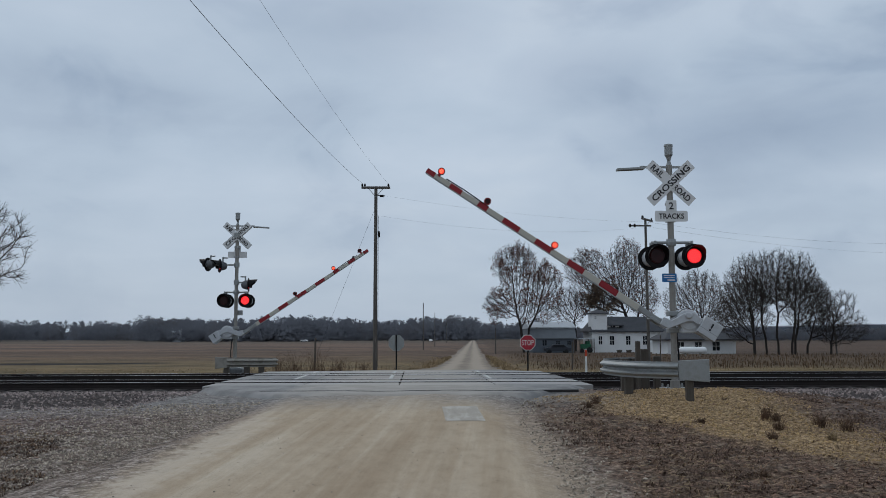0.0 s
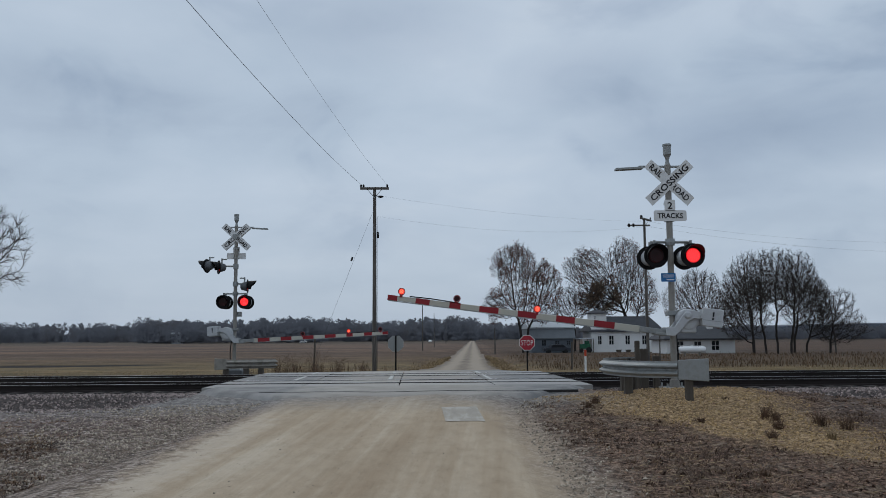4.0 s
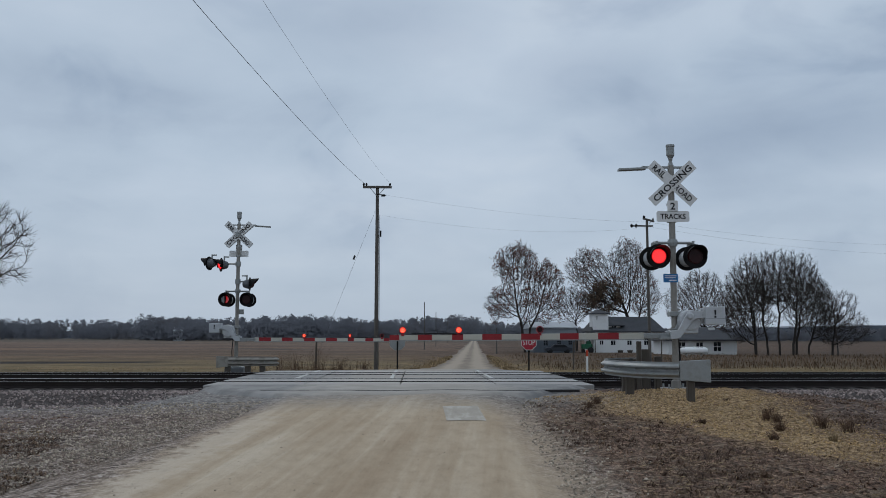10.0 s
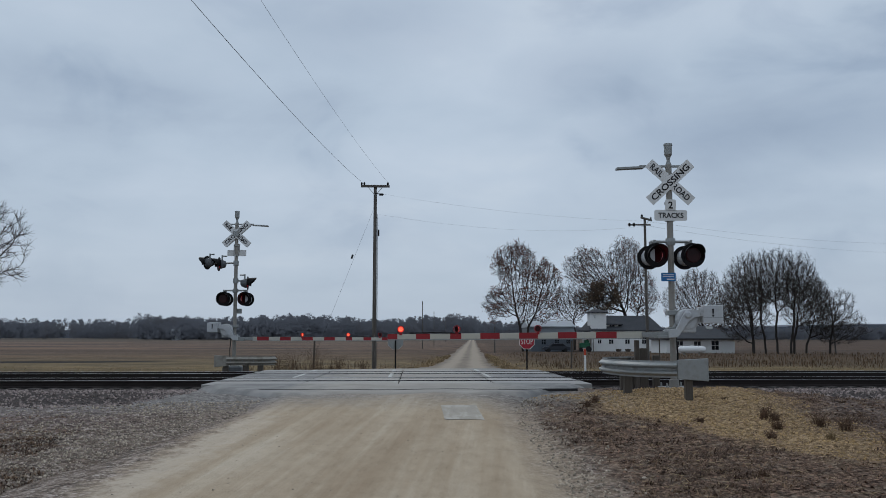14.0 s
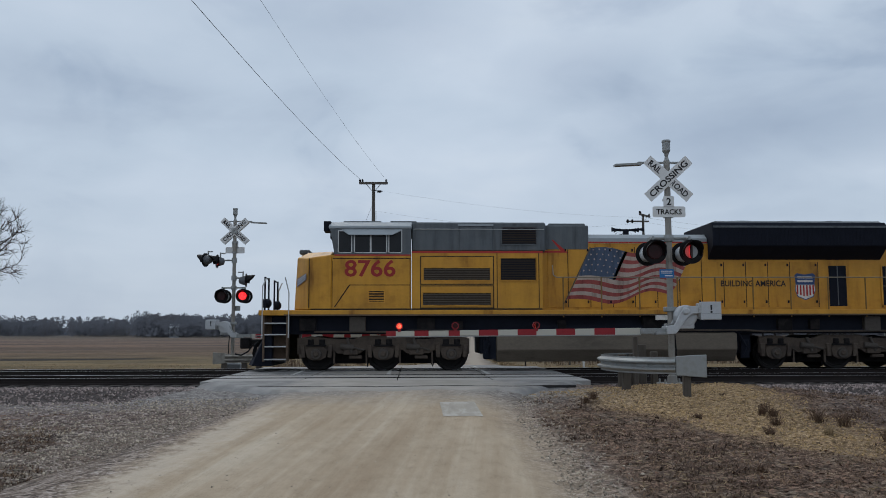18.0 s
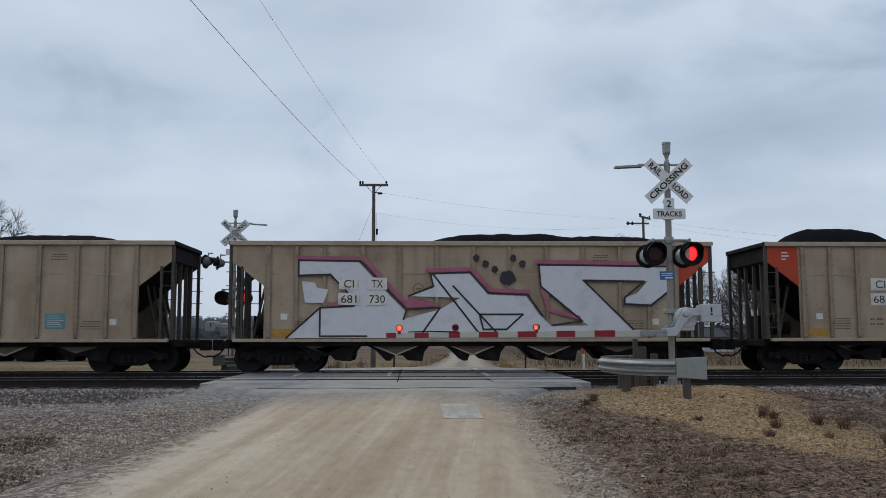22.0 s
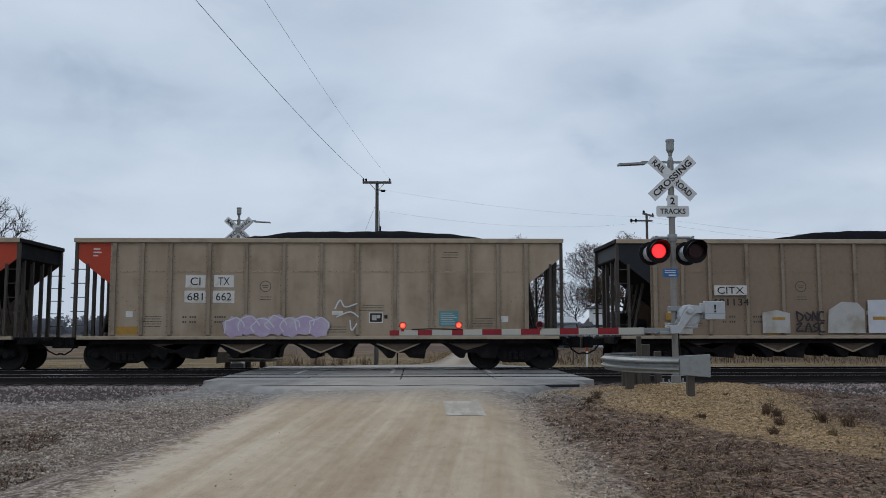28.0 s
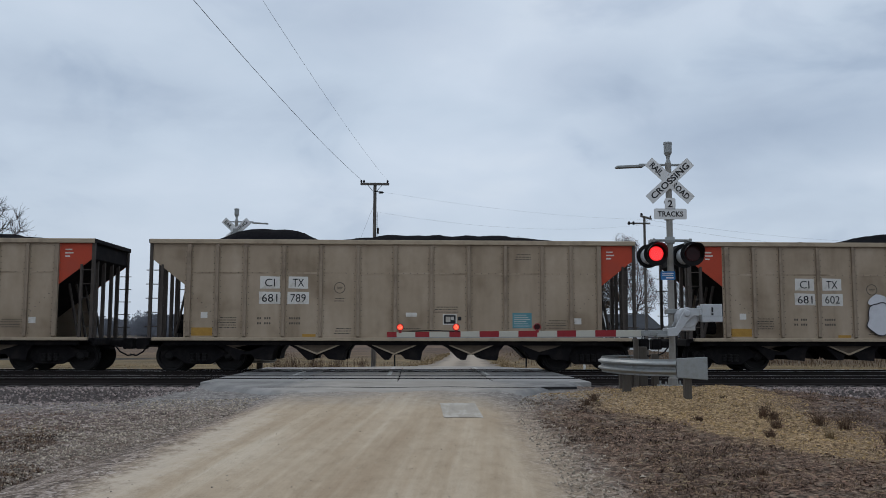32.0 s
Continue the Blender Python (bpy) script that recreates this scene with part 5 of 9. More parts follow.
def bogie_truck(parent, x, axles, r, locomotive=False):
    """A wheel truck with side frames, bolster, springs and turning wheelsets."""
    half = max(axles) + (0.55 if locomotive else 0.25)
    if not locomotive:
        frame = [(-1.15, 0.40), (-1.15, 0.60), (-0.75, 0.66), (-0.42, 0.84), (0.42, 0.84), (0.75, 0.66), (1.15, 0.60), (1.15, 0.40), (0.72, 0.44), (0.38, 0.22), (-0.38, 0.22), (-0.72, 0.44)]
        t = part("truck", Shape().box(-0.28, 0.28, -1.0, 1.0, 0.52, 0.78).box(-0.62, 0.62, -0.6, 0.6, 0.26, 0.62), TRUCK, parent, "black two-axle freight truck", at=pose(x, 0, 0), bevel=0.02)
        for y in (-1.0, 1.0):
            part("side_frame", Shape().plate(frame, y - 0.07, y + 0.07), TRUCK, t, bevel=0.025)
            for k in (-0.18, 0.0, 0.18):
                part("spring", Shape().turned([(0.07, 0.30), (0.085, 0.34), (0.07, 0.38), (0.085, 0.42), (0.07, 0.46), (0.085, 0.50), (0.07, 0.54)], (k, y * 1.07, 0), n=8), WHEEL, t)
            for a in axles:
                part("bearing", Shape().turned([(0.12, -0.09), (0.12, 0.07), (0.07, 0.11)] if y > 0 else [(0.07, -0.11), (0.12, -0.07), (0.12, 0.09)], (a, y, r), "y", 12), WHEEL, t)
    else:
        frame = [(-half, 0.50), (-half, 0.98), (-half + 0.4, 1.05), (-1.35, 0.96), (-0.9, 0.96), (-0.6, 1.06), (0.6, 1.06), (0.9, 0.96), (1.35, 0.96), (half - 0.4, 1.05), (half, 0.98), (half, 0.50), (half - 0.2, 0.50), (half - 0.3, 0.64), (1.5, 0.60), (1.4, 0.52), (0.7, 0.52), (0.6, 0.62), (-0.6, 0.62), (-0.7, 0.52), (-1.4, 0.52), (-1.5, 0.60), (-half + 0.3, 0.64), (-half + 0.2, 0.50)]
        t = part("truck", Shape().box(-half + 0.2, half - 0.2, -0.9, 0.9, 0.65, 1.0).box(-half + 0.5, half - 0.5, -0.62, 0.62, 0.2, 0.7), TRUCK, parent, "dusty grey three-axle locomotive truck", at=pose(x, 0, 0), bevel=0.02)
        for y in (-1.12, 1.12):
            part("side_frame", Shape().plate(frame, y - 0.07, y + 0.07), LOCOTRUCK, t, bevel=0.02)
            for a in axles:
                s = Shape().plate([(a - 0.34, 0.62), (a - 0.22, 0.74), (a + 0.22, 0.74), (a + 0.34, 0.62), (a + 0.28, 0.40), (a + 0.12, 0.32), (a - 0.12, 0.32), (a - 0.28, 0.40)], y * 1.06 - 0.05, y * 1.06 + 0.05)
                part("axle_box", s, LOCOTRUCK, t, bevel=0.015)
                out = 1 if y > 0 else -1
                part("bearing", Shape().turned([(0.15, -0.10), (0.165, -0.05), (0.165, 0.05), (0.15, 0.10)], (a, y * 1.08, r), "y", 16), TRUCKPALE, t, "round worn bearing housing")
                part("bearing_cap", Shape().turned([(0.06, -0.03), (0.085, -0.01), (0.085, 0.01), (0.06, 0.03)], (a, y * 1.08 + out * 0.11, r), "y", 12), LOCOTRUCK, t)
                for k in (-1, 1):
                    part("pedestal", Shape().plate([(a + k * 0.40 - 0.06, 0.40), (a + k * 0.40 + 0.06, 0.40), (a + k * 0.43 + 0.07, 0.80), (a + k * 0.43 - 0.07, 0.80)], y * 1.04 - 0.09, y * 1.04 + 0.09), LOCOTRUCK, t, bevel=0.015)
                part("spring_seat", Shape().box(a - 0.30, a + 0.30, y * 1.05 - 0.10, y * 1.05 + 0.10, 0.74, 0.79).turned([(0.09, 0.79), (0.10, 0.83), (0.09, 0.87), (0.10, 0.91), (0.09, 0.95)], (a - 0.17, y * 1.05, 0), n=10).turned([(0.09, 0.79), (0.10, 0.83), (0.09, 0.87), (0.10, 0.91), (0.09, 0.95)], (a + 0.17, y * 1.05, 0), n=10), TRUCK, t, "dark springs over the axle", bevel=0.008)
            for a in (-1.0, 1.0):
                part("brake_unit", Shape().box(a - 0.22, a + 0.22, y - 0.12, y + 0.12, 0.48, 0.66).box(a - 0.05, a + 0.35, y - 0.06, y + 0.06, 0.36, 0.46), LOCOTRUCK, t, bevel=0.02)
                part("damper", Shape().rod((a - 0.1, y * 1.1, 0.98), (a + 0.05, y * 1.1, 0.55), 0.05), TRUCKPALE, t)
                part("brake_cylinder", Shape().rod((a - 0.30, y * 1.09, 0.74), (a + 0.10, y * 1.09, 0.70), 0.09, n=12).rod((a + 0.10, y * 1.09, 0.70), (a + 0.42, y * 1.09, 0.62), 0.03, n=6), TRUCKPALE, t, "small brake cylinder with its rod")
                part("brake_hanger", Shape().box(a - 0.52, a - 0.47, y * 1.02 - 0.03, y * 1.02 + 0.03, 0.22, 0.70).box(a + 0.46, a + 0.51, y * 1.02 - 0.03, y * 1.02 + 0.03, 0.22, 0.70), LOCOTRUCK, t)
                part("sand_pipe", Shape().tube([(a + 0.60, y * 1.0, 0.95), (a + 0.58, y * 0.95, 0.45), (a + 0.50, y * 0.80, 0.12)], 0.022, 5), TRUCK, t)
    for a in axles:
        s = Shape().rod((0, -0.9, 0), (0, 0.9, 0), 0.08)
        for y in (-1, 1):
            inner = y * 0.69
            s.ring([(r, 0.0), (r + 0.028, -0.005), (r + 0.028, 0.03), (r, 0.04), (r * 0.97, 0.135), (r * 0.80, 0.135), (r * 0.76, 0.10), (r * 0.35, 0.08), (0.08, 0.14), (0.08, 0.0)] if y > 0 else
                   [(r, -0.0), (r + 0.028, 0.005), (r + 0.028, -0.03), (r, -0.04), (r * 0.97, -0.135), (r * 0.80, -0.135), (r * 0.76, -0.10), (r * 0.35, -0.08), (0.08, -0.14), (0.08, 0.0)], (0, inner, 0), "y", 28)
        w = part("wheelset", s, WHEEL, t, "dark steel wheels on an axle", at=pose(a, 0, r))
        SPINNERS.append((w, (a, 0, r), r, parent))
    return t


def coupler(parent, x, way):
    s = Shape().box(min(x, x + way * 0.55), max(x, x + way * 0.55), -0.10, 0.10, 0.72, 0.95).box(x + way * 0.55 - 0.16, x + way * 0.55 + 0.16, -0.17, 0.17, 0.66, 1.0)
    part("coupler", s, TRUCK, parent, "knuckle coupler", bevel=0.03)
    hose = [(x + way * 0.25, -0.45, 0.78), (x + way * 0.40, -0.42, 0.58), (x + way * 0.62, -0.36, 0.46), (x + way * 0.82, -0.32, 0.50)]
    part("air_hose", Shape().tube(hose, 0.025), BLACK, parent, "black brake hose")


RIBS = (-6.155, -5.315, -4.475, -3.325, -2.215, -1.095, 0.025, 1.115, 2.245, 3.355, 4.475, 5.355, 6.215)
TOP, DECK, HALF = 3.97, 1.02, 1.58


def coal_heap(seed, peaks):
    s = Shape()
    nx, ny = 66, 11
    for i in range(nx):
        x = -6.9 + 13.8 * i / (nx - 1)
        h = max([1.7 * p * math.exp(-((x - c) / w) ** 4) for c, w, p in peaks] + [0.15 + 0.05 * noise.noise((x * 0.7, seed, 0))])
        fade = min(1, (6.9 - abs(x)) / 0.9)
        for j in range(ny):
            v = -1 + 2 * j / (ny - 1)
            z = TOP - 0.30 + (h + 0.28) * fade * (1 - abs(v) ** 2.2) + 0.05 * noise.noise((x * 2 + seed * 9, v * 3, seed)) + 0.03 * noise.noise((x * 7, v * 9, seed))
            s.v.append((x, v * 1.50, z))
    s.f = [(i * ny + j, (i + 1) * ny + j, (i + 1) * ny + j + 1, i * ny + j + 1) for i in range(nx - 1) for j in range(ny - 1)]
    return smooth(s.mesh("coal_load", tidy=False))


SIDE_MESH = {}


def side_panels():
    """The flat side sheets between the ribs, each with a lap seam."""
    out = []
    edges = (-6.285,) + RIBS[1:-1] + (6.285,)
    for a, b in zip(edges, edges[1:]):
        out.append((a, b))
    return out


def rivets(y, face):
    s = Shape()
    for x in RIBS:
        for dx in (-0.10, 0.10):
            for k in range(16):
                z = DECK + 0.12 + k * 0.175
                s.box(x + dx - 0.010, x + dx + 0.010, y - 0.008, y + 0.008, z - 0.010, z + 0.010)
    for k in range(9):
        for e in (-1, 1):
            x, z = e * (6.15 - k * 0.13), 2.45 - k * 0.13
            s.box(x - 0.012, x + 0.012, y - 0.01, y + 0.01, z - 0.012, z + 0.012)
    for k in range(58):
        x = -6.2 + k * 0.2155
        s.box(x - 0.010, x + 0.010, y - 0.008, y + 0.008, 2.955, 2.975)
    return s


def hopper_prototype(end_mats, paint=None):
    paint = paint or CARSTEEL
    h = thing("coal_hopper", "grey-brown steel coal hopper car heaped with coal", "hopper car", None, "coal hoppers")
    for y in (-1, 1):
        side = part("side", Shape().box(-6.285, 6.285, min(y * HALF, y * (HALF - 0.02)), max(y * HALF, y * (HALF - 0.02)), DECK, TOP - 0.13), paint, h, "riveted steel side")
        part("lap_seam", Shape().box(-6.28, 6.28, min(y * HALF, y * (HALF + 0.008)), max(y * HALF, y * (HALF + 0.008)), 2.94, 2.99), paint, side)
        if y < 0:
            part("rivets", rivets(y * (HALF + 0.006), y), STENCIL, side, "rows of rivet heads")["kind"] = "stuff"
        for x in RIBS:
            w = 0.05 if abs(x) < 6 else 0.065
            s = Shape().run([(y * HALF, DECK), (y * HALF, TOP - 0.13), (y * (HALF + 0.075), TOP - 0.16), (y * (HALF + 0.075), DECK + 0.05)], x - w, x + w)
            part("rib", s, CARRIB, side, bevel=0.008)
        part("top_chord", Shape().box(-7.34, 7.34, min(y * (HALF - 0.06), y * (HALF + 0.09)), max(y * (HALF - 0.06), y * (HALF + 0.09)), TOP - 0.14, TOP), CARTOP, h, "pale top chord", bevel=0.015)
        part("side_sill", Shape().box(-7.2, 7.2, min(y * (HALF - 0.12), y * (HALF + 0.06)), max(y * (HALF - 0.12), y * (HALF + 0.06)), 0.93, 1.03), CARTOP, h, "pale side sill", bevel=0.012)
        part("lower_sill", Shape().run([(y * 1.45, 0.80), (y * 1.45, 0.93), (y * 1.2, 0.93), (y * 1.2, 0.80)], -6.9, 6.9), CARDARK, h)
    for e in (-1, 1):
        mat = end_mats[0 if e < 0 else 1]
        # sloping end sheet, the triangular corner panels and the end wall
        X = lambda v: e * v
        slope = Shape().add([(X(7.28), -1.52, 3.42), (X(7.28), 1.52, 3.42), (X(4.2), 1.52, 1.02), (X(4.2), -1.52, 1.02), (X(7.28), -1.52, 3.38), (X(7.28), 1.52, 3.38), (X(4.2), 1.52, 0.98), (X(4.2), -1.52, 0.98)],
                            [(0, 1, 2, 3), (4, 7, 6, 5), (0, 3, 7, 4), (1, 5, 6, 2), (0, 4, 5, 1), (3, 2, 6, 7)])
        part("slope_sheet", slope, CARDARK, h, "near-black sloping end sheet")
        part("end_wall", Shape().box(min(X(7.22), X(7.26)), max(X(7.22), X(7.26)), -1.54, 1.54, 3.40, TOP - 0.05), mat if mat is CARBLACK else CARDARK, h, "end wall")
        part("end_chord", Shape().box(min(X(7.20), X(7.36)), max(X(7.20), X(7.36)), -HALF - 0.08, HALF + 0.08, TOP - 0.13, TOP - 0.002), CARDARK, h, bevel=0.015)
        for y in (-1, 1):
            pts = [(X(6.285), 2.60), (X(6.285), TOP - 0.13), (X(7.30), TOP - 0.13), (X(7.30), 3.40)]
            part("corner_panel", Shape().plate(pts, y * (HALF - 0.01) - 0.01, y * (HALF - 0.01) + 0.01), mat, h, "faded orange corner panel" if mat is ORANGE else "")
            for x, r in ((7.29, 0.045), (6.95, 0.035)):
                part("corner_post", Shape().box(X(x) - r, X(x) + r, y * 1.56 - 0.05, y * 1.56 + 0.05, 1.0, TOP - 0.1 if x > 7.1 else 3.2), CARPOST, h, "steel corner post")
            for k in range(5):
                z = 1.35 + 0.42 * k
                if z < 3.2:
                    part("rung", Shape().rod((X(7.42), y * 1.60, z), (X(6.95), y * 1.60, z), 0.014, n=5), CARPOST, h)
        for y in (-0.95, -0.35, 0.35, 0.95):
            part("end_stiffener", Shape().box(X(7.18) - 0.05, X(7.18) + 0.05, y - 0.045, y + 0.045, 1.0, 3.55), CARPOST, h)
            part("slope_strut", Shape().rod((X(6.7), y, 1.0), (X(6.35), y, 2.66), 0.045, n=6), CARPOST, h)
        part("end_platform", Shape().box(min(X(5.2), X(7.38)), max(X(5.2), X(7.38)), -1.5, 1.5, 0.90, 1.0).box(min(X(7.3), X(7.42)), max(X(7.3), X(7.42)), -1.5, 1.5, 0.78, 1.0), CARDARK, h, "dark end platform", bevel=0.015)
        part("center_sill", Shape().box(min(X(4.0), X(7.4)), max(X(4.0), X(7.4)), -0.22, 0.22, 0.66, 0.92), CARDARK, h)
        coupler(h, X(7.4), e)
        bogie_truck(h, X(5.93), (-0.89, 0.89), 0.46)
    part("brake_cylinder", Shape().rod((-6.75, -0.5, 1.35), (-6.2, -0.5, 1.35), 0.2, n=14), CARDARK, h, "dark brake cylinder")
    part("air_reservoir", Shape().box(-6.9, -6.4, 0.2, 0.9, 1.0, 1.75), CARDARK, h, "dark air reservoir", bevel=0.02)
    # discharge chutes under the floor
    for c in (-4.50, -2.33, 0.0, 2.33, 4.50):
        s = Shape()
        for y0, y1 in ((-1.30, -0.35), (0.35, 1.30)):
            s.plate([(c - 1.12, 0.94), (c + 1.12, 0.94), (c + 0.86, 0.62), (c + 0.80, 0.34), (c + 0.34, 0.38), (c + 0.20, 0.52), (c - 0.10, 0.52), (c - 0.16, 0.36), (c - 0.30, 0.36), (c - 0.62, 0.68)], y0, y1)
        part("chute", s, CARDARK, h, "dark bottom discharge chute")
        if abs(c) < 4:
            part("bay_sheet", Shape().plate([(c - 0.92, 0.93), (c + 0.92, 0.93), (c, 0.56)], -1.34, -1.31), CARBAY, h, "dark brown sloping bay sheet")
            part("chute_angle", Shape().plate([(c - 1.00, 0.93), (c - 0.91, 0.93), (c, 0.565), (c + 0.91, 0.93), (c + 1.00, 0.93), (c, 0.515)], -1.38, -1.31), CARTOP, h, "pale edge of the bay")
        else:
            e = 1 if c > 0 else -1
            part("bay_sheet", Shape().plate([(c - 0.95, 0.93), (c + 0.95, 0.93), (c + e * 0.35, 0.72), (c - e * 0.10, 0.60)], -1.34, -1.31), CARBAY, h, "dark brown sloping bay sheet")
    part("air_pipe", Shape().rod((-5, -1.25, 0.86), (5, -1.25, 0.86), 0.03, n=6), CARDARK, h)
    # stencils, plates and data marks on both sides
    f = -HALF - 0.006
    marks = Shape()
    for x, z, w, rows in ((-5.0, 1.62, 0.55, 5), (-1.55, 1.30, 0.5, 3), (3.35 + 0.55, 1.28, 0.5, 0), (4.9, 1.55, 0.6, 4), (3.9, 3.55, 0.5, 3), (1.55, 1.95, 0.75, 3), (-1.65, 2.2, 0.35, 2), (0.5, 1.3, 0.6, 3)):
        for k in range(rows):
            a = x - w / 2 * (0.75 + 0.25 * ((k * 7) % 3) / 2)
            while a < x + w / 2:
                b = min(x + w / 2, a + random.choice((0.025, 0.05, 0.075, 0.10)))
                marks.box(a, b, f, f + 0.004, z - 0.075 * k - 0.012, z - 0.075 * k + 0.012)
                a = b + 0.022
    for x in (-3.9, -2.95):
        for k in range(2):
            for j in range(6 if x < -3 else 5):
                if x > -3 or j != 2:
                    marks.box(x - 0.20 + 0.07 * j, x - 0.155 + 0.07 * j, f, f + 0.004, 1.60 - 0.15 * k - 0.03, 1.60 - 0.15 * k + 0.03)
    tagged(part("stencil", marks, STENCIL, h, "small dark stencilled data"), kind="stuff")
    part("emblem", Shape().ring([(0.15, f), (0.17, f), (0.17, f + 0.004), (0.15, f + 0.004)], (-1.65, 0, 2.52), "y", 24).box(-1.74, -1.56, f, f + 0.004, 2.53, 2.55).box(-1.72, -1.58, f, f + 0.004, 2.48, 2.50), STENCIL, h, "round stencil mark")
    part("data_plate", Shape().box(3.57, 4.15, f, f + 0.004, 1.32, 1.78), TEAL, h, "teal data plate")
    s = Shape()
    for k in range(6):
        s.box(3.62, 4.10 - 0.06 * (k % 3), f - 0.003, f, 1.38 + 0.065 * k, 1.395 + 0.065 * k)
    part("plate_text", s, PLATE, h)
    part("consolidated_mark", Shape().box(1.46, 1.88, f, f + 0.004, 1.42, 1.74), PLATE, h, "black and white maintenance stencil")
    part("consolidated_field", Shape().box(1.49, 1.85, f - 0.003, f, 1.45, 1.71).box(1.92, 2.02, f - 0.003, f, 1.55, 1.66), LETTER, h)
    part("stencil_field", Shape().box(1.55, 1.69, f - 0.005, f - 0.002, 1.50, 1.66).box(1.70, 1.80, f - 0.005, f - 0.002, 1.56, 1.66), SPRAYGREY, h, "worn pale figures")
    for a, b, c, d in ((0.35, 0.68, 1.66, 1.78), (-5.78, -5.58, 1.60, 1.78), (5.45, 5.66, 1.44, 1.62)):
        part("white_tag", Shape().box(a, b, f, f + 0.004, c, d), PLATE, h)
    part("ochre_mark", Shape().box(-6.05, -5.42, f, f + 0.004, 1.08, 1.32).box(-2.75, -2.35, f, f + 0.004, 1.05, 1.13), OCHRE, h, "ochre paint patch")
    return h


def reporting(h, number, single=False):
    f = -HALF - (0.100 if number == "681730" else 0.008)
    if single:
        f = -HALF - 0.084
        part("plate", Shape().box(-4.35, -3.35, f, f + 0.006, 2.25, 2.55), PLATE, h, "white lettered plate")
        letters("CITX", 0.21, 0.004, 0.82, 0.0, LETTER, h, pose(-3.85, f - 0.004, 2.40))
        letters(number, 0.21, 0.004, 1.1, 0.0, LETTER, h, pose(-3.85, f - 0.004, 2.04))
        return
    for x0, z0, text in ((-4.035, 2.49, "CI"), (-3.185, 2.49, "TX"), (-4.06, 2.03, number[:3]), (-3.21, 2.03, number[3:])):
        wide = 0.59 if z0 > 2.2 else 0.64
        a, b = random.uniform(-0.012, 0.012), random.uniform(-0.012, 0.012)
        part("plate", Shape().plate([(x0, z0 + a), (x0 + wide, z0 + b), (x0 + wide - a, z0 + 0.36), (x0, z0 + 0.37 + b)], f, f + 0.006), PLATE, h, "white lettered plate")
        if text:
            letters(text, 0.235, 0.004, 0.30 if len(text) == 2 and text == "CI" else 0.34 if len(text) == 2 else 0.46, 0.0, LETTER, h, pose(x0 + wide / 2, f - 0.004, z0 + 0.18))
        else:
            part("letter_bar", Shape().box(x0 + 0.1, x0 + wide - 0.1, f - 0.004, f, z0 + 0.1, z0 + 0.27), LETTER, h)


def eased(line, n=5):
    """The same line drawn with a loose wrist: rounded through its points."""
    P = [Vector(p) for p in line]
    out = []
    for i in range(len(P) - 1):
        a, b, c, d = P[max(i - 1, 0)], P[i], P[i + 1], P[min(i + 2, len(P) - 1)]
        for k in range(n):
            t = k / n
            out.append(tuple(0.5 * (2 * b + (c - a) * t + (2 * a - 5 * b + 4 * c - d) * t * t + (3 * b - a - 3 * c + d) * t ** 3)))
    return out + [tuple(line[-1])]


def strokes(h, lines, width, material, label="", lift=0.0, loose=True):
    """Sprayed lines: flat ribbons on the car's side."""
    f = -HALF - 0.084 - lift
    s = Shape()
    for line in lines:
        line = eased(line) if loose and len(line) > 2 else line
        for i, ((x0, z0), (x1, z1)) in enumerate(zip(line, line[1:])):
            f = -HALF - 0.084 - lift - 0.0011 * (i % 5)
            d = Vector((x1 - x0, z1 - z0))
            n = Vector((-d.y, d.x)).normalized() * width / 2
            e = d.normalized() * width * 0.35
            s.plate([(x0 - e.x + n.x, z0 - e.y + n.y), (x1 + e.x + n.x, z1 + e.y + n.y), (x1 + e.x - n.x, z1 + e.y - n.y), (x0 - e.x - n.x, z0 - e.y - n.y)], f, f + 0.003)
    return part("scrawl", s, material, h, label)


def patches(h, polys, material, label="", lift=0.0):
    f = -HALF - 0.080 - lift
    for i, p in enumerate(polys):
        part("sprayed_patch", Shape().plate(p, f - 0.0008 * i, f + 0.003), material, h, label)


def blob(cx, cz, rx, rz, seed, n=14):
    return [(cx + rx * math.cos(2 * math.pi * k / n) * (1 + 0.16 * math.sin(k * 2.3 + seed)), cz + rz * math.sin(2 * math.pi * k / n) * (1 + 0.14 * math.cos(k * 3.1 + seed))) for k in range(n)]


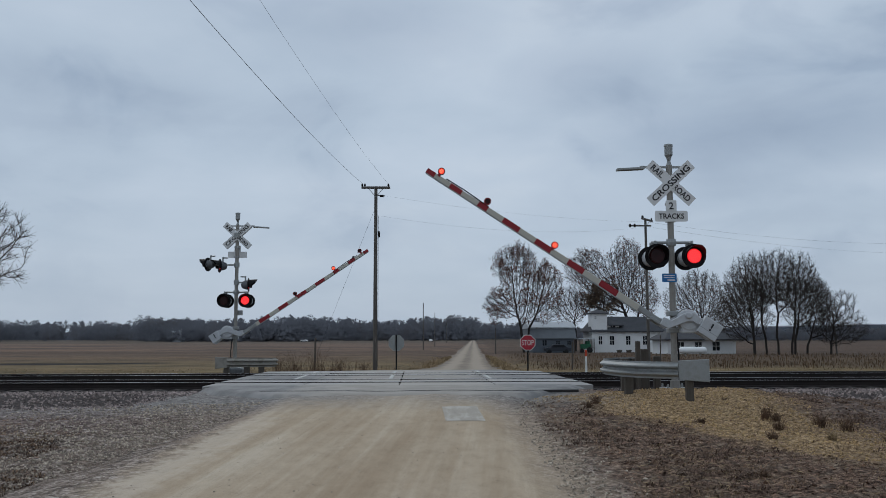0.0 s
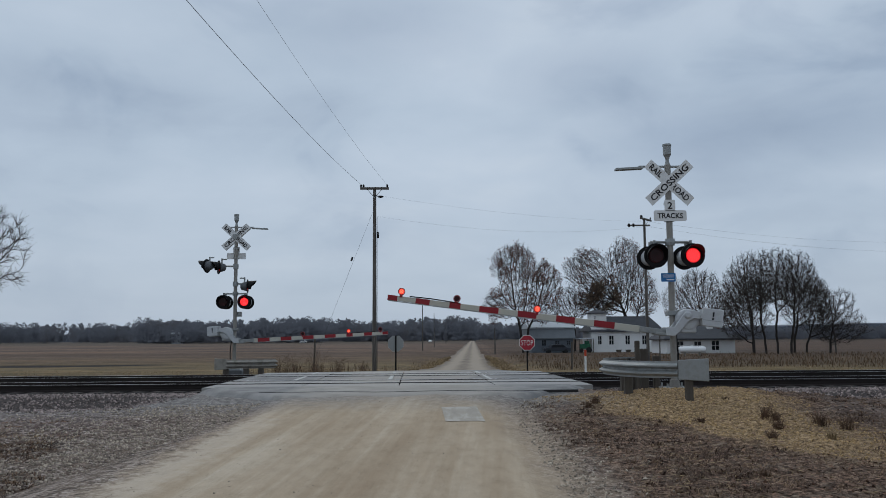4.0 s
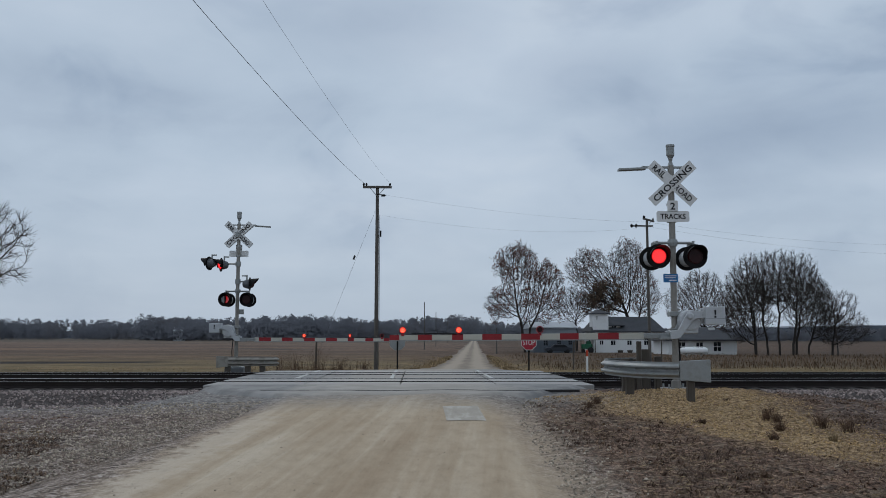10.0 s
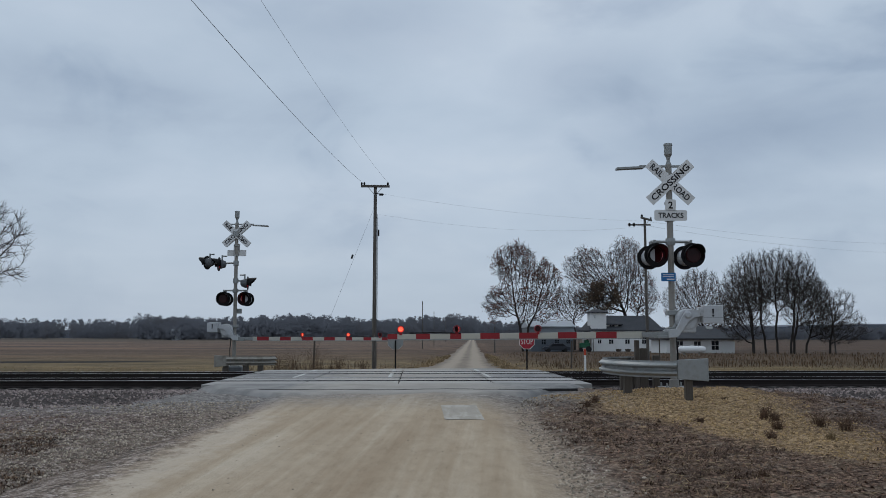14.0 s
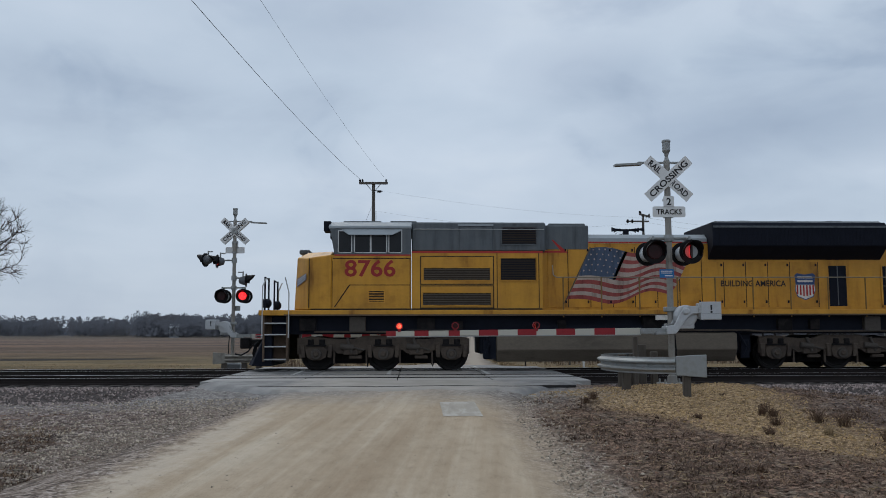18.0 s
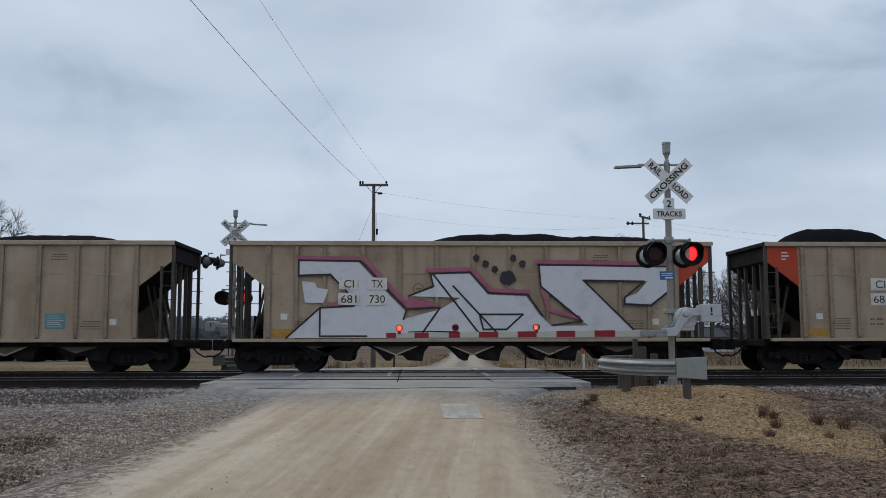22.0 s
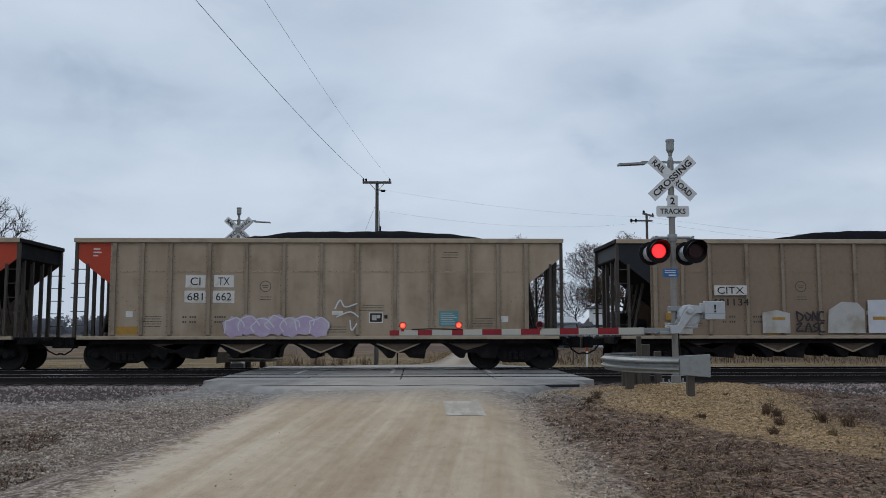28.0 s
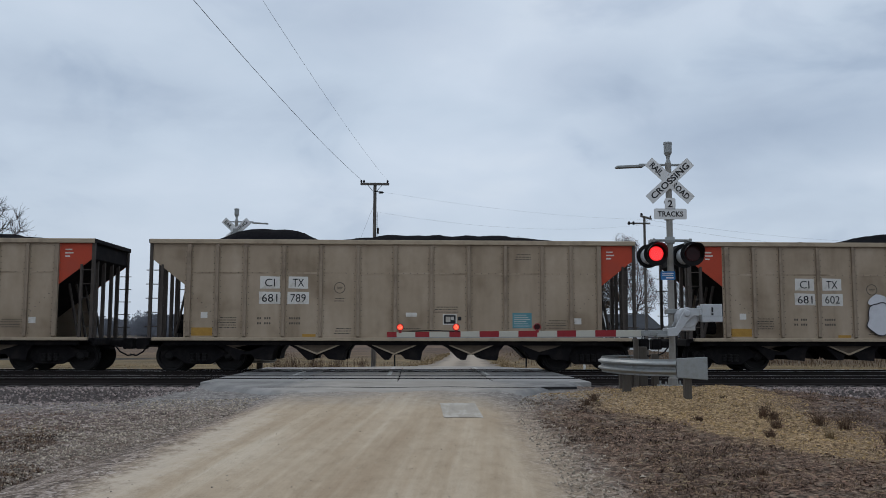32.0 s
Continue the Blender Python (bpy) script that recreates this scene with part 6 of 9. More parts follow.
PLAIN = CARSTEEL
CARS = [  # number, paint of the two corner panels, coal heaps (place, width, height)
    ("681657", (PLAIN, ORANGE), ((0.6, 3.6, 0.26), (4.2, 2.0, 0.20))), ("681732", (ORANGE, PLAIN), ((-0.8, 3.0, 0.22), (3.2, 2.2, 0.20))), ("681730", (PLAIN, ORANGE), ((1.2, 2.6, 0.24), (4.4, 1.8, 0.20))),
    ("681587", (ORANGE, PLAIN), ((-4.5, 1.7, 0.36), (2.2, 3.6, 0.20))), ("681578", (PLAIN, ORANGE), ((1.8, 3.6, 0.22),)), ("681726", (ORANGE, PLAIN), ((2.2, 3.8, 0.24),)), ("681774", (ORANGE, PLAIN), ((1.8, 3.6, 0.22),)),
    ("681778", (PLAIN, PLAIN), ((1.6, 3.6, 0.24),)), ("", (PLAIN, ORANGE), ((-1.0, 3.4, 0.24),)), ("681662", (ORANGE, PLAIN), ((1.2, 3.8, 0.24),)), ("681134", (CARBLACK, CARBLACK), ((1.8, 3.8, 0.26),)),
    ("681622", (ORANGE, PLAIN), ((1.6, 3.4, 0.24),)), ("681681", (PLAIN, ORANGE), ((1.8, 3.6, 0.24),)), ("681647", (PLAIN, ORANGE), ((1.8, 3.4, 0.22),)), ("681789", (PLAIN, ORANGE), ((-4.0, 1.5, 0.30), (1.6, 3.6, 0.20))), ("681602", (ORANGE, PLAIN), ((1.6, 3.6, 0.3),)), ("", (PLAIN, ORANGE), ((1.0, 3.6, 0.24),)),
]
HOPPERS = []
protos = {}
for k, (number, ends, heaps) in enumerate(CARS):
    key = (ends[0].name, ends[1].name)
    if key in protos:
        h = copy_thing(protos[key], Matrix.Identity(4))
        for truck in h.children:
            if truck.name.startswith("truck"):
                for w in truck.children:
                    if w.name.startswith("wheelset"):
                        SPINNERS.append((w, tuple(w.matrix_basis.translation), 0.46, h))
    else:
        h = hopper_prototype(ends, OLDPAINT if ends[0] is CARBLACK else None)
        protos[key] = h
    HOPPERS.append(h)
for k, ((number, ends, heaps), h) in enumerate(zip(CARS, HOPPERS)):
    part("coal_load", coal_heap(k, heaps), COAL, h, "heaped black coal")
    reporting(h, number, number == "681134")
    for e, mat in zip((-1, 1), ends):
        if mat is ORANGE:
            s = Shape()
            for j, w in enumerate((0.20, 0.24, 0.14)):
                x0 = -6.80 if e < 0 else 6.45
                s.box(x0, x0 + w, -HALF - 0.006, -HALF - 0.001, 3.62 - 0.10 * j, 3.66 - 0.10 * j)
            part("panel_text", s, PLATE, h)
    if number:
        tagged(h, "grey-brown steel coal hopper car with white plates, heaped with coal")

# sprayed pictures on single cars
g = tagged(HOPPERS[2], "coal hopper car with huge white and pink sprayed letters")
patches(g, [[(-5.55, 1.05), (-4.6, 1.95), (-3.6, 2.02), (-3.55, 2.1), (-4.35, 2.95), (-5.25, 2.95), (-5.25, 3.35), (-3.45, 3.32), (-2.5, 2.3), (-2.05, 1.85), (-2.05, 1.62), (-1.0, 1.9), (-0.4, 2.25), (-1.9, 2.30), (-1.2, 2.55), (-1.25, 2.95), (-0.1, 2.98), (0.45, 2.35), (1.6, 2.30), (2.0, 1.75), (2.35, 1.40), (3.6, 1.42), (4.0, 1.05)],
                 [(2.0, 3.22), (2.05, 2.6), (3.3, 1.55), (3.9, 1.1), (5.0, 1.1), (3.35, 2.75), (5.3, 2.75), (5.0, 2.4), (4.6, 2.25), (4.6, 2.10), (5.4, 2.05), (6.0, 2.5), (6.0, 3.18)]], SPRAY, "white sprayed letters")
strokes(g, [[(-5.6, 1.05), (-4.6, 1.95), (-3.6, 2.0), (-3.5, 2.1), (-4.3, 2.95), (-5.25, 2.92), (-5.25, 3.38), (-3.4, 3.36), (-2.45, 2.35), (-2.0, 1.9), (-2.1, 1.6)], [(-1.95, 2.30), (-1.2, 2.6), (-1.3, 2.98), (-0.1, 3.02), (0.45, 2.40), (1.65, 2.35), (2.1, 1.7)], [(-1.2, 2.95), (0.2, 1.15)], [(-0.6, 2.6), (0.75, 1.15)],
            [(2.0, 3.26), (2.05, 2.6), (3.3, 1.55), (2.4, 1.42)], [(2.0, 3.26), (6.02, 3.2), (6.02, 2.5), (5.4, 2.02), (4.6, 2.05), (4.6, 2.25), (5.2, 2.75), (3.35, 2.78), (5.05, 1.1)], [(-2.0, 1.9), (-1.0, 1.95), (-1.6, 1.1)], [(0.2, 1.75), (1.5, 1.75), (1.0, 1.3), (0.3, 1.3), (0.2, 1.7)], [(-4.6, 1.95), (-4.6, 1.1), (-3.2, 1.1)]], 0.055, SPRAYDARK, "dark outlines", 0.006, False)
strokes(g, [[(-5.3, 3.46), (-3.3, 3.43), (-2.3, 2.35), (-1.9, 2.0)], [(-1.4, 3.08), (-0.05, 3.12), (0.55, 2.48), (1.7, 2.43)], [(1.9, 3.35), (6.1, 3.28)], [(-4.3, 2.05), (-3.6, 2.15)], [(2.1, 2.5), (2.3, 1.9), (3.2, 1.65)]], 0.12, SPRAYPINK, "pink edges", -0.002, False)
patches(g, [blob(0.10 + 0.28 * k, 3.45 - 0.17 * ((k * 5) % 4), 0.10, 0.11, k) for k in range(6)] + [blob(1.05, 2.85, 0.24, 0.22, 3)], SPRAYDARK, "dark sprayed spots", 0.002)
patches(g, [[(-2.1, 1.95), (-1.0, 2.0), (-1.3, 2.15), (-1.95, 2.25)], blob(1.05, 2.72, 0.15, 0.08, 2)], SPRAYPINK, "", 0.004)
patches(g, [[(-5.05, 2.1), (-5.15, 2.75), (-4.75, 2.7), (-4.7, 2.55), (-4.35, 2.5), (-4.5, 2.1)]], SPRAY)

g = tagged(HOPPERS[3], "coal hopper car with thin white sprayed scrawl, orange corner panel")
strokes(g, [[(-2.75, 1.90), (-2.45, 2.02), (-2.35, 1.85), (-2.65, 1.66), (-2.2, 1.25), (-1.95, 1.12)], [(-2.7, 1.70), (-2.62, 1.30)], [(-2.0, 1.15), (-2.05, 1.95), (-1.45, 1.92), (-1.35, 1.1), (-1.95, 1.12)], [(-1.5, 1.9), (-1.1, 1.98), (-0.92, 1.6)], [(-0.85, 2.15), (-0.70, 1.6), (-0.78, 1.1)], [(-0.45, 2.15), (-0.72, 1.68), (0.05, 1.30)], [(-0.95, 1.3), (-0.6, 1.35)]], 0.055, SPRAY, "white scrawl")
g = HOPPERS[4]
strokes(g, [[(-2.30, 1.72), (-2.05, 2.02), (-1.95, 1.80), (-1.80, 2.05), (-1.70, 1.78), (-1.55, 2.02), (-1.45, 1.76), (-1.30, 1.98), (-1.18, 1.72), (-1.05, 1.96)], [(-2.25, 1.95), (-1.6, 2.0), (-0.95, 1.98)], [(-2.1, 1.85), (-1.75, 1.62), (-1.5, 1.90), (-1.35, 1.60)], [(-1.12, 1.95), (-1.15, 1.60)], [(-2.1, 2.12), (-2.0, 2.2), (-1.92, 2.1)]], 0.075, SPRAYDARK, "dark scrawl")
strokes(g, [[(-1.75, 1.36), (-1.6, 1.44), (-1.55, 1.34), (-1.75, 1.22), (-1.50, 1.22)], [(-1.42, 1.36), (-1.28, 1.44), (-1.22, 1.34), (-1.42, 1.22), (-1.10, 1.24), (-0.95, 1.50)]], 0.045, SPRAYDARK, "dark figures", 0.006)
strokes(g, [[(-7.1, 3.62), (-7.05, 3.78), (-6.95, 3.60), (-6.88, 3.76), (-6.80, 3.60)], [(-6.72, 3.62), (-6.68, 3.76), (-6.60, 3.64), (-6.52, 3.74), (-6.46, 3.60)], [(-6.95, 3.42), (-6.82, 3.50), (-6.75, 3.36), (-6.66, 3.50), (-6.60, 3.34)], [(-6.54, 3.46), (-6.42, 3.40), (-6.50, 3.32)], [(-6.62, 3.20), (-6.5, 3.12), (-6.40, 3.20)]], 0.04, SPRAY, "white scrawl")
g = tagged(HOPPERS[6], "coal hopper car with bulging grey sprayed letters, orange corner panel")
BUBBLES = ((-2.05, 1.60, 0.52, 0.56, 0), (-1.22, 1.66, 0.46, 0.50, 2), (-0.42, 1.58, 0.50, 0.52, 5), (0.42, 1.62, 0.52, 0.50, 7), (0.98, 1.70, 0.34, 0.46, 9))
patches(g, [blob(*b, 22) for b in BUBBLES], SPRAYGREY, "pale grey bubble letters")
strokes(g, [blob(*b, 16) + [blob(*b, 16)[0]] for b in BUBBLES], 0.035, SPRAYDARK, "dark letter outlines", 0.006)
strokes(g, [[(-2.2, 1.75), (-1.95, 1.85), (-1.85, 1.62), (-2.1, 1.5), (-2.2, 1.72)], [(-1.45, 1.3), (-1.2, 1.55), (-1.0, 1.35)], [(-0.65, 1.75), (-0.3, 1.8), (-0.25, 1.55), (-0.6, 1.5)], [(0.2, 1.4), (0.5, 1.6), (0.25, 1.8), (0.65, 1.9)], [(-2.35, 2.12), (-2.1, 2.22), (-1.9, 2.08), (-1.7, 2.2)]], 0.03, SPRAYDARK, "", 0.008)
strokes(g, [[(0.62, 2.06), (0.84, 2.06)], [(0.73, 2.06), (0.72, 1.84)], [(0.88, 1.84), (0.88, 2.05), (1.0, 2.05)], [(0.88, 1.95), (0.98, 1.95)], [(1.05, 1.84), (1.05, 2.05), (1.17, 1.84), (1.17, 2.05)]], 0.035, SPRAYDARK, "small dark tag", 0.010, False)
g = tagged(HOPPERS[7], "coal hopper car with small blue and teal sprayed letters")
patches(g, [blob(-1.9, 1.5, 0.28, 0.5, 1), blob(-1.4, 1.45, 0.28, 0.5, 3), blob(-0.95, 1.35, 0.25, 0.38, 5)], SPRAYBLUE, "blue letters")
strokes(g, [blob(-1.9, 1.5, 0.22, 0.42, 1), blob(-1.4, 1.45, 0.22, 0.42, 3), blob(-0.95, 1.35, 0.19, 0.30, 5), [(-1.95, 1.65), (-1.85, 1.5), (-1.95, 1.35)], [(-1.48, 1.6), (-1.32, 1.45), (-1.48, 1.3)]], 0.035, SPRAY, "white inner outlines", 0.006)
strokes(g, [blob(-1.9, 1.5, 0.28, 0.5, 1), blob(-1.4, 1.45, 0.28, 0.5, 3), blob(-0.95, 1.35, 0.25, 0.38, 5)], 0.03, SPRAYDARK, "dark letter outlines", 0.008)
patches(g, [blob(0.2 + 0.55 * k, 1.6, 0.38, 0.55, k) for k in range(4)], SPRAYTEAL, "teal letters")
g = tagged(HOPPERS[9], "coal hopper car with lilac and white sprayed letters, orange corner panel")
patches(g, [blob(-2.55 + 0.42 * k, 1.30 + 0.06 * (k % 2), 0.34, 0.30, k) for k in range(7)], SPRAYLILAC, "lilac sprayed letters")
strokes(g, [blob(-2.55 + 0.42 * k, 1.30 + 0.06 * (k % 2), 0.30, 0.26, k, 10)[:7] for k in range(7)], 0.035, SPRAY, "", 0.004)
strokes(g, [[(0.45, 1.85), (0.6, 2.1), (0.75, 1.9), (1.1, 2.0)], [(0.5, 1.6), (0.9, 1.75), (1.15, 1.6)], [(0.9, 1.5), (0.95, 1.2), (1.1, 1.4)]], 0.04, SPRAY, "white scrawl")
g = tagged(HOPPERS[10], "older coal hopper car with black ends and painted-over patches")
patches(g, [[(-2.9, 1.10), (-2.9, 1.72), (-2.45, 1.80), (-2.05, 1.70), (-2.05, 1.10)], [(-0.9, 1.10), (-0.85, 1.80), (-0.45, 2.05), (0.05, 2.02), (0.26, 1.80), (0.26, 1.10)], [(-5.9, 1.08), (-5.9, 1.42), (-5.05, 1.38), (-5.05, 1.08)], [(4.05, 1.66), (4.05, 1.95), (4.52, 1.95), (4.52, 1.66)]], SPRAYGREY, "painted-over pale patches", 0.002)
patches(g, [[(0.36, 1.10), (0.36, 2.10), (1.15, 2.12), (1.15, 1.98), (2.12, 1.98), (2.12, 1.58), (1.75, 1.55), (1.72, 1.30), (1.55, 1.10)]], SPRAY, "pale painted-over block", 0.003)
strokes(g, [[(-1.85, 1.75), (-1.80, 1.45), (-1.65, 1.60), (-1.85, 1.75)], [(-1.55, 1.72), (-1.42, 1.62), (-1.52, 1.48), (-1.60, 1.65)], [(-1.38, 1.48), (-1.34, 1.74), (-1.24, 1.50), (-1.20, 1.76)], [(-1.02, 1.74), (-1.14, 1.72), (-1.14, 1.50), (-1.0, 1.48)], [(-1.85, 1.36), (-1.70, 1.40), (-1.86, 1.18), (-1.66, 1.16)], [(-1.60, 1.14), (-1.50, 1.40), (-1.40, 1.14)], [(-1.22, 1.40), (-1.34, 1.32), (-1.20, 1.22), (-1.34, 1.14)], [(-1.02, 1.40), (-1.14, 1.38), (-1.14, 1.16), (-1.0, 1.14)], [(3.62, 1.68), (3.72, 1.86), (3.82, 1.68)], [(3.9, 1.7), (4.0, 1.88), (4.1, 1.7), (4.25, 1.86), (4.4, 1.72)]], 0.05, SPRAYDARK, "black scrawl", 0.006)
patches(g, [[(-2.6, 1.5), (-2.2, 1.5), (-2.2, 1.58), (-2.6, 1.58)], [(0.5, 1.5), (0.9, 1.5), (0.9, 1.6), (0.5, 1.6)], [(6.15, 1.5), (5.65, 1.5), (5.65, 1.68), (6.15, 1.68)], [(-5.85, 1.5), (-5.35, 1.5), (-5.35, 1.72), (-5.85, 1.72)]], OCHRE, "", 0.008)
g = tagged(HOPPERS[15], "coal hopper car with a rounded white sprayed shape")
patches(g, [blob(-1.45, 1.62, 0.42, 0.50, 2), blob(-1.50, 2.12, 0.30, 0.26, 5)], SPRAY, "white sprayed shape")
strokes(g, [blob(-1.45, 1.62, 0.42, 0.50, 2) + [blob(-1.45, 1.62, 0.42, 0.50, 2)[0]]], 0.03, SPRAYDARK, "", 0.004)
g = HOPPERS[13]
strokes(g, [[(-4.1, 1.3), (-3.8, 1.9), (-3.5, 1.3)], [(-2.9, 1.9), (-3.2, 1.7), (-2.9, 1.5), (-3.2, 1.3)], [(-2.2, 1.9), (-2.5, 1.6), (-2.2, 1.3), (-2.0, 1.6)], [(-0.6, 1.3), (-0.6, 1.9), (-0.2, 1.5), (0.2, 1.9), (0.2, 1.3)], [(0.7, 1.3), (0.7, 1.9), (1.1, 1.7), (0.75, 1.6), (1.1, 1.3)]], 0.055, SPRAYGREY, "faint pale letters", 0.0, False)


# ---- locomotives: x runs from the front coupler to the rear one ----
CAB, HOOD, BASE = 1.55, 0.98, 1.84


def louvre(parent, x0, x1, z0, z1, y, n, material, frame, label):
    """A framed opening with slats, on the side that faces -y."""
    g = part("grille", Shape().box(x0, x1, y, y + 0.03, z0, z1), material, parent, label)
    w = 0.03
    part("grille_gap", Shape().box(x0 - 0.012, x1 + 0.012, y - 0.004, y + 0.012, z0 - 0.012, z1 + 0.012), SEAM, g)
    part("grille_frame", Shape().box(x0 - w, x1 + w, y - 0.02, y + 0.01, z1, z1 + w).box(x0 - w, x1 + w, y - 0.02, y + 0.01, z0 - w, z0).box(x0 - w, x0, y - 0.02, y + 0.01, z0, z1).box(x1, x1 + w, y - 0.02, y + 0.01, z0, z1), frame, g)
    for k in range(n):
        z = z0 + (k + 0.5) * (z1 - z0) / n
        part("slat", Shape().box(x0, x1, y - 0.010, y, z - 0.3 * (z1 - z0) / n, z + 0.12 * (z1 - z0) / n), material, g)
    return g


def wave_flag(parent, y, torn):
    """A large flag picture of wavy stripes with a dark star field, on the hood doors."""
    def at(u, v):
        x = 9.95 + 0.80 * (1 - v) + u * (3.15 + 0.10 * v)
        z = 3.75 - v * 1.62 + 0.13 * math.sin(u * 9.5 + 0.6) * (0.35 + u) + 0.02 * math.sin(v * 7) - 0.10 * u * (1 - v) - 0.14 * math.sin(u * 3.1) * v + 0.28 * u * v
        return x, z
    f = part("flag_picture", Shape().plate([at(0, 0), at(0, 1), (at(0, 1)[0] - 0.13, at(0, 1)[1] - 0.2), (at(0, 0)[0] - 0.05, at(0, 0)[1] + 0.02)], y - 0.004, y - 0.002), STENCIL, parent, "faded wavy flag picture")
    n = 30
    for material, rows in ((FLAGRED, range(0, 13, 2)), (FLAGPALE, range(1, 13, 2))):
        s = Shape()
        for k in rows:
            lo, hi = k / 13, (k + 1) / 13
            for i in range(n):
                u0, u1 = i / n, (i + 1) / n
                if k < 7 and u1 <= 0.36:
                    continue
                s.add([(a, y - 0.006, b) for a, b in (at(u0, lo), at(u0, hi), at(u1, hi), at(u1, lo))], [(0, 1, 2, 3)])
        me = s.mesh("stripes", tidy=False)
        part("stripes", me, material, f)
    s = Shape()
    for i in range(11):
        for k in range(7):
            s.add([(a, y - 0.006, b) for a, b in (at(i * 0.0327, k / 13), at(i * 0.0327, (k + 1) / 13), at((i + 1) * 0.0327, (k + 1) / 13), at((i + 1) * 0.0327, k / 13))], [(0, 1, 2, 3)])
    part("star_field", s.mesh("star_field", tidy=False), FLAGBLUE, f)
    for i in range(6):
        for k in range(5):
            a, b = at(0.03 + i * 0.058, (0.6 + k * 1.3) / 13)
            part("star", Shape().turned([(0.028, y - 0.009), (0.012, y - 0.010)], (a, 0, b), "y", 5), FLAGPALE, f)
    if torn:
        for cx, cz, w, hgt, sd in ((11.0, 3.36, 0.20, 0.46, 1), (11.82, 3.42, 0.17, 0.44, 4)):
            s = Shape()
            pts = [(cx + w * math.cos(a) * random.uniform(0.35, 1.2), cz + hgt * math.sin(a) * random.uniform(0.55, 1.15)) for a in [2 * math.pi * j / 13 for j in range(13)]]
            b = len(s.v)
            s.v += [(x, y - 0.012 - random.uniform(0, 0.05), z) for x, z in pts] + [(cx, y - 0.03, cz)]
            s.f += [(b + j, b + (j + 1) % 13, b + 13) for j in range(13)]
            part("torn_film", s.mesh("torn_film", tidy=False), TORN, f, "peeling silvery film")


def locomotive(number, label, torn=False):
    L = thing("locomotive", label, "locomotive", None, "locomotives")
    # underframe and ends
    part("underframe", Shape().box(0.9, 21.8, -1.25, 1.25, 1.10, 1.66), LOCOBLACK, L, "black underframe", bevel=0.02)
    part("walkway", Shape().box(0.55, 22.15, -1.58, 1.58, 1.67, 1.83), YELLOW, L, "yellow edged walkway deck", bevel=0.015)
    part("walkway_edge", Shape().box(1.3, 21.4, -1.586, 1.586, 1.655, 1.70), RUSTSTEP, L)
    part("pilot", Shape().add([(0.35, -1.45, 0.16), (0.35, 1.45, 0.16), (0.75, 1.45, 1.1), (0.75, -1.45, 1.1), (0.95, -1.45, 0.16), (0.95, 1.45, 0.16), (0.95, 1.45, 1.1), (0.95, -1.45, 1.1), (0.05, -0.3, 0.16), (0.05, 0.3, 0.16)],
                              [(0, 8, 3), (8, 9, 2, 3), (9, 1, 2), (4, 7, 6, 5), (0, 3, 7, 4), (1, 5, 6, 2), (3, 2, 6, 7), (0, 4, 5, 1, 9, 8)]), LOCOBLACK, L, "black snow plough pilot", bevel=0.02)
    part("rear_pilot", Shape().box(21.75, 22.05, -1.4, 1.4, 0.25, 1.3), LOCOBLACK, L, bevel=0.03)
    for x0, way in ((0.68, 1), (21.35, 1)):
        for y in (-1, 1):
            st = part("steps", Shape().box(x0, x0 + 0.05, min(y * 1.15, y * 1.56), max(y * 1.15, y * 1.56), 0.30, 1.7).box(x0 + 0.70, x0 + 0.75, min(y * 1.15, y * 1.56), max(y * 1.15, y * 1.56), 0.30, 1.7).box(x0 + 0.05, x0 + 0.70, min(y * 1.12, y * 1.15), max(y * 1.12, y * 1.15), 0.30, 1.7), RUSTSTEP, L, "dusty brown side steps")
            for z in (0.34, 0.72, 1.08, 1.42):
                part("tread", Shape().box(x0 + 0.05, x0 + 0.70, min(y * 1.16, y * 1.57), max(y * 1.16, y * 1.57), z, z + 0.035), RIM, st, "steel step tread")
            for dx in (-0.02, 0.77):
                part("grab_rail", Shape().tube([(x0 + dx, y * 1.57, 1.0), (x0 + dx, y * 1.57, 2.55 if dx < 0 else 2.35), (x0 + dx + (0.12 if dx < 0 else -0.12), y * 1.55, 2.82)], 0.02, 6), RIM, L, "pale grab rail")
    coupler(L, 0.45, -1)
    coupler(L, 22.25, 1)
    for x, way in ((0.45, -1), (22.25, 1)):
        for y in (-0.95, -0.75, -0.55, 0.6, 0.8):
            part("air_hose", Shape().tube([(x - way * 0.1, y, 0.95), (x + way * 0.10, y, 0.80), (x + way * 0.16, y, 0.52), (x + way * 0.08, y, 0.36)], 0.024, 5), BLACK, L, "black air hose")
        part("uncoupling_rod", Shape().rod((x, -1.35, 1.05), (x, 1.35, 1.05), 0.018, n=6), RIM, L)
    # end railings
    for x in (0.68, 22.0):
        for y in (-1.25, -0.55, 0.55, 1.25):
            part("end_post", Shape().rod((x, y, 1.83), (x, y, 2.85), 0.03, n=6), LOCOBLACK, L)
        part("end_rail", Shape().rod((x, -1.25, 2.82), (x, -0.55, 2.82), 0.025, n=6).rod((x, 0.55, 2.82), (x, 1.25, 2.82), 0.025, n=6), LOCOBLACK, L)
    part("ditch_light", Shape().turned([(0.14, -0.02), (0.14, 0.16), (0.06, 0.22)], (0.62, -1.0, 2.05), "x", 12), LOCOBLACK, L)
    part("ditch_light", Shape().turned([(0.14, -0.02), (0.14, 0.16), (0.06, 0.22)], (0.62, 1.0, 2.05), "x", 12), LOCOBLACK, L)
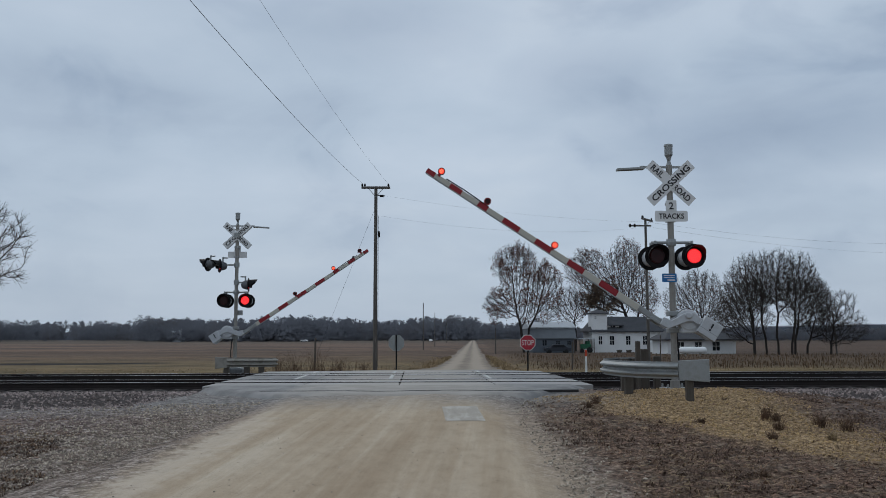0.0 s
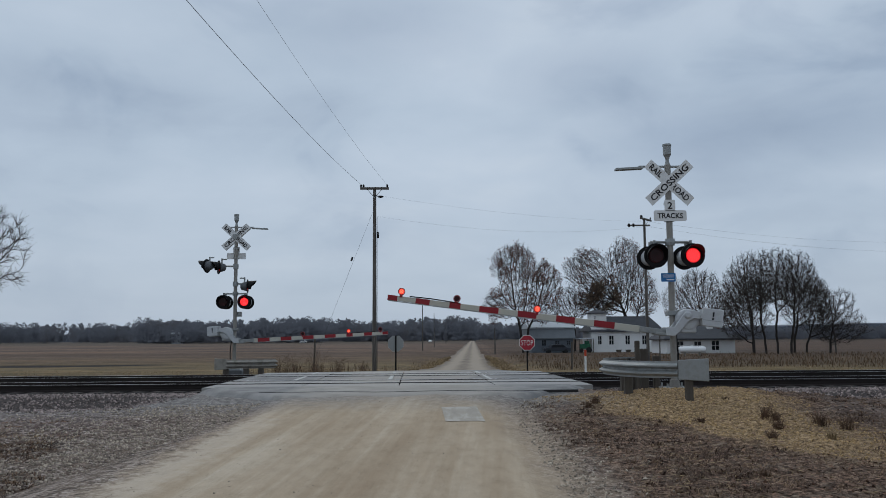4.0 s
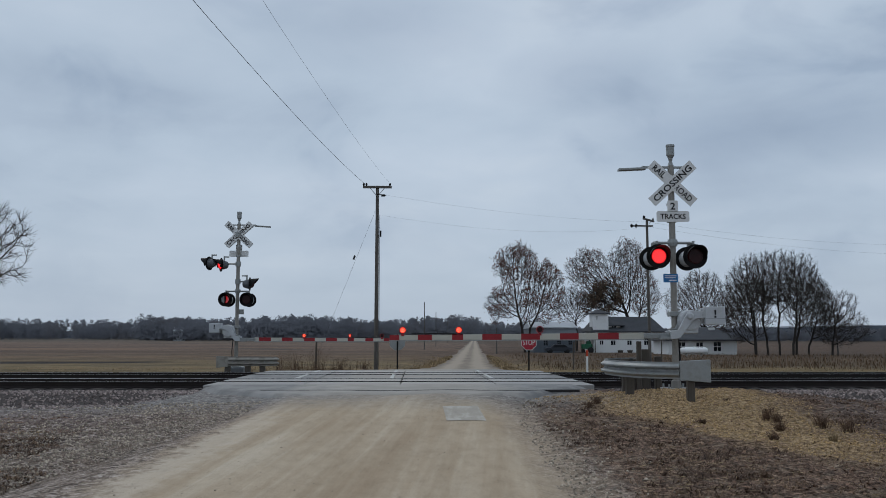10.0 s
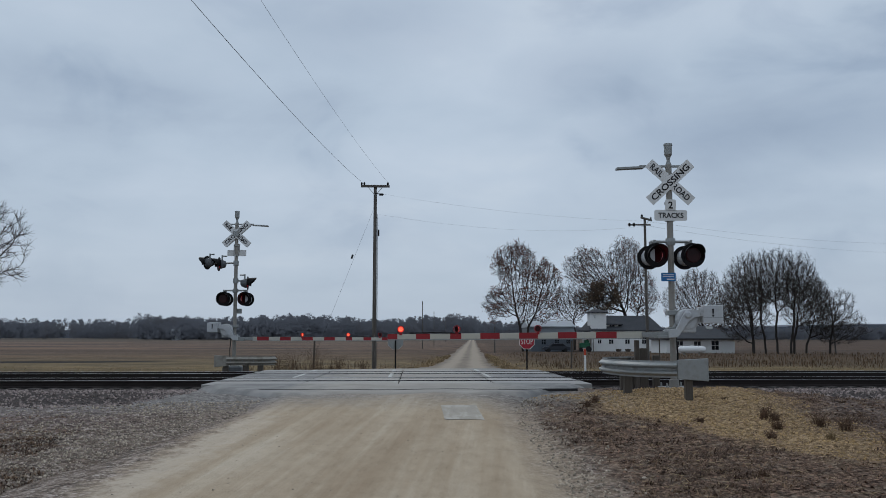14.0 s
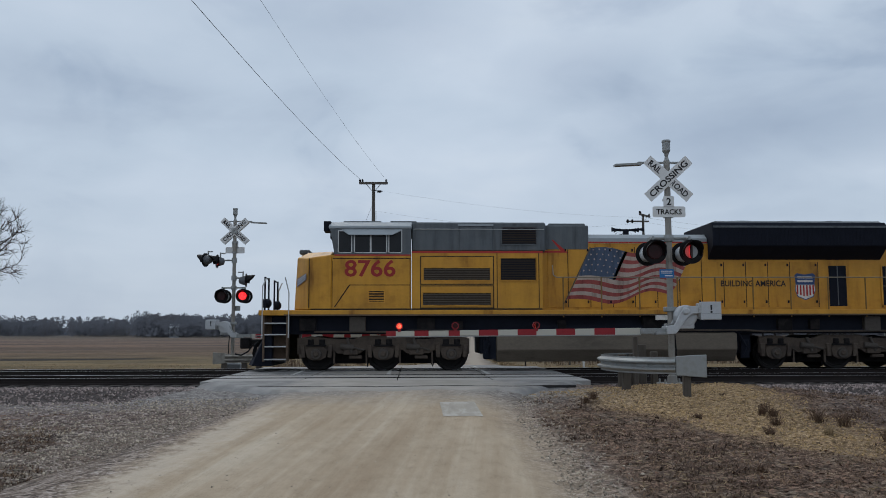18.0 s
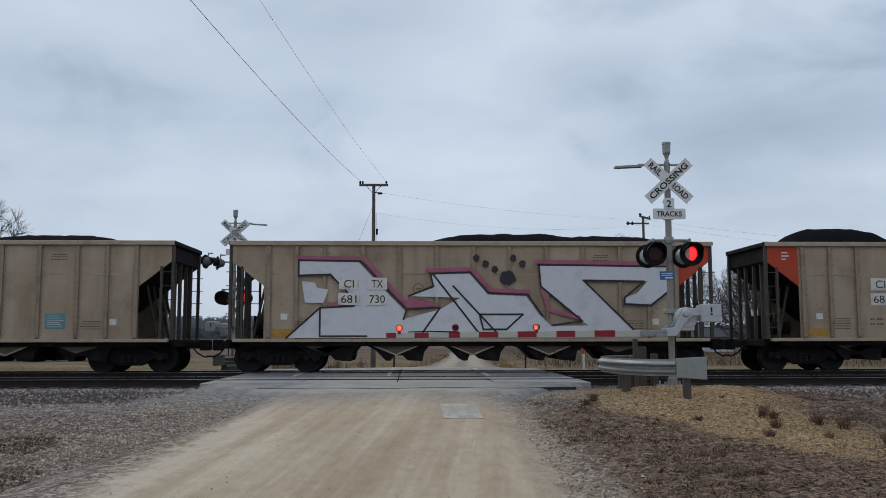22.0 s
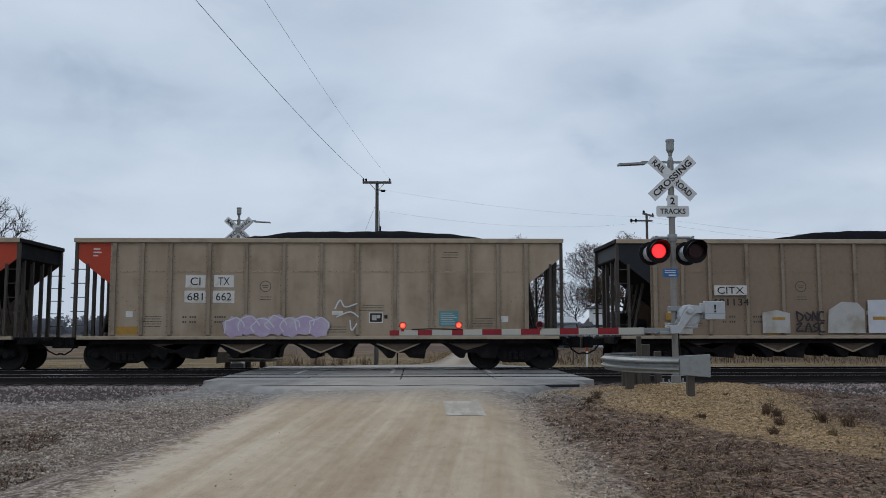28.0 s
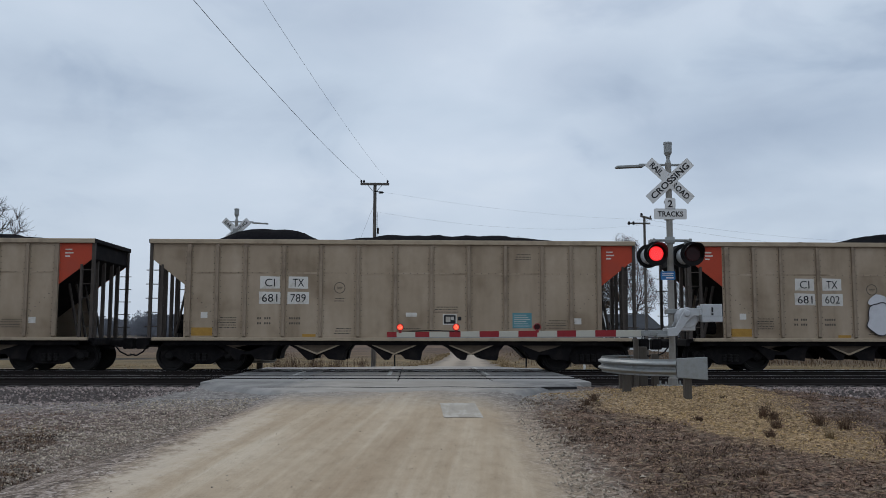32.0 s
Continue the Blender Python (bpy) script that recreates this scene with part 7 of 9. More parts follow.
    # nose and cab
    nose = part("nose", Shape().add([(1.52, -0.85, BASE), (1.52, 0.85, BASE), (1.60, 0.85, 3.46), (1.60, -0.85, 3.46), (2.0, -1.5, BASE), (2.0, 1.5, BASE), (2.02, 1.5, 3.40), (2.02, -1.5, 3.40), (2.72, -CAB, BASE), (2.72, CAB, BASE), (2.72, CAB, 3.50), (2.72, -CAB, 3.50), (1.95, -0.85, 3.62), (1.95, 0.85, 3.62), (2.72, -0.9, 3.66), (2.72, 0.9, 3.66)],
                                  [(0, 1, 2, 3), (0, 3, 7, 4), (1, 5, 6, 2), (4, 7, 11, 8), (5, 9, 10, 6), (3, 2, 13, 12), (3, 12, 7), (2, 6, 13), (12, 13, 15, 14), (7, 12, 14, 11), (6, 10, 15, 13), (8, 11, 14, 15, 10, 9), (0, 4, 8, 9, 5, 1)]), YELLOW, L, "yellow safety nose", bevel=0.03)
    part("nose_top", Shape().box(1.62, 1.95, -0.6, 0.6, 3.60, 3.74), LOCOGREY, nose, bevel=0.03)
    part("nose_emblem", Shape().add([(1.62, -1.0, 2.55), (1.95, -1.46, 2.75), (1.95, -1.46, 2.95), (1.62, -1.0, 2.80)], [(0, 1, 2, 3)]).mesh("nose_emblem", tidy=False), SHIELDBLUE, nose, "blue winged emblem shape")
    for k in range(3):
        u0, u1 = 0.12 + 0.30 * k, 0.26 + 0.30 * k
        part("emblem_bar", Shape().add([(1.62 + 0.33 * v - 0.006, -1.0 - 0.46 * v - 0.004, (2.55 + 0.20 * v) * (1 - u) + (2.80 + 0.15 * v) * u) for u, v in ((u0, 0.05), (u0, 0.95), (u1, 0.95), (u1, 0.05))], [(0, 1, 2, 3)]).mesh("emblem_bar", tidy=False), PLATE, nose)
    part("nose_seam", Shape().box(2.03, 2.05, -CAB + 0.015, -CAB + 0.065, 1.9, 3.4), LOCOBLACK, nose)
    cab = part("cab", Shape().box(2.72, 5.12, -CAB, CAB, BASE, 3.50), YELLOW, L, "yellow cab", bevel=0.015)
    upper = Shape().add([(2.80, -CAB, 3.50), (2.80, CAB, 3.50), (2.66, CAB, 4.30), (2.66, -CAB, 4.30), (5.12, -CAB, 3.50), (5.12, CAB, 3.50), (5.12, CAB, 4.30), (5.12, -CAB, 4.30)], [(0, 1, 2, 3), (4, 7, 6, 5), (0, 3, 7, 4), (1, 5, 6, 2), (3, 2, 6, 7), (0, 4, 5, 1)])
    part("cab_upper", upper, LOCOGREY, cab, "dark grey upper cab")
    part("cab_stripe", Shape().box(2.8, 5.12, -CAB - 0.004, -CAB + 0.01, 3.47, 3.51), LOCORED, cab)
    part("cab_roof", Shape().run([(-CAB - 0.02, 4.30), (-CAB - 0.02, 4.38), (-1.1, 4.55), (1.1, 4.55), (CAB + 0.02, 4.38), (CAB + 0.02, 4.30)], 2.62, 5.14), LOCOPALE, L, "pale grey cab roof", bevel=0.02)
    part("number_board", Shape().box(2.45, 2.66, -1.35, -0.75, 4.25, 4.55).box(2.45, 2.66, 0.75, 1.35, 4.25, 4.55), LOCOBLACK, L, "black number boards")
    part("roof_unit", Shape().box(3.0, 4.2, -0.8, 0.8, 4.54, 4.63).box(4.45, 5.3, -0.6, 0.6, 4.54, 4.66), LOCOGREY, L, "grey roof boxes", bevel=0.03)
    part("awning", Shape().add([(3.02, -CAB, 4.28), (4.85, -CAB, 4.28), (4.55, -CAB - 0.20, 4.10), (3.25, -CAB - 0.20, 4.10), (3.02, -CAB, 4.25), (4.85, -CAB, 4.25), (4.55, -CAB - 0.20, 4.08), (3.25, -CAB - 0.20, 4.08)], [(0, 1, 2, 3), (4, 7, 6, 5), (0, 3, 7, 4), (1, 5, 6, 2), (2, 6, 7, 3), (0, 4, 5, 1)]), LOCOPALE, L, "sun shade over the side window")
    for x0, x1 in ((2.93, 3.30), (3.42, 4.36), (4.46, 4.82)):
        w = part("cab_window", Shape().box(x0, x1, -CAB - 0.006, -CAB + 0.01, 3.58, 4.22 if x0 != 3.42 else 4.10), CABGLASS, cab, "dark cab side window")
        z1 = 4.22 if x0 != 3.42 else 4.10
        part("window_rim", Shape().box(x0 - 0.03, x1 + 0.03, -CAB - 0.014, -CAB + 0.002, 3.55, 3.58).box(x0 - 0.03, x1 + 0.03, -CAB - 0.014, -CAB + 0.002, z1, z1 + 0.03).box(x0 - 0.03, x0, -CAB - 0.014, -CAB + 0.002, 3.55, z1).box(x1, x1 + 0.03, -CAB - 0.014, -CAB + 0.002, 3.55, z1), RIM, w)
        if x0 == 3.42:
            part("window_bar", Shape().box(3.87, 3.92, -CAB - 0.016, -CAB, 3.58, 4.10), RIM, w)
    part("road_number", lettering(number, 0.52, 0.006, 1.54, 0.02), NUMRED, L, "large red road number", at=pose(3.88, -CAB - 0.004, 3.09))
    part("panel_seam", Shape().box(2.75, 5.1, -CAB - 0.004, -CAB + 0.004, 3.38, 3.405).box(5.08, 5.10, -CAB - 0.004, -CAB, 1.9, 3.4).box(3.25, 5.1, -CAB - 0.004, -CAB, 2.575, 2.595).box(2.74, 2.75, -CAB - 0.004, -CAB, 1.9, 3.3), LOCOBLACK, L)
    part("panel_seam", Shape().plate([(2.80, 1.92), (2.83, 1.92), (3.28, 2.575), (3.25, 2.595)], -CAB - 0.004, -CAB), LOCOBLACK, L)
    louvre(L, 3.85, 4.30, 2.08, 2.40, -CAB - 0.004, 4, YELLOW, YELLOW, "yellow louvre")
    # wide equipment section behind the cab
    part("equipment_body", Shape().box(5.14, 9.15, -1.48, 1.48, BASE, 3.62), YELLOW, L, "yellow equipment cabinet section", bevel=0.01)
    part("equipment_upper", Shape().box(5.14, 9.25, -1.40, 1.40, 3.62, 4.52), LOCOGREY, L, "grey upper equipment section", bevel=0.04)
    part("equipment_stripe", Shape().box(5.14, 9.15, -1.484, -1.47, 3.56, 3.625), LOCORED, L)
    louvre(L, 5.50, 7.52, 2.74, 3.10, -1.486, 5, GRILLE, YELLOW, "long dark air intake")
    louvre(L, 5.48, 7.54, 1.98, 2.34, -1.486, 5, GRILLE, YELLOW, "long dark air intake")
    for x0, x1, z0, z1 in ((5.42, 7.62, 2.62, 3.45), (5.42, 7.62, 1.90, 2.55)):
        part("door_panel", Shape().box(x0, x1, -1.4835, -1.47, z0, z1), YELLOW, L, bevel=0.006)
        part("door_gap", Shape().box(x0 - 0.025, x1 + 0.025, -1.482, -1.47, z0 - 0.025, z1 + 0.025), SEAM, L)
    part("upper_door", Shape().box(6.58, 7.62, -1.43, -1.38, 3.64, 4.40), LOCOGREY, L, bevel=0.02)
    part("upper_door_edge", Shape().box(6.56, 7.64, -1.45, -1.38, 4.40, 4.46), LOCOPALE, L)
    louvre(L, 7.90, 8.95, 3.85, 4.36, -1.41, 7, LOCOBLACK, LOCOGREY, "dark upper intake")
    louvre(L, 7.85, 8.92, 2.74, 3.40, -1.49, 9, LOCOBLACK, YELLOW, "dark grille")
    for x in (7.74, 9.02):
        part("door_gap", Shape().box(x - 0.012, x + 0.012, -1.484, -1.47, 1.88, 3.58), SEAM, L)
    # dark strip set in as the shade where cab and cabinet meet the deck
    part("deck_shadow_gap", Shape().box(2.1, 9.1, -1.552, -1.47, 1.84, 1.875), SEAM, L)
    part("grab_line", Shape().rod((5.2, -1.43, 4.30), (9.2, -1.43, 4.30), 0.012, n=5), RIM, L)
    if torn:
        part("small_door", Shape().box(8.2, 8.75, -1.51, -1.47, 2.12, 2.52), YELLOW, L, bevel=0.01)
    # long hood
    part("hood", Shape().box(9.15, 21.62, -HOOD, HOOD, BASE, 3.92), YELLOW, L, "yellow long hood", bevel=0.01)
    part("hood_roof", Shape().run([(-HOOD, 3.92), (-HOOD, 4.08), (-0.75, 4.22), (0.75, 4.22), (HOOD, 4.08), (HOOD, 3.92)], 10.6, 14.4), LOCOPALE, L, "grey hood roof")
    part("hood_stripe", Shape().box(9.7, 14.4, -HOOD - 0.004, -HOOD + 0.01, 3.93, 3.97), LOCORED, L)
    part("exhaust_housing", Shape().box(9.15, 10.66, -HOOD - 0.02, HOOD + 0.02, 3.70, 4.48).box(9.45, 10.62, -0.7, 0.7, 4.48, 4.58), LOCOGREY, L, "grey exhaust housing", bevel=0.03)
    part("stripe_arrow", Shape().plate([(9.16, 3.62), (10.0, 3.62), (9.55, 4.02), (9.50, 4.02), (9.78, 3.68), (9.16, 3.68)], -HOOD - 0.026, -HOOD - 0.021), LOCORED, L)
    part("stack_cap", Shape().turned([(0.06, 4.58), (0.08, 4.62), (0.05, 4.66)], (10.1, 0, 0), n=10), LOCOBLACK, L)
    horn = part("horn", Shape().box(12.0, 12.16, -0.08, 0.08, 4.2, 4.42).box(11.75, 12.4, -0.05, 0.05, 4.42, 4.48), LOCOBLACK, L, "black five-trumpet air horn")
    for x, e, y in ((12.25, 0.38, -0.12), (11.9, -0.30, -0.12), (12.2, 0.30, 0.0), (11.95, -0.22, 0.12), (12.2, 0.24, 0.14)):
        part("trumpet", Shape().rod((x, y, 4.46), (x + e * 0.7, y, 4.46), 0.025, 0.035, 10).rod((x + e * 0.7, y, 4.46), (x + e, y, 4.46), 0.035, 0.08, 10), LOCOBLACK, horn)
    # radiator section with its flared sides
    part("radiator", Shape().run([(-HOOD, 3.40), (-1.50, 3.80), (-1.50, 4.36), (-1.38, 4.54), (1.38, 4.54), (1.50, 4.36), (1.50, 3.80), (HOOD, 3.40)], 14.42, 19.92), LOCOBLACK, L, "black flared radiator section", bevel=0.02)
    part("radiator_edge", Shape().box(14.45, 19.95, -1.52, -1.46, 4.36, 4.42), LOCOGREY, L)
    part("radiator_cap", Shape().run([(-1.36, 4.54), (-1.2, 4.60), (1.2, 4.60), (1.36, 4.54)], 14.6, 19.8), LOCOGREY, L)
    slat = Shape().box(-0.02, 0.02, -1.512, -1.49, 3.84, 4.32).mesh("radiator_slat")
    for k in range(44):
        part("radiator_slat", slat, LOCOBLACK, L, at=pose(14.64 + k * 0.12, 0, 0))
    for x in (15.7, 17.2, 18.7):
        part("fan_cover", Shape().turned([(0.70, 4.58), (0.70, 4.64), (0.55, 4.70), (0.2, 4.71)], (x, 0, 0), n=24), LOCOGREY, L, "round radiator fan cover")
    part("rear_hood", Shape().box(19.92, 21.62, -HOOD - 0.03, HOOD + 0.03, 3.92, 4.46), LOCOGREY, L, "dark grey rear hood top", bevel=0.04)
    s = Shape()
    for k in range(8):
        s.box(20.0, 21.4, -HOOD - 0.045, -HOOD - 0.02, 4.0 + k * 0.055, 4.03 + k * 0.055)
    part("rear_louvre", s, LOCOGREY, L)
    part("rear_stripe", Shape().box(19.92, 21.62, -HOOD - 0.005, -HOOD + 0.01, 3.86, 3.92), LOCORED, L)
    part("rear_grab", Shape().rod((21.70, -0.8, 2.2), (21.70, -0.8, 4.2), 0.015, n=5).rod((21.66, -0.8, 4.2), (21.72, -0.8, 4.2), 0.015, n=5), RIM, L)
    for k in range(7):
        part("rear_rung", Shape().rod((21.68, -0.8, 2.4 + 0.28 * k), (21.68, -0.4, 2.4 + 0.28 * k), 0.014, n=5), RIM, L)
    # hood doors, hinges and latches
    doors = (9.35, 10.0, 10.7, 11.4, 12.1, 12.8, 13.5, 14.2, 14.9, 15.6, 16.3, 17.0, 17.9)
    for a, b in zip(doors, doors[1:]):
        top = 3.80 if b < 14.3 else 3.34
        part("hood_door", Shape().box(a + 0.012, b - 0.012, -HOOD - 0.014, -HOOD, 1.92, top), YELLOW, L, bevel=0.006)
        part("door_gap", Shape().box(b - 0.012, b + 0.012, -HOOD - 0.006, -HOOD, 1.92, top), SEAM, L)
        for z in (2.09, top - 0.10):
            part("latch", Shape().box(b - 0.10, b - 0.05, -HOOD - 0.03, -HOOD - 0.012, z - 0.04, z + 0.04), LOCOBLACK, L)
    wave_flag(L, -HOOD - 0.016, torn)
    part("slogan", lettering("BUILDING AMERICA", 0.19, 0.004, 2.06, 0.02), LETTER, L, "dark slogan lettering", at=pose(15.83, -HOOD - 0.018, 2.66))
    cx, y = 17.47, -HOOD - 0.018
    shield = [(cx - 0.33, 2.92), (cx - 0.25, 2.98), (cx, 2.94), (cx + 0.25, 2.98), (cx + 0.33, 2.92), (cx + 0.30, 2.66), (cx + 0.33, 2.45), (cx + 0.25, 2.24), (cx, 2.14), (cx - 0.25, 2.24), (cx - 0.33, 2.45), (cx - 0.30, 2.66)]
    sh = part("shield", Shape().plate(shield, y, y + 0.004), SHIELDBLUE, L, "blue, white and red shield shape")
    part("shield_field", Shape().plate([(cx - 0.29, 2.62), (cx + 0.29, 2.62), (cx + 0.31, 2.45), (cx + 0.23, 2.26), (cx, 2.17), (cx - 0.23, 2.26), (cx - 0.31, 2.45)], y - 0.004, y), PLATE, sh)
    for k in range(6):
        x = cx - 0.25 + 0.10 * k
        s = Shape().box(x - 0.024, x + 0.024, y - 0.007, y - 0.003, 2.25 + 0.05 * abs(k - 2.5) * 0.6, 2.61)
        part("shield_stripe", s, LOCORED, sh)
    for z in (2.73, 2.85):
        part("shield_bar", Shape().box(cx - 0.24, cx + 0.24, y - 0.005, y, z - 0.03, z + 0.03), PLATE, sh)
    part("dark_door", Shape().box(18.24, 18.80, -HOOD - 0.012, -HOOD + 0.02, 1.95, 3.22), LOCOBLACK, L, "dark screened doorway", bevel=0.01)
    part("door_bar", Shape().box(18.5, 18.53, -HOOD - 0.02, -HOOD - 0.01, 1.98, 3.2), LOCOGREY, L)
    gr = part("rear_grille", Shape().box(19.95, 21.20, -HOOD - 0.005, -HOOD + 0.02, 1.98, 3.20), LOCOBLACK, L, "dark barred grille opening")
    part("grille_rim", Shape().box(19.90, 21.25, -HOOD - 0.03, -HOOD, 3.20, 3.26).box(19.90, 21.25, -HOOD - 0.03, -HOOD, 1.93, 1.98).box(19.90, 19.95, -HOOD - 0.03, -HOOD, 1.93, 3.2).box(21.20, 21.25, -HOOD - 0.03, -HOOD, 1.93, 3.2), YELLOW, gr)
    s = Shape()
    for k in range(9):
        s.box(20.05 + k * 0.135, 20.08 + k * 0.135, -HOOD - 0.02, -HOOD - 0.005, 1.98, 3.20)
    s.box(19.95, 21.2, -HOOD - 0.022, -HOOD - 0.005, 2.56, 2.60).box(20.10, 20.9, -HOOD - 0.015, -HOOD - 0.006, 2.72, 3.1)
    part("grille_grid", s, GRILLE, gr)
    # handrail along the walkway, both sides
    for y in (-1.53, 1.53):
        part("handrail", Shape().tube([(9.45, y * 0.92, 3.2), (9.45, y, 2.90), (9.55, y, 2.82), (21.45, y, 2.82), (21.55, y, 2.70)], 0.017, 6), HANDRAIL, L, "grimy handrail")
        for k in range(11):
            x = 9.75 + 1.17 * k
            part("stanchion", Shape().rod((x, y, 1.60), (x, y, 2.82), 0.022, n=6), STANCHION, L, "handrail post")
    # fuel tank, trucks and gear
    part("fuel_tank", Shape().run([(-1.42, 0.62), (-1.42, 1.10), (-1.2, 1.16), (1.2, 1.16), (1.42, 1.10), (1.42, 0.62), (1.15, 0.26), (-1.15, 0.26)], 7.72, 15.1), TANK, L, "brown-grey fuel tank", bevel=0.02)
    part("tank_gear", Shape().box(9.0, 12.2, -1.38, -1.2, 1.2, 1.36).rod((12.8, -1.38, 1.30), (13.3, -1.38, 1.30), 0.1, n=10).box(7.5, 7.7, -1.3, 1.3, 0.35, 1.1), LOCOBLACK, L)
    for x in (3.25, 19.1):
        part("sand_box", Shape().box(x, x + 0.5, -1.42, -1.2, 1.16, 1.64), TRUCKPALE, L, "grey sand box", bevel=0.02)
    # pipes, brackets and boxes between trucks and tank, and along the dark sill
    for x0, x1 in ((7.22, 7.66), (15.16, 15.62)):
        part("bracket_box", Shape().box(x0, x1, -1.15, 1.15, 0.50, 1.16).box(x0 + 0.1, x1 - 0.1, -1.30, -1.15, 0.34, 0.92), LOCOBLACK, L, "dark piping bracket beside the tank", bevel=0.03)
    for x, w, z0, z1 in ((1.75, 0.5, 1.20, 1.60), (5.3, 0.55, 1.25, 1.62), (6.4, 0.3, 1.20, 1.50), (9.6, 0.25, 1.22, 1.52), (12.2, 0.7, 1.25, 1.60), (16.4, 0.45, 1.20, 1.58), (17.4, 0.3, 1.22, 1.55), (20.5, 0.5, 1.20, 1.60)):
        part("equipment_box", Shape().box(x, x + w, -1.40, -1.2, z0, z1), TRUCK, L, "small dark box under the walkway", bevel=0.02)
    part("air_pipe", Shape().tube([(2.2, -1.36, 1.18), (6.9, -1.36, 1.16), (7.4, -1.36, 1.20), (15.4, -1.36, 1.20), (16.0, -1.36, 1.16), (20.9, -1.36, 1.18)], 0.03, 6), LOCOTRUCK, L, "dusty air pipe along the sill")
    part("cab_sign", Shape().box(12.55, 12.95, -1.59, -1.56, 1.52, 1.66), PLATE, L, "small white plate")
    part("piping", Shape().tube([(2, -1.3, 1.18), (7.4, -1.3, 1.18)], 0.03).tube([(15.3, -1.3, 1.2), (20.5, -1.3, 1.2)], 0.03).tube([(7.35, -1.3, 1.15), (7.5, -1.35, 0.8), (7.4, -1.3, 0.5)], 0.03).tube([(15.2, -1.3, 1.1), (15.4, -1.36, 0.7), (15.3, -1.3, 0.45)], 0.03), LOCOBLACK, L)
    bogie_truck(L, 4.28, (-2.03, 0.0, 2.07), 0.51, True)
    bogie_truck(L, 18.44, (-2.07, 0.0, 2.03), 0.51, True)
    return L


LOCOS = [locomotive("8766", "yellow and grey diesel locomotive leading the coal train"), locomotive("8670", "yellow and grey diesel locomotive with peeling film on its flag picture", True)]
TRAIN = [(LOCOS[0], 0.0), (LOCOS[1], 22.72)] + [(h, 45.44 + 8.15 + 16.30 * k) for k, h in enumerate(HOPPERS)]


# ---- poles and wires ----
def pole(x, y, ground_z, top, arm, label, arm_turn=0, guy=None, lean=0.0, extra_arm=0.0):
    p = thing("utility_pole", label, "utility pole", pose(x, y, 0, 0, lean, 0), "utility poles")
    part("shaft", Shape().turned([(0.115, ground_z - 0.4), (0.105, ground_z + 2), (0.080, top)], n=12), WOODPOLE, p, "weathered wooden shaft")
    m = Matrix.Rotation(radians(arm_turn), 4, "Z")
    if arm:
        part("crossarm", Shape().box(-arm / 2, arm / 2, -0.17, -0.07, top - 0.14, top - 0.02, m), WOODPOLE, p, "timber crossarm", bevel=0.01)
        for s in (-0.47, -0.38, 0.44):
            part("insulator", Shape().turned([(0.03, top - 0.02), (0.055, top + 0.03), (0.05, top + 0.08), (0.02, top + 0.13)], m @ Vector((s * arm, -0.12, 0)), n=10), BLACK, p, "dark insulator")
        part("brace", Shape().rod(m @ Vector((-arm * 0.28, -0.12, top - 0.08)), (0, -0.1, top - 0.55), 0.015).rod(m @ Vector((arm * 0.28, -0.12, top - 0.08)), (0, -0.1, top - 0.55), 0.015), GALV, p)
    if extra_arm:
        part("bracket", Shape().rod((0, -0.1, top - 0.45), (extra_arm, -0.1, top - 0.50), 0.025).rod((extra_arm - 0.25, -0.1, top - 0.5), (extra_arm - 0.05, -0.1, top - 0.5), 0.06, n=8), BLACK, p, "side bracket with insulator")
        part("ground_lead", Shape().tube([(0.14, -0.05, ground_z + 0.2), (0.13, -0.05, top - 1.5)], 0.012, 5), WIRE, p)
        part("cutout", Shape().box(0.12, 0.22, -0.12, -0.02, top - 2.6, top - 2.3), BLACK, p)
    return p


def wire(a, b, sag, r=0.012, n=24, label="thin dark overhead wire"):
    a, b = Vector(a), Vector(b)
    pts = []
    for k in range(n + 1):
        t = k / n
        q = a.lerp(b, t)
        q.z -= sag * 4 * t * (1 - t)
        pts.append(q)
    s = Shape()
    way = (Vector(b) - Vector(a)).normalized()
    side, over = way.cross(Vector((0, 0, 1))).normalized(), Vector((0, 0, 1))
    for p in pts:
        s.v += [tuple(Vector(p) + (side * math.cos(2 * math.pi * k / 5) + over * math.sin(2 * math.pi * k / 5)) * r) for k in range(5)]
    s.f = [(5 * i + k, 5 * i + (k + 1) % 5, 5 * i + 5 + (k + 1) % 5, 5 * i + 5 + k) for i in range(len(pts) - 1) for k in range(5)]
    ob = part("overhead_wire", s, WIRE)
    return tagged(ob, label, "wire", "overhead wires")


MAIN = (-2.02, 44.0)
pole(*MAIN, -0.5, 8.78, 1.45, "tall weathered wooden utility pole beside the farm road", 0, extra_arm=0.45)
for dx, to, sag in ((-0.65, (-7.45, -24.0), 1.21), (0.64, (-5.95, -24.0), 1.15)):
    wire((MAIN[0] + dx, MAIN[1] - 0.12, 8.88), (to[0], to[1], 9.3), sag, 0.007 if dx < 0 else 0.0035)
POLE2 = (15.15, 57.0)
second = pole(*POLE2, -0.8, 8.95, 1.7, "wooden utility pole behind the farmyard trees", 52)
part("crossarm", Shape().box(-1.15, 0.35, -0.16, -0.08, 8.42, 8.52), WOODPOLE, second, "lower timber crossarm", bevel=0.01)
for x in (-1.05, -0.75):
    part("insulator", Shape().turned([(0.05, 8.36), (0.07, 8.40), (0.07, 8.56), (0.03, 8.60)], (x, -0.12, 0), n=10), BLACK, second, "dark insulator")
wire((MAIN[0] + 0.42, MAIN[1] - 0.1, 8.30), (POLE2[0], POLE2[1], 8.75), 0.28, 0.0025)
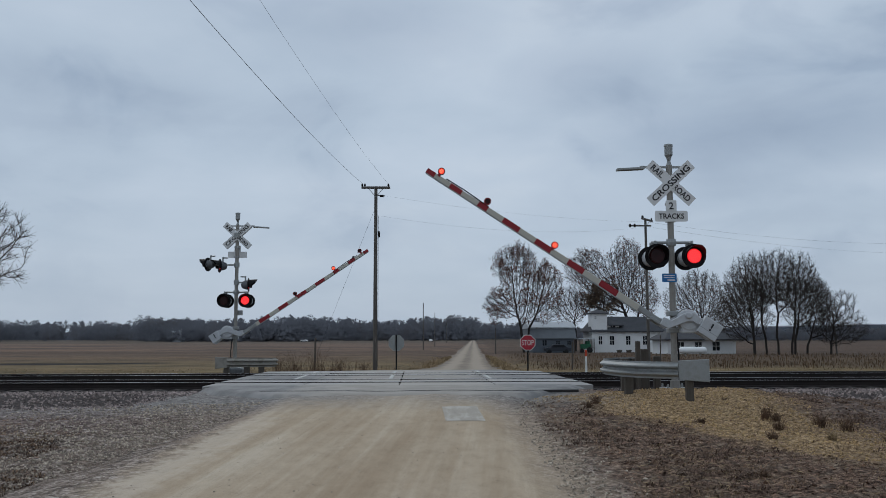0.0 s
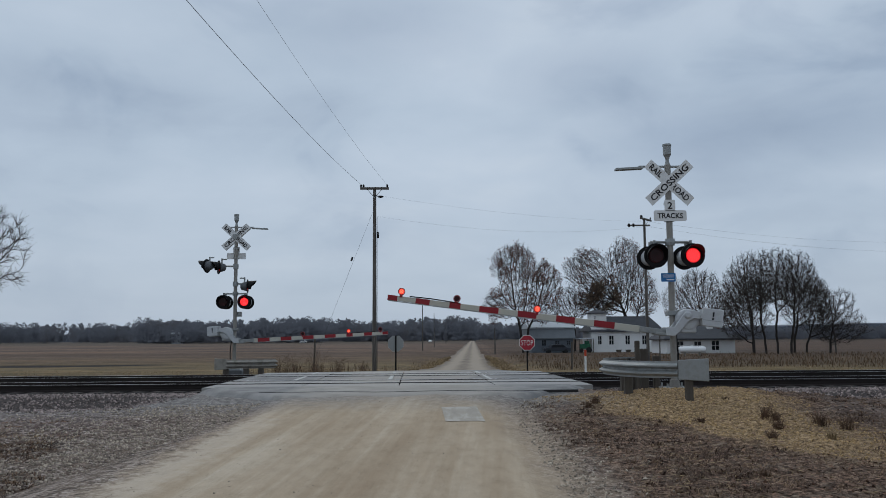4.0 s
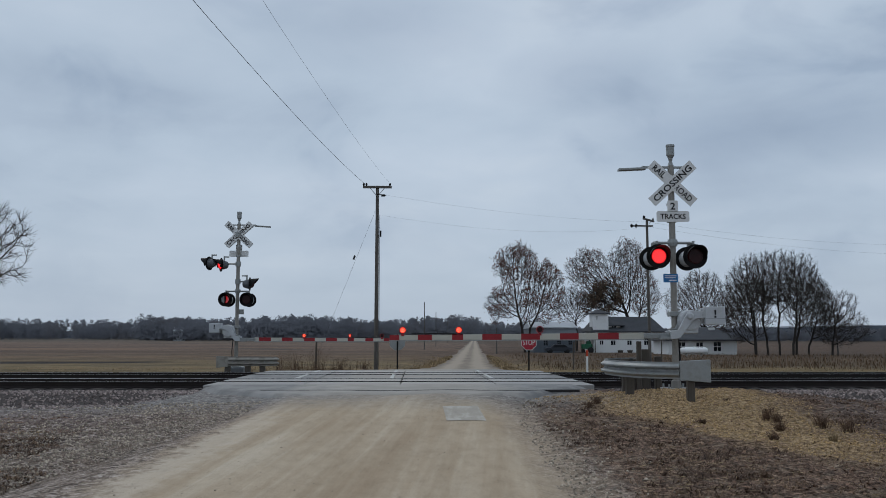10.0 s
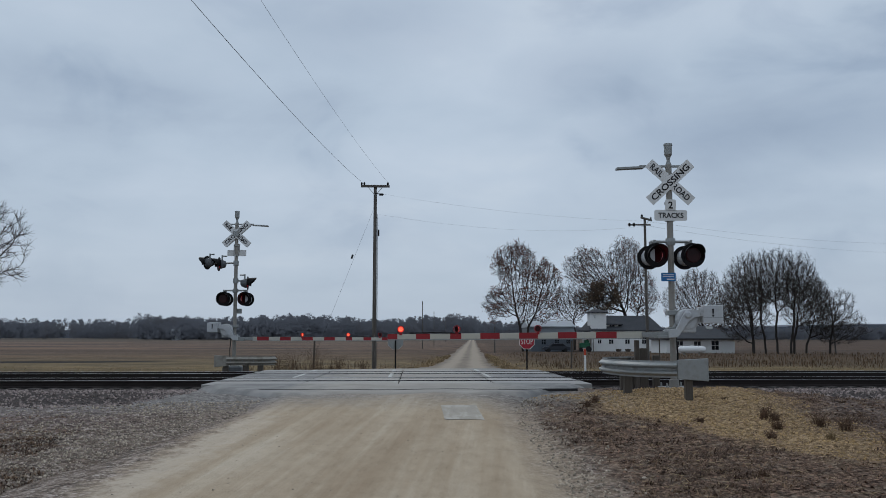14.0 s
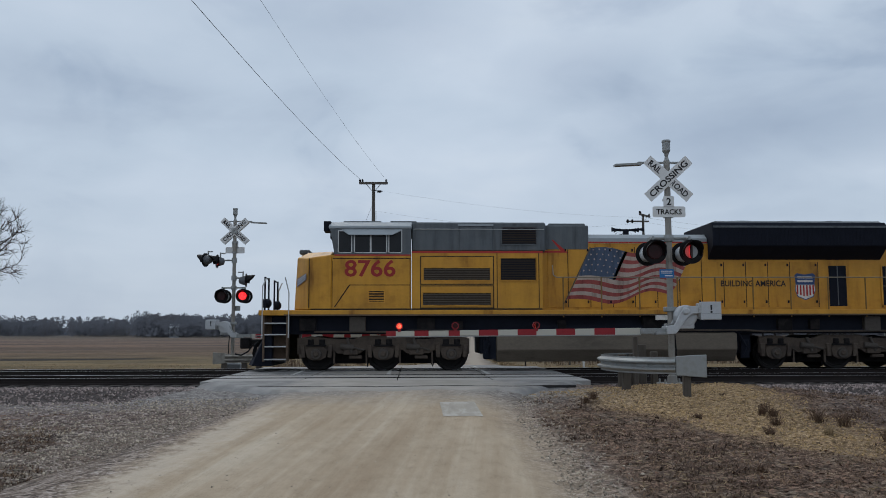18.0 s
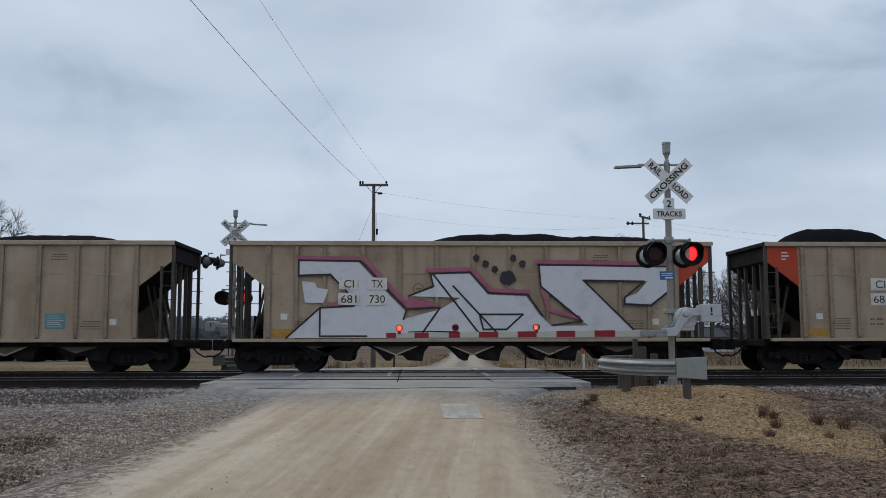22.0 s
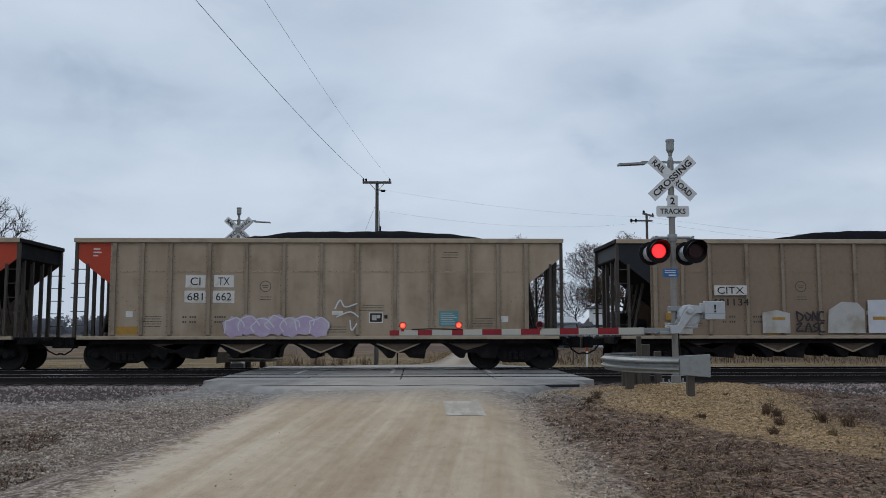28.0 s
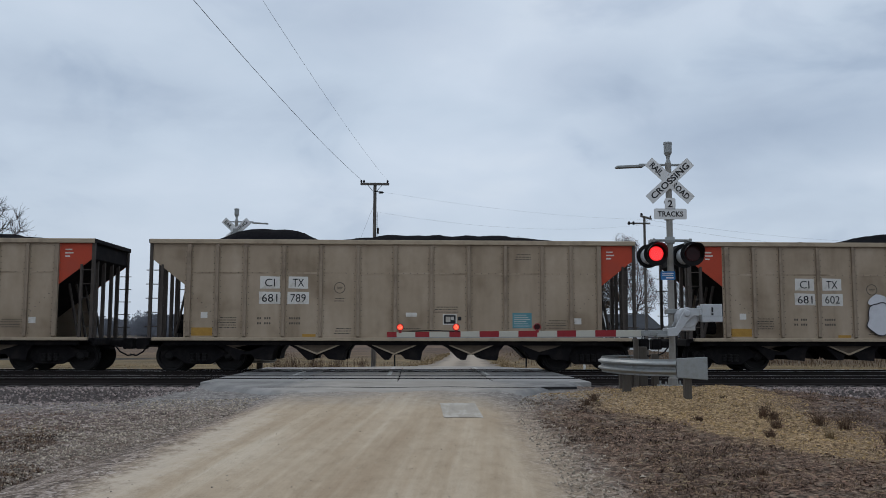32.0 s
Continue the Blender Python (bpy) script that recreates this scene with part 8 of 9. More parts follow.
wire((MAIN[0] + 0.1, MAIN[1], 7.30), (POLE2[0], POLE2[1], 8.40), 0.55, 0.0025)
wire((POLE2[0], POLE2[1], 8.75), (62, 92, 11.6), 0.9, 0.004)
wire((POLE2[0], POLE2[1], 8.45), (62, 92, 10.4), 0.9, 0.004)
guy = part("guy_wire", Shape().rod((MAIN[0] - 0.1, MAIN[1], 7.5), (MAIN[0] - 3.1, MAIN[1] - 1.0, -0.5), 0.005, n=5).rod((MAIN[0] - 1.08, MAIN[1] - 0.36, 5.2), (MAIN[0] - 1.14, MAIN[1] - 0.38, 5.0), 0.05, n=8), WIRE)
tagged(guy, "thin guy wire with a strain insulator staying the pole", "wire")
for x, y, top in ((1.6, 186.0, 8.7), (5.6, 258.0, 8.7), (14.0, 400.0, 8.5), (13.6, 150.0, 2.9)):
    pole(x, y, hill(x, y), top, 0, "distant wooden pole along the farm road")
pole(57.0, 118.0, -1.2, 4.1, 0.8, "wooden pole at the edge of the field", 20, lean=-3)


# ---- road signs and posts ----
def octagon(r, cx, cz):
    return [(cx + r * math.cos(radians(22.5 + 45 * k)), cz + r * math.sin(radians(22.5 + 45 * k))) for k in range(8)]


def stop_sign(x, y, turn, label):
    s = thing("stop_sign", label, "stop sign", pose(x, y, 0, 0, 0, turn), "stop signs")
    part("post", Shape().box(-0.035, 0.035, 0.0, 0.05, -0.9, 1.28), BLACK, s, "dark steel post")
    face = part("panel", Shape().plate(octagon(0.405, 0, 0.90), -0.012, -0.006), WHITE, s, "octagonal sign panel")
    part("red_field", Shape().plate(octagon(0.375, 0, 0.90), -0.017, -0.010), STOPRED, face, "red sign field")
    letters("STOP", 0.26, 0.003, 0.58, 0.0, WHITE, face, pose(0, -0.020, 0.90))
    part("back", Shape().plate(octagon(0.40, 0, 0.90), -0.005, 0.0), GALV, face)
    return s


stop_sign(5.45, 42.8, 0, "red octagonal stop sign on a dark post")
stop_sign(-0.93, 42.5, 186, "grey back of a stop sign on a dark post")
for x, y, h in ((-4.9, 43.0, 1.45), (8.35, 47, 1.2), (17.3, 62, 1.6)):
    p = part("fence_post", Shape().rod((x, y, -1.0), (x + 0.04, y, h - 0.3), 0.045, n=7), POSTWOOD)
    tagged(p, "thin dark weathered post in the grass", "post", "posts")
mk = thing("marker_post", "white and orange plastic marker post in the verge", "marker post", pose(7.65, 39.5, -0.45))
part("tube", Shape().turned([(0.05, -0.1), (0.05, 0.75)], n=10), WHITE, mk)
part("cap", Shape().turned([(0.055, 0.75), (0.055, 1.0), (0.03, 1.03)], n=10), ORANGE, mk, "orange cap")

# ---- farm buildings ----
SIDING = surface("white_siding", (0.66, 0.67, 0.67), 0.6, 0, 0.05, 0.6, 10, 0.05, (0.55, 0.55, 0.54), 0.4)
ROOFDARK = surface("dark_shingles", (0.050, 0.053, 0.060), 0.85, 0, 0.25, 1.0, 12, 0.2)
ROOFPALE = surface("pale_metal_roof", (0.42, 0.45, 0.48), 0.5, 0.3, 0.1, 0.8, 10, 0.03)
BARNGREY = surface("blue_grey_boards", (0.085, 0.10, 0.12), 0.7, 0, 0.2, 0.8, 14, 0.1)
BARNROOF = surface("grey_shingles", (0.14, 0.155, 0.17), 0.8, 0, 0.2, 0.8, 14, 0.15)
PANE = glass("window_pane", (0.012, 0.014, 0.018), 0.08)
GREENPAINT = surface("green_machine_paint", (0.02, 0.11, 0.06), 0.5, 0, 0.2, 2, 20, 0.05)
TYRE = surface("tyre_rubber", (0.015, 0.015, 0.016), 0.85, 0, 0.2, 5, 40, 0.1)
CARPAINT = surface("dark_car_paint", (0.03, 0.035, 0.045), 0.3, 0.2, 0.1, 3, 20, 0.0)
TANKWHITE = surface("white_tank_paint", (0.70, 0.71, 0.71), 0.4, 0, 0.05, 2, 30, 0.0)


def gable(s, x0, x1, y0, y1, eave, ridge, over=0.35, hip=0.0):
    """A roof with its ridge along x; hip pulls in the ridge ends."""
    ym = (y0 + y1) / 2
    a, b, c, d = x0 - over, x1 + over, y0 - over, y1 + over
    v = [(a, c, eave), (b, c, eave), (b, d, eave), (a, d, eave), (a + hip, ym, ridge), (b - hip, ym, ridge), (a, c, eave - 0.18), (b, c, eave - 0.18), (b, d, eave - 0.18), (a, d, eave - 0.18)]
    return s.add(v, [(0, 1, 5, 4), (2, 3, 4, 5), (1, 2, 5), (3, 0, 4), (0, 6, 7, 1), (1, 7, 8, 2), (2, 8, 9, 3), (3, 9, 6, 0), (6, 9, 8, 7)])


def walls(parent, x0, x1, y0, y1, z0, z1, holes, material, label):
    """Four walls; the front wall (at y0) is cut open for its windows: holes of (x, z, wide, high)."""
    xs = sorted({x0, x1, *[h[0] - h[2] / 2 for h in holes], *[h[0] + h[2] / 2 for h in holes]})
    zs = sorted({z0, z1, *[h[1] - h[3] / 2 for h in holes], *[h[1] + h[3] / 2 for h in holes]})
    s = Shape()
    for a, b in zip(xs, xs[1:]):
        for c, d in zip(zs, zs[1:]):
            mx, mz = (a + b) / 2, (c + d) / 2
            if not any(abs(mx - h[0]) < h[2] / 2 and abs(mz - h[1]) < h[3] / 2 for h in holes):
                s.box(a, b, y0, y0 + 0.2, c, d)
    s.box(x0, x1, y1 - 0.2, y1, z0, z1).box(x0, x0 + 0.2, y0 + 0.2, y1 - 0.2, z0, z1).box(x1 - 0.2, x1, y0 + 0.2, y1 - 0.2, z0, z1)
    w = part("wall", s, material, parent, label)
    for x, z, wd, hg in holes:
        win = part("window", Shape().box(x - wd / 2 - 0.08, x + wd / 2 + 0.08, y0 - 0.05, y0 + 0.02, z - hg / 2 - 0.10, z - hg / 2).box(x - wd / 2 - 0.06, x + wd / 2 + 0.06, y0 - 0.03, y0 + 0.02, z + hg / 2, z + hg / 2 + 0.08).box(x - 0.03, x + 0.03, y0 + 0.08, y0 + 0.12, z - hg / 2, z + hg / 2).box(x - wd / 2, x + wd / 2, y0 + 0.08, y0 + 0.12, z - 0.03, z + 0.03), material, parent, "window frame and sill")
        part("pane", Shape().box(x - wd / 2, x + wd / 2, y0 + 0.12, y0 + 0.14, z - hg / 2, z + hg / 2), PANE, win, "dark pane")
    return w


GZ = -1.35
# two-storey white house with a stair tower
house = thing("farmhouse", "white two-storey farmhouse with dark hipped roofs", "house", pose(0, 0, 0), "farm buildings")
walls(house, 30.2, 42.2, 150, 158, GZ, 2.15, [(33.6, 0.75, 0.75, 1.5), (36.4, 0.75, 0.75, 1.5), (39.3, 0.75, 0.75, 1.5), (41.3, 0.75, 0.7, 1.5), (31.6, 0.75, 0.6, 1.4)], SIDING, "white clapboard walls")
walls(house, 31.0, 35.0, 150.6, 156, 2.35, 3.3, [(33.9, 2.85, 0.8, 0.75)], SIDING, "white upper storey")
walls(house, 30.15, 32.8, 149.9, 153, 2.15, 5.3, [(30.8, 4.6, 0.25, 0.5)], SIDING, "white stair tower")
part("roof", gable(Shape(), 30.2, 42.2, 150, 158, 2.35, 4.9, 0.5, 1.5), ROOFDARK, house, "dark shingle roof")
part("roof", gable(Shape(), 31.0, 35.2, 150.6, 156, 3.4, 4.6, 0.5, 2.3), ROOFDARK, house, "dark hipped roof")
part("roof", gable(Shape(), 30.15, 32.8, 149.9, 153, 5.45, 6.0, 0.35, 1.4), ROOFDARK, house, "small tower roof")
for x in (34.0, 35.6, 37.4, 38.6, 40.2):
    pl = part("flower_tub", Shape().turned([(0.35, GZ), (0.5, GZ + 0.5)], (x, 146.5, 0), n=10), POSTWOOD)
    tagged(pl, "grey tub planter with dead stems", "planter", "planters")
# long white annexe with dark hipped roof
annexe = thing("annexe", "long white single-storey building with a dark roof", "house", pose(0, 0, 0), "farm buildings")
walls(annexe, 35.1, 44.7, 122, 130, GZ, 0.78, [(36.95, -0.02, 0.95, 1.15), (39.45, 0.0, 0.95, 1.05), (41.95, -0.02, 1.05, 1.25)], SIDING, "white board walls")
part("roof", gable(Shape(), 35.1, 44.7, 122, 130, 0.95, 2.75, 0.6, 2.6), ROOFDARK, annexe, "dark grey hipped roof")
part("fascia", Shape().box(34.5, 45.3, 121.36, 121.39, 0.80, 0.96), ROOFDARK, annexe)
part("vent", Shape().box(41.8, 42.6, 124.8, 125.4, 2.2, 2.65), SIDING, annexe)
# blue-grey barn
barn = thing("barn", "blue-grey barn with a pale gambrel roof", "barn", pose(0, 0, 0), "farm buildings")
walls(barn, 19.9, 27.0, 150, 160, GZ, 1.2, [(22.0, 0.35, 0.7, 0.9), (24.3, 0.35, 0.7, 0.6), (26.2, 0.35, 0.6, 0.6)], BARNGREY, "blue-grey board walls")
part("roof", Shape().add([(19.5, 149.7, 1.2), (27.4, 149.7, 1.2), (27.4, 150.9, 2.9), (19.5, 150.9, 2.9), (19.5, 149.7, 1.05), (27.4, 149.7, 1.05), (27.4, 160.3, 1.2), (19.5, 160.3, 1.2), (27.4, 159.1, 2.9), (19.5, 159.1, 2.9)], [(0, 1, 2, 3), (0, 4, 5, 1), (6, 7, 9, 8), (3, 2, 8, 9), (1, 5, 6, 8, 2), (0, 3, 9, 7, 4), (4, 7, 6, 5)]), BARNROOF, barn, "grey lower roof slope")
part("roof", gable(Shape(), 19.7, 27.2, 150.9, 159.1, 3.0, 4.0, 0.35), ROOFPALE, barn, "pale metal upper roof")
shed = thing("carport", "open carport with a pale flat roof", "carport", pose(0, 0, 0), "farm buildings")
part("roof", Shape().box(27.4, 30.0, 147, 152, 0.95, 1.1), ROOFPALE, shed, "pale roof sheet", bevel=0.02)
for x in (27.5, 29.9):
    for y in (147.1, 151.9):
        part("post", Shape().box(x - 0.06, x + 0.06, y - 0.06, y + 0.06, GZ, 0.95), POSTWOOD, shed)
mach = thing("farm_machine", "green farm machine under the carport", "machine", pose(28.6, 148, GZ))
part("body", Shape().box(-0.9, 0.9, -0.5, 0.5, 0.7, 1.5).box(0.0, 0.7, -0.45, 0.45, 1.5, 2.0), GREENPAINT, mach, bevel=0.08)
for x, r in ((-0.7, 0.35), (0.6, 0.5)):
    part("wheel", Shape().turned([(r, -0.12), (r, 0.12)], (x, -0.6, r), "y", 16), TYRE, mach)
tank = thing("propane_tank", "long white propane tank on legs", "gas tank", pose(32.9, 104, -0.95))
part("vessel", Shape().turned([(0.02, -1.68), (0.28, -1.6), (0.38, -1.4), (0.38, 1.4), (0.28, 1.6), (0.02, 1.68)], (0, 0, 0.62), "x", 20), TANKWHITE, tank, "white steel vessel", soft=True)
part("dome", Shape().turned([(0.12, 0.98), (0.12, 1.1), (0.05, 1.14)], n=10), TANKWHITE, tank)
for x in (-0.9, 0.9):
    part("leg", Shape().box(x - 0.06, x + 0.06, -0.25, 0.25, -0.1, 0.3), CONCRETE, tank)


def parked(x, y, z, paint, label, turn=0, L=4.5):
    c = thing("parked_car", label, "car", pose(x, y, z, 0, 0, turn), "parked cars")
    part("body", Shape().plate([(-L / 2, 0.35), (-L / 2, 0.85), (-L * 0.28, 0.95), (-L * 0.16, 1.45), (L * 0.22, 1.48), (L * 0.36, 0.98), (L / 2, 0.88), (L / 2, 0.35)], -0.85, 0.85), paint, c, bevel=0.06)
    part("side_window", Shape().plate([(-L * 0.24, 0.97), (-L * 0.15, 1.38), (L * 0.20, 1.40), (L * 0.31, 0.99)], -0.862, -0.85), PANE, c)
    for wx in (-L * 0.31, L * 0.31):
        for wy in (-0.8, 0.8):
            part("wheel", Shape().turned([(0.33, -0.1), (0.33, 0.1)], (wx, wy, 0.33), "y", 16), TYRE, c)
    return c


parked(23.5, 146, GZ, CARPAINT, "dark car parked before the barn")
parked(-68, 540, hill(-68, 540), TANKWHITE, "white car far off on a field road")
parked(9.0, 520, -0.7, TANKWHITE, "pale car far down the farm road", 80)

# white house far off among the woods
FARSIDING = surface("weathered_pale_siding", (0.33, 0.35, 0.37), 0.7, 0, 0.1, 1, 10, 0.0)
far_house = thing("distant_house", "small white house far off before the woods", "house", pose(-153.5, 571, 1.9))
walls(far_house, -3.2, 3.2, 0, 6, -3.0, 3.6, [(-1.6, 2.0, 1.1, 1.4), (1.6, 2.0, 1.1, 1.4)], FARSIDING, "white walls")
part("roof", gable(Shape(), -3.2, 3.2, 0, 6, 3.7, 6.2, 0.3), ROOFPALE, far_house, "pale roof")

# ---- bare trees ----
BARK = surface("grey_brown_bark", (0.030, 0.025, 0.022), 0.9, 0, 0.3, 2, 20, 0.4, stretch=(3, 3, 0.6))
TWIG = surface("fine_twigs", (0.044, 0.036, 0.033), 0.9, 0, 0.25, 1.0, 8, 0.0, island=0.25)
LEAF = surface("dry_russet_leaves", (0.115, 0.047, 0.034), 0.85, 0, 0.3, 1.0, 6, 0.0, island=0.45)
OAKLEAF = surface("dry_oak_leaves", (0.085, 0.055, 0.036), 0.85, 0, 0.3, 1.0, 6, 0.0, island=0.45)


def bare_tree(x, y, z, lobes, seed, label, stems=((0.0, 0.0),), fork=2.5, points=1500, step=0.34, leaves=0, leaf=None, tip=0.0175, shoots=6, shoot=0.80):
    """Limbs that reach for points spread through rounded lobes (x, z, half-width, half-height) round the trunk's foot."""
    rng = random.Random(seed)
    gen = np.random.default_rng(seed)
    t = thing("tree", label, "tree", pose(x, y, z), "bare trees")
    goals = []
    for cx, cz, rx, rz in lobes:
        n = int(points * max(0.5, rx * rz / 10.0))
        while n > 0:
            p = gen.uniform(-1, 1, 3)
            d = float((p * p).sum())
            if d < 1 and (d > 0.25 or rng.random() < 0.45):
                lump = 1 + 0.34 * noise.noise((p[0] * 2 + seed, p[1] * 2, p[2] * 2))
                goals.append((cx + p[0] * rx * lump, p[1] * rx * 0.75, cz + p[2] * rz * lump))
                n -= 1
    goals = np.array(goals)
    pos, parent = [], []
    for foot, lean in stems:
        last = -1
        h = -0.3
        wig = rng.uniform(0, 6)
        while h < fork * rng.uniform(0.9, 1.1):
            pos.append((foot + lean * max(0, h) + 0.05 * math.sin(h + wig), 0.15 * math.sin(foot * 9 + h * 0.4), h))
            parent.append(last)
            last = len(pos) - 1
            h += step
    near = np.full(len(goals), 1e9)
    who = np.zeros(len(goals), int)
    fresh = list(range(len(pos)))
    for _ in range(140):
        for i in fresh:
            d = np.linalg.norm(goals - np.array(pos[i]), axis=1)
            m = d < near
            near[m], who[m] = d[m], i
        live = near > step * 1.5
        goals, near, who = goals[live], near[live], who[live]
        if len(goals) == 0:
            break
        fresh = []
        for i in np.unique(who):
            pull = goals[who == i] - np.array(pos[i])
            d = (pull / np.linalg.norm(pull, axis=1)[:, None]).mean(axis=0)
            if parent[i] >= 0:
                d = d + 0.35 * (np.array(pos[i]) - np.array(pos[parent[i]])) / step
            d = d + gen.normal(0, 0.16, 3) + np.array((0, 0, 0.10))
            d = d / max(1e-6, np.linalg.norm(d))
            pos.append(tuple(np.array(pos[i]) + d * step))
            parent.append(int(i))
            fresh.append(len(pos) - 1)
    n = len(pos)
    weight = np.zeros(n)
    tips = np.ones(n, bool)
    for i in range(n - 1, -1, -1):
        if weight[i] == 0:
            weight[i] = 1.0
        if parent[i] >= 0:
            weight[parent[i]] += weight[i]
            tips[parent[i]] = False
    rad = tip * weight ** 0.43
    groups = {0: Shape(), 1: Shape(), 2: Shape()}
    for i in range(n):
        j = parent[i]
        if j < 0:
            continue
        low = pos[i][2] < fork + 0.3 and rad[i] > 0.05
        r0 = rad[j] if rad[j] < rad[i] * 1.7 else rad[i] * 1.25
        groups[0 if low else 1 if rad[i] > tip * 2.6 else 2].rod(pos[j], pos[i], r0, rad[i], 7 if low else 5 if rad[i] > 0.06 else 3, False)
    ends = []
    for i in range(n):
        if weight[i] <= 6 and parent[i] >= 0:
            p = Vector(pos[i])
            d = (p - Vector(pos[parent[i]])).normalized()
            for _ in range(shoots if tips[i] else shoots - 1):
                a = p
                e = (d + Vector((rng.gauss(0, 0.55), rng.gauss(0, 0.55), rng.gauss(0.25, 0.45)))).normalized()
                for k in range(2):
                    b = a + e * shoot * rng.uniform(0.3, 0.6)
                    groups[2].rod(a, b, tip * (0.62 - 0.16 * k), tip * (0.5 - 0.2 * k), 3, False)
                    a, e = b, (e + Vector((rng.gauss(0, 0.3), rng.gauss(0, 0.3), rng.gauss(0.1, 0.25)))).normalized()
                ends.append(a)
    for key, name, mat, lab in ((0, "trunk", BARK, "grey-brown trunk"), (1, "branchwork", BARK, "bare limbs"), (2, "crown", TWIG, "bare crown of fine twigs")):
        if groups[key].f:
            ob = part(name, smooth(groups[key].mesh(name, tidy=False)), mat, t, lab)
            if key:
                tagged(ob, kind="stuff")
    if leaves:
        s = Shape()
        for _ in range(leaves):
            c = ends[rng.randrange(len(ends))] + Vector((rng.gauss(0, 0.2), rng.gauss(0, 0.2), rng.gauss(0, 0.2)))
            if noise.noise((c.x * 0.5, c.z * 0.5, seed)) < -0.05:
                continue
            a = Vector((rng.gauss(0, 1), rng.gauss(0, 1), rng.gauss(0, 1))).normalized() * rng.uniform(0.08, 0.17)
            b = a.orthogonal().normalized() * 0.09
            s.add([c - a, c + b, c + a, c - b], [(0, 1, 2, 3)])
        tagged(part("leaves", s.mesh("leaves", tidy=False), leaf, t, "sparse dry leaves"), kind="stuff")
    return t


bare_tree(18.8, 150.0, GZ, ((-1.9, 14.6, 3.9, 3.9), (2.9, 11.4, 3.5, 4.0), (-4.4, 8.2, 2.9, 2.8), (0.5, 8.5, 3.6, 3.4), (3.6, 7.4, 2.4, 2.4)), 3, "tall bare tree with sparse russet leaves by the barn", ((-0.4, -0.10), (0.3, 0.06)), 4.5, leaves=9000, leaf=LEAF)
bare_tree(30.7, 168.0, GZ, ((-0.5, 8.8, 3.7, 3.7),), 8, "smaller bare tree behind the barn", fork=3.0)
bare_tree(41.1, 166.0, GZ, ((-1.0, 15.6, 4.2, 5.4), (-8.4, 15.4, 4.1, 3.9), (-4.7, 10.8, 4.6, 4.0), (1.8, 10.5, 3.6, 4.2), (-8.0, 9.5, 2.8, 2.8)), 12, "broad bare tree behind the white farmhouse", fork=4.0, leaves=6500, leaf=LEAF)
bare_tree(34.3, 160.0, GZ, ((0.0, 9.8, 3.1, 2.5),), 21, "tree keeping its brown leaves behind the farmhouse", fork=4.0, leaves=7000, leaf=OAKLEAF)
bare_tree(51.2, 155.0, GZ, ((-0.6, 9.6, 4.6, 5.0), (4.4, 6.6, 3.4, 3.2), (-4.6, 8.4, 2.8, 3.4), (1.5, 5.4, 4.0, 2.2)), 17, "bare spreading tree beside the annexe", fork=2.5, points=1300, leaves=900, leaf=LEAF)
for i, (fx, cx, cz, rx, rz) in enumerate(((43.5, 42.4, 7.6, 2.7, 3.5), (44.6, 43.8, 10.2, 2.5, 2.7), (45.8, 45.4, 10.9, 2.4, 2.4), (47.0, 47.3, 11.0, 2.6, 2.4), (48.4, 49.4, 10.3, 2.7, 2.8), (49.9, 51.2, 8.8, 2.4, 3.2), (51.1, 52.8, 6.9, 2.2, 2.7), (53.8, 55.0, 5.8, 2.5, 2.3))):
    bare_tree(fx, 112 + ((i * 3) % 4) * 0.9, -1.0, ((cx - fx, cz, rx, rz), ((cx - fx) * 1.2, cz - 2.6, rx * 1.45, rz * 0.95)), 31 + i, "bare tree in a row at the field's edge", (((0, 0.02 * (i - 3)),)), 1.3 + 0.3 * (i % 3), points=1300, step=0.27, tip=0.0135, shoots=6, shoot=0.66)
bare_tree(-31.3, 60.0, -0.9, ((0.7, 9.1, 4.3, 2.6), (1.2, 7.2, 3.6, 2.0)), 44, "bare tree at the edge of the field", fork=4.5, points=420, step=0.34, tip=0.020, shoots=4)


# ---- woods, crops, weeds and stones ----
# distance haze is put into both base colours as a pale blue-grey tint
WOODS = surface("hazed_winter_woods", (0.132, 0.137, 0.155), 0.95, 0, 0.22, 0.05, 0.3, 0.0, (0.100, 0.092, 0.094), 0.7, island=0.08, shine=0.0)
RIDGE = surface("hazed_wooded_ridge", (0.125, 0.142, 0.172), 0.95, 0, 0.2, 0.02, 0.3, 0.0, (0.10, 0.10, 0.11), 0.5, stretch=(1, 1, 3))
DRY = surface("dry_grass", (0.25, 0.178, 0.098), 0.9, 0, 0.25, 2.0, 12, 0.0, island=0.5)
DRYDARK = surface("dead_weed", (0.10, 0.060, 0.038), 0.9, 0, 0.3, 2.0, 12, 0.0, island=0.5)
STALK = surface("corn_stubble", (0.115, 0.074, 0.044), 0.9, 0, 0.25, 2.0, 12, 0.0, island=0.5)
LOWDARK = surface("matted_dead_grass", (0.088, 0.054, 0.038), 0.9, 0, 0.3, 2.0, 12, 0.0, island=0.6)
LOWBROWN = surface("withered_brown_grass", (0.190, 0.122, 0.076), 0.9, 0, 0.3, 2.0, 12, 0.0, island=0.55)
LITTER = surface("dead_leaf_litter", (0.165, 0.098, 0.066), 0.9, 0, 0.3, 2.0, 12, 0.0, island=0.6)


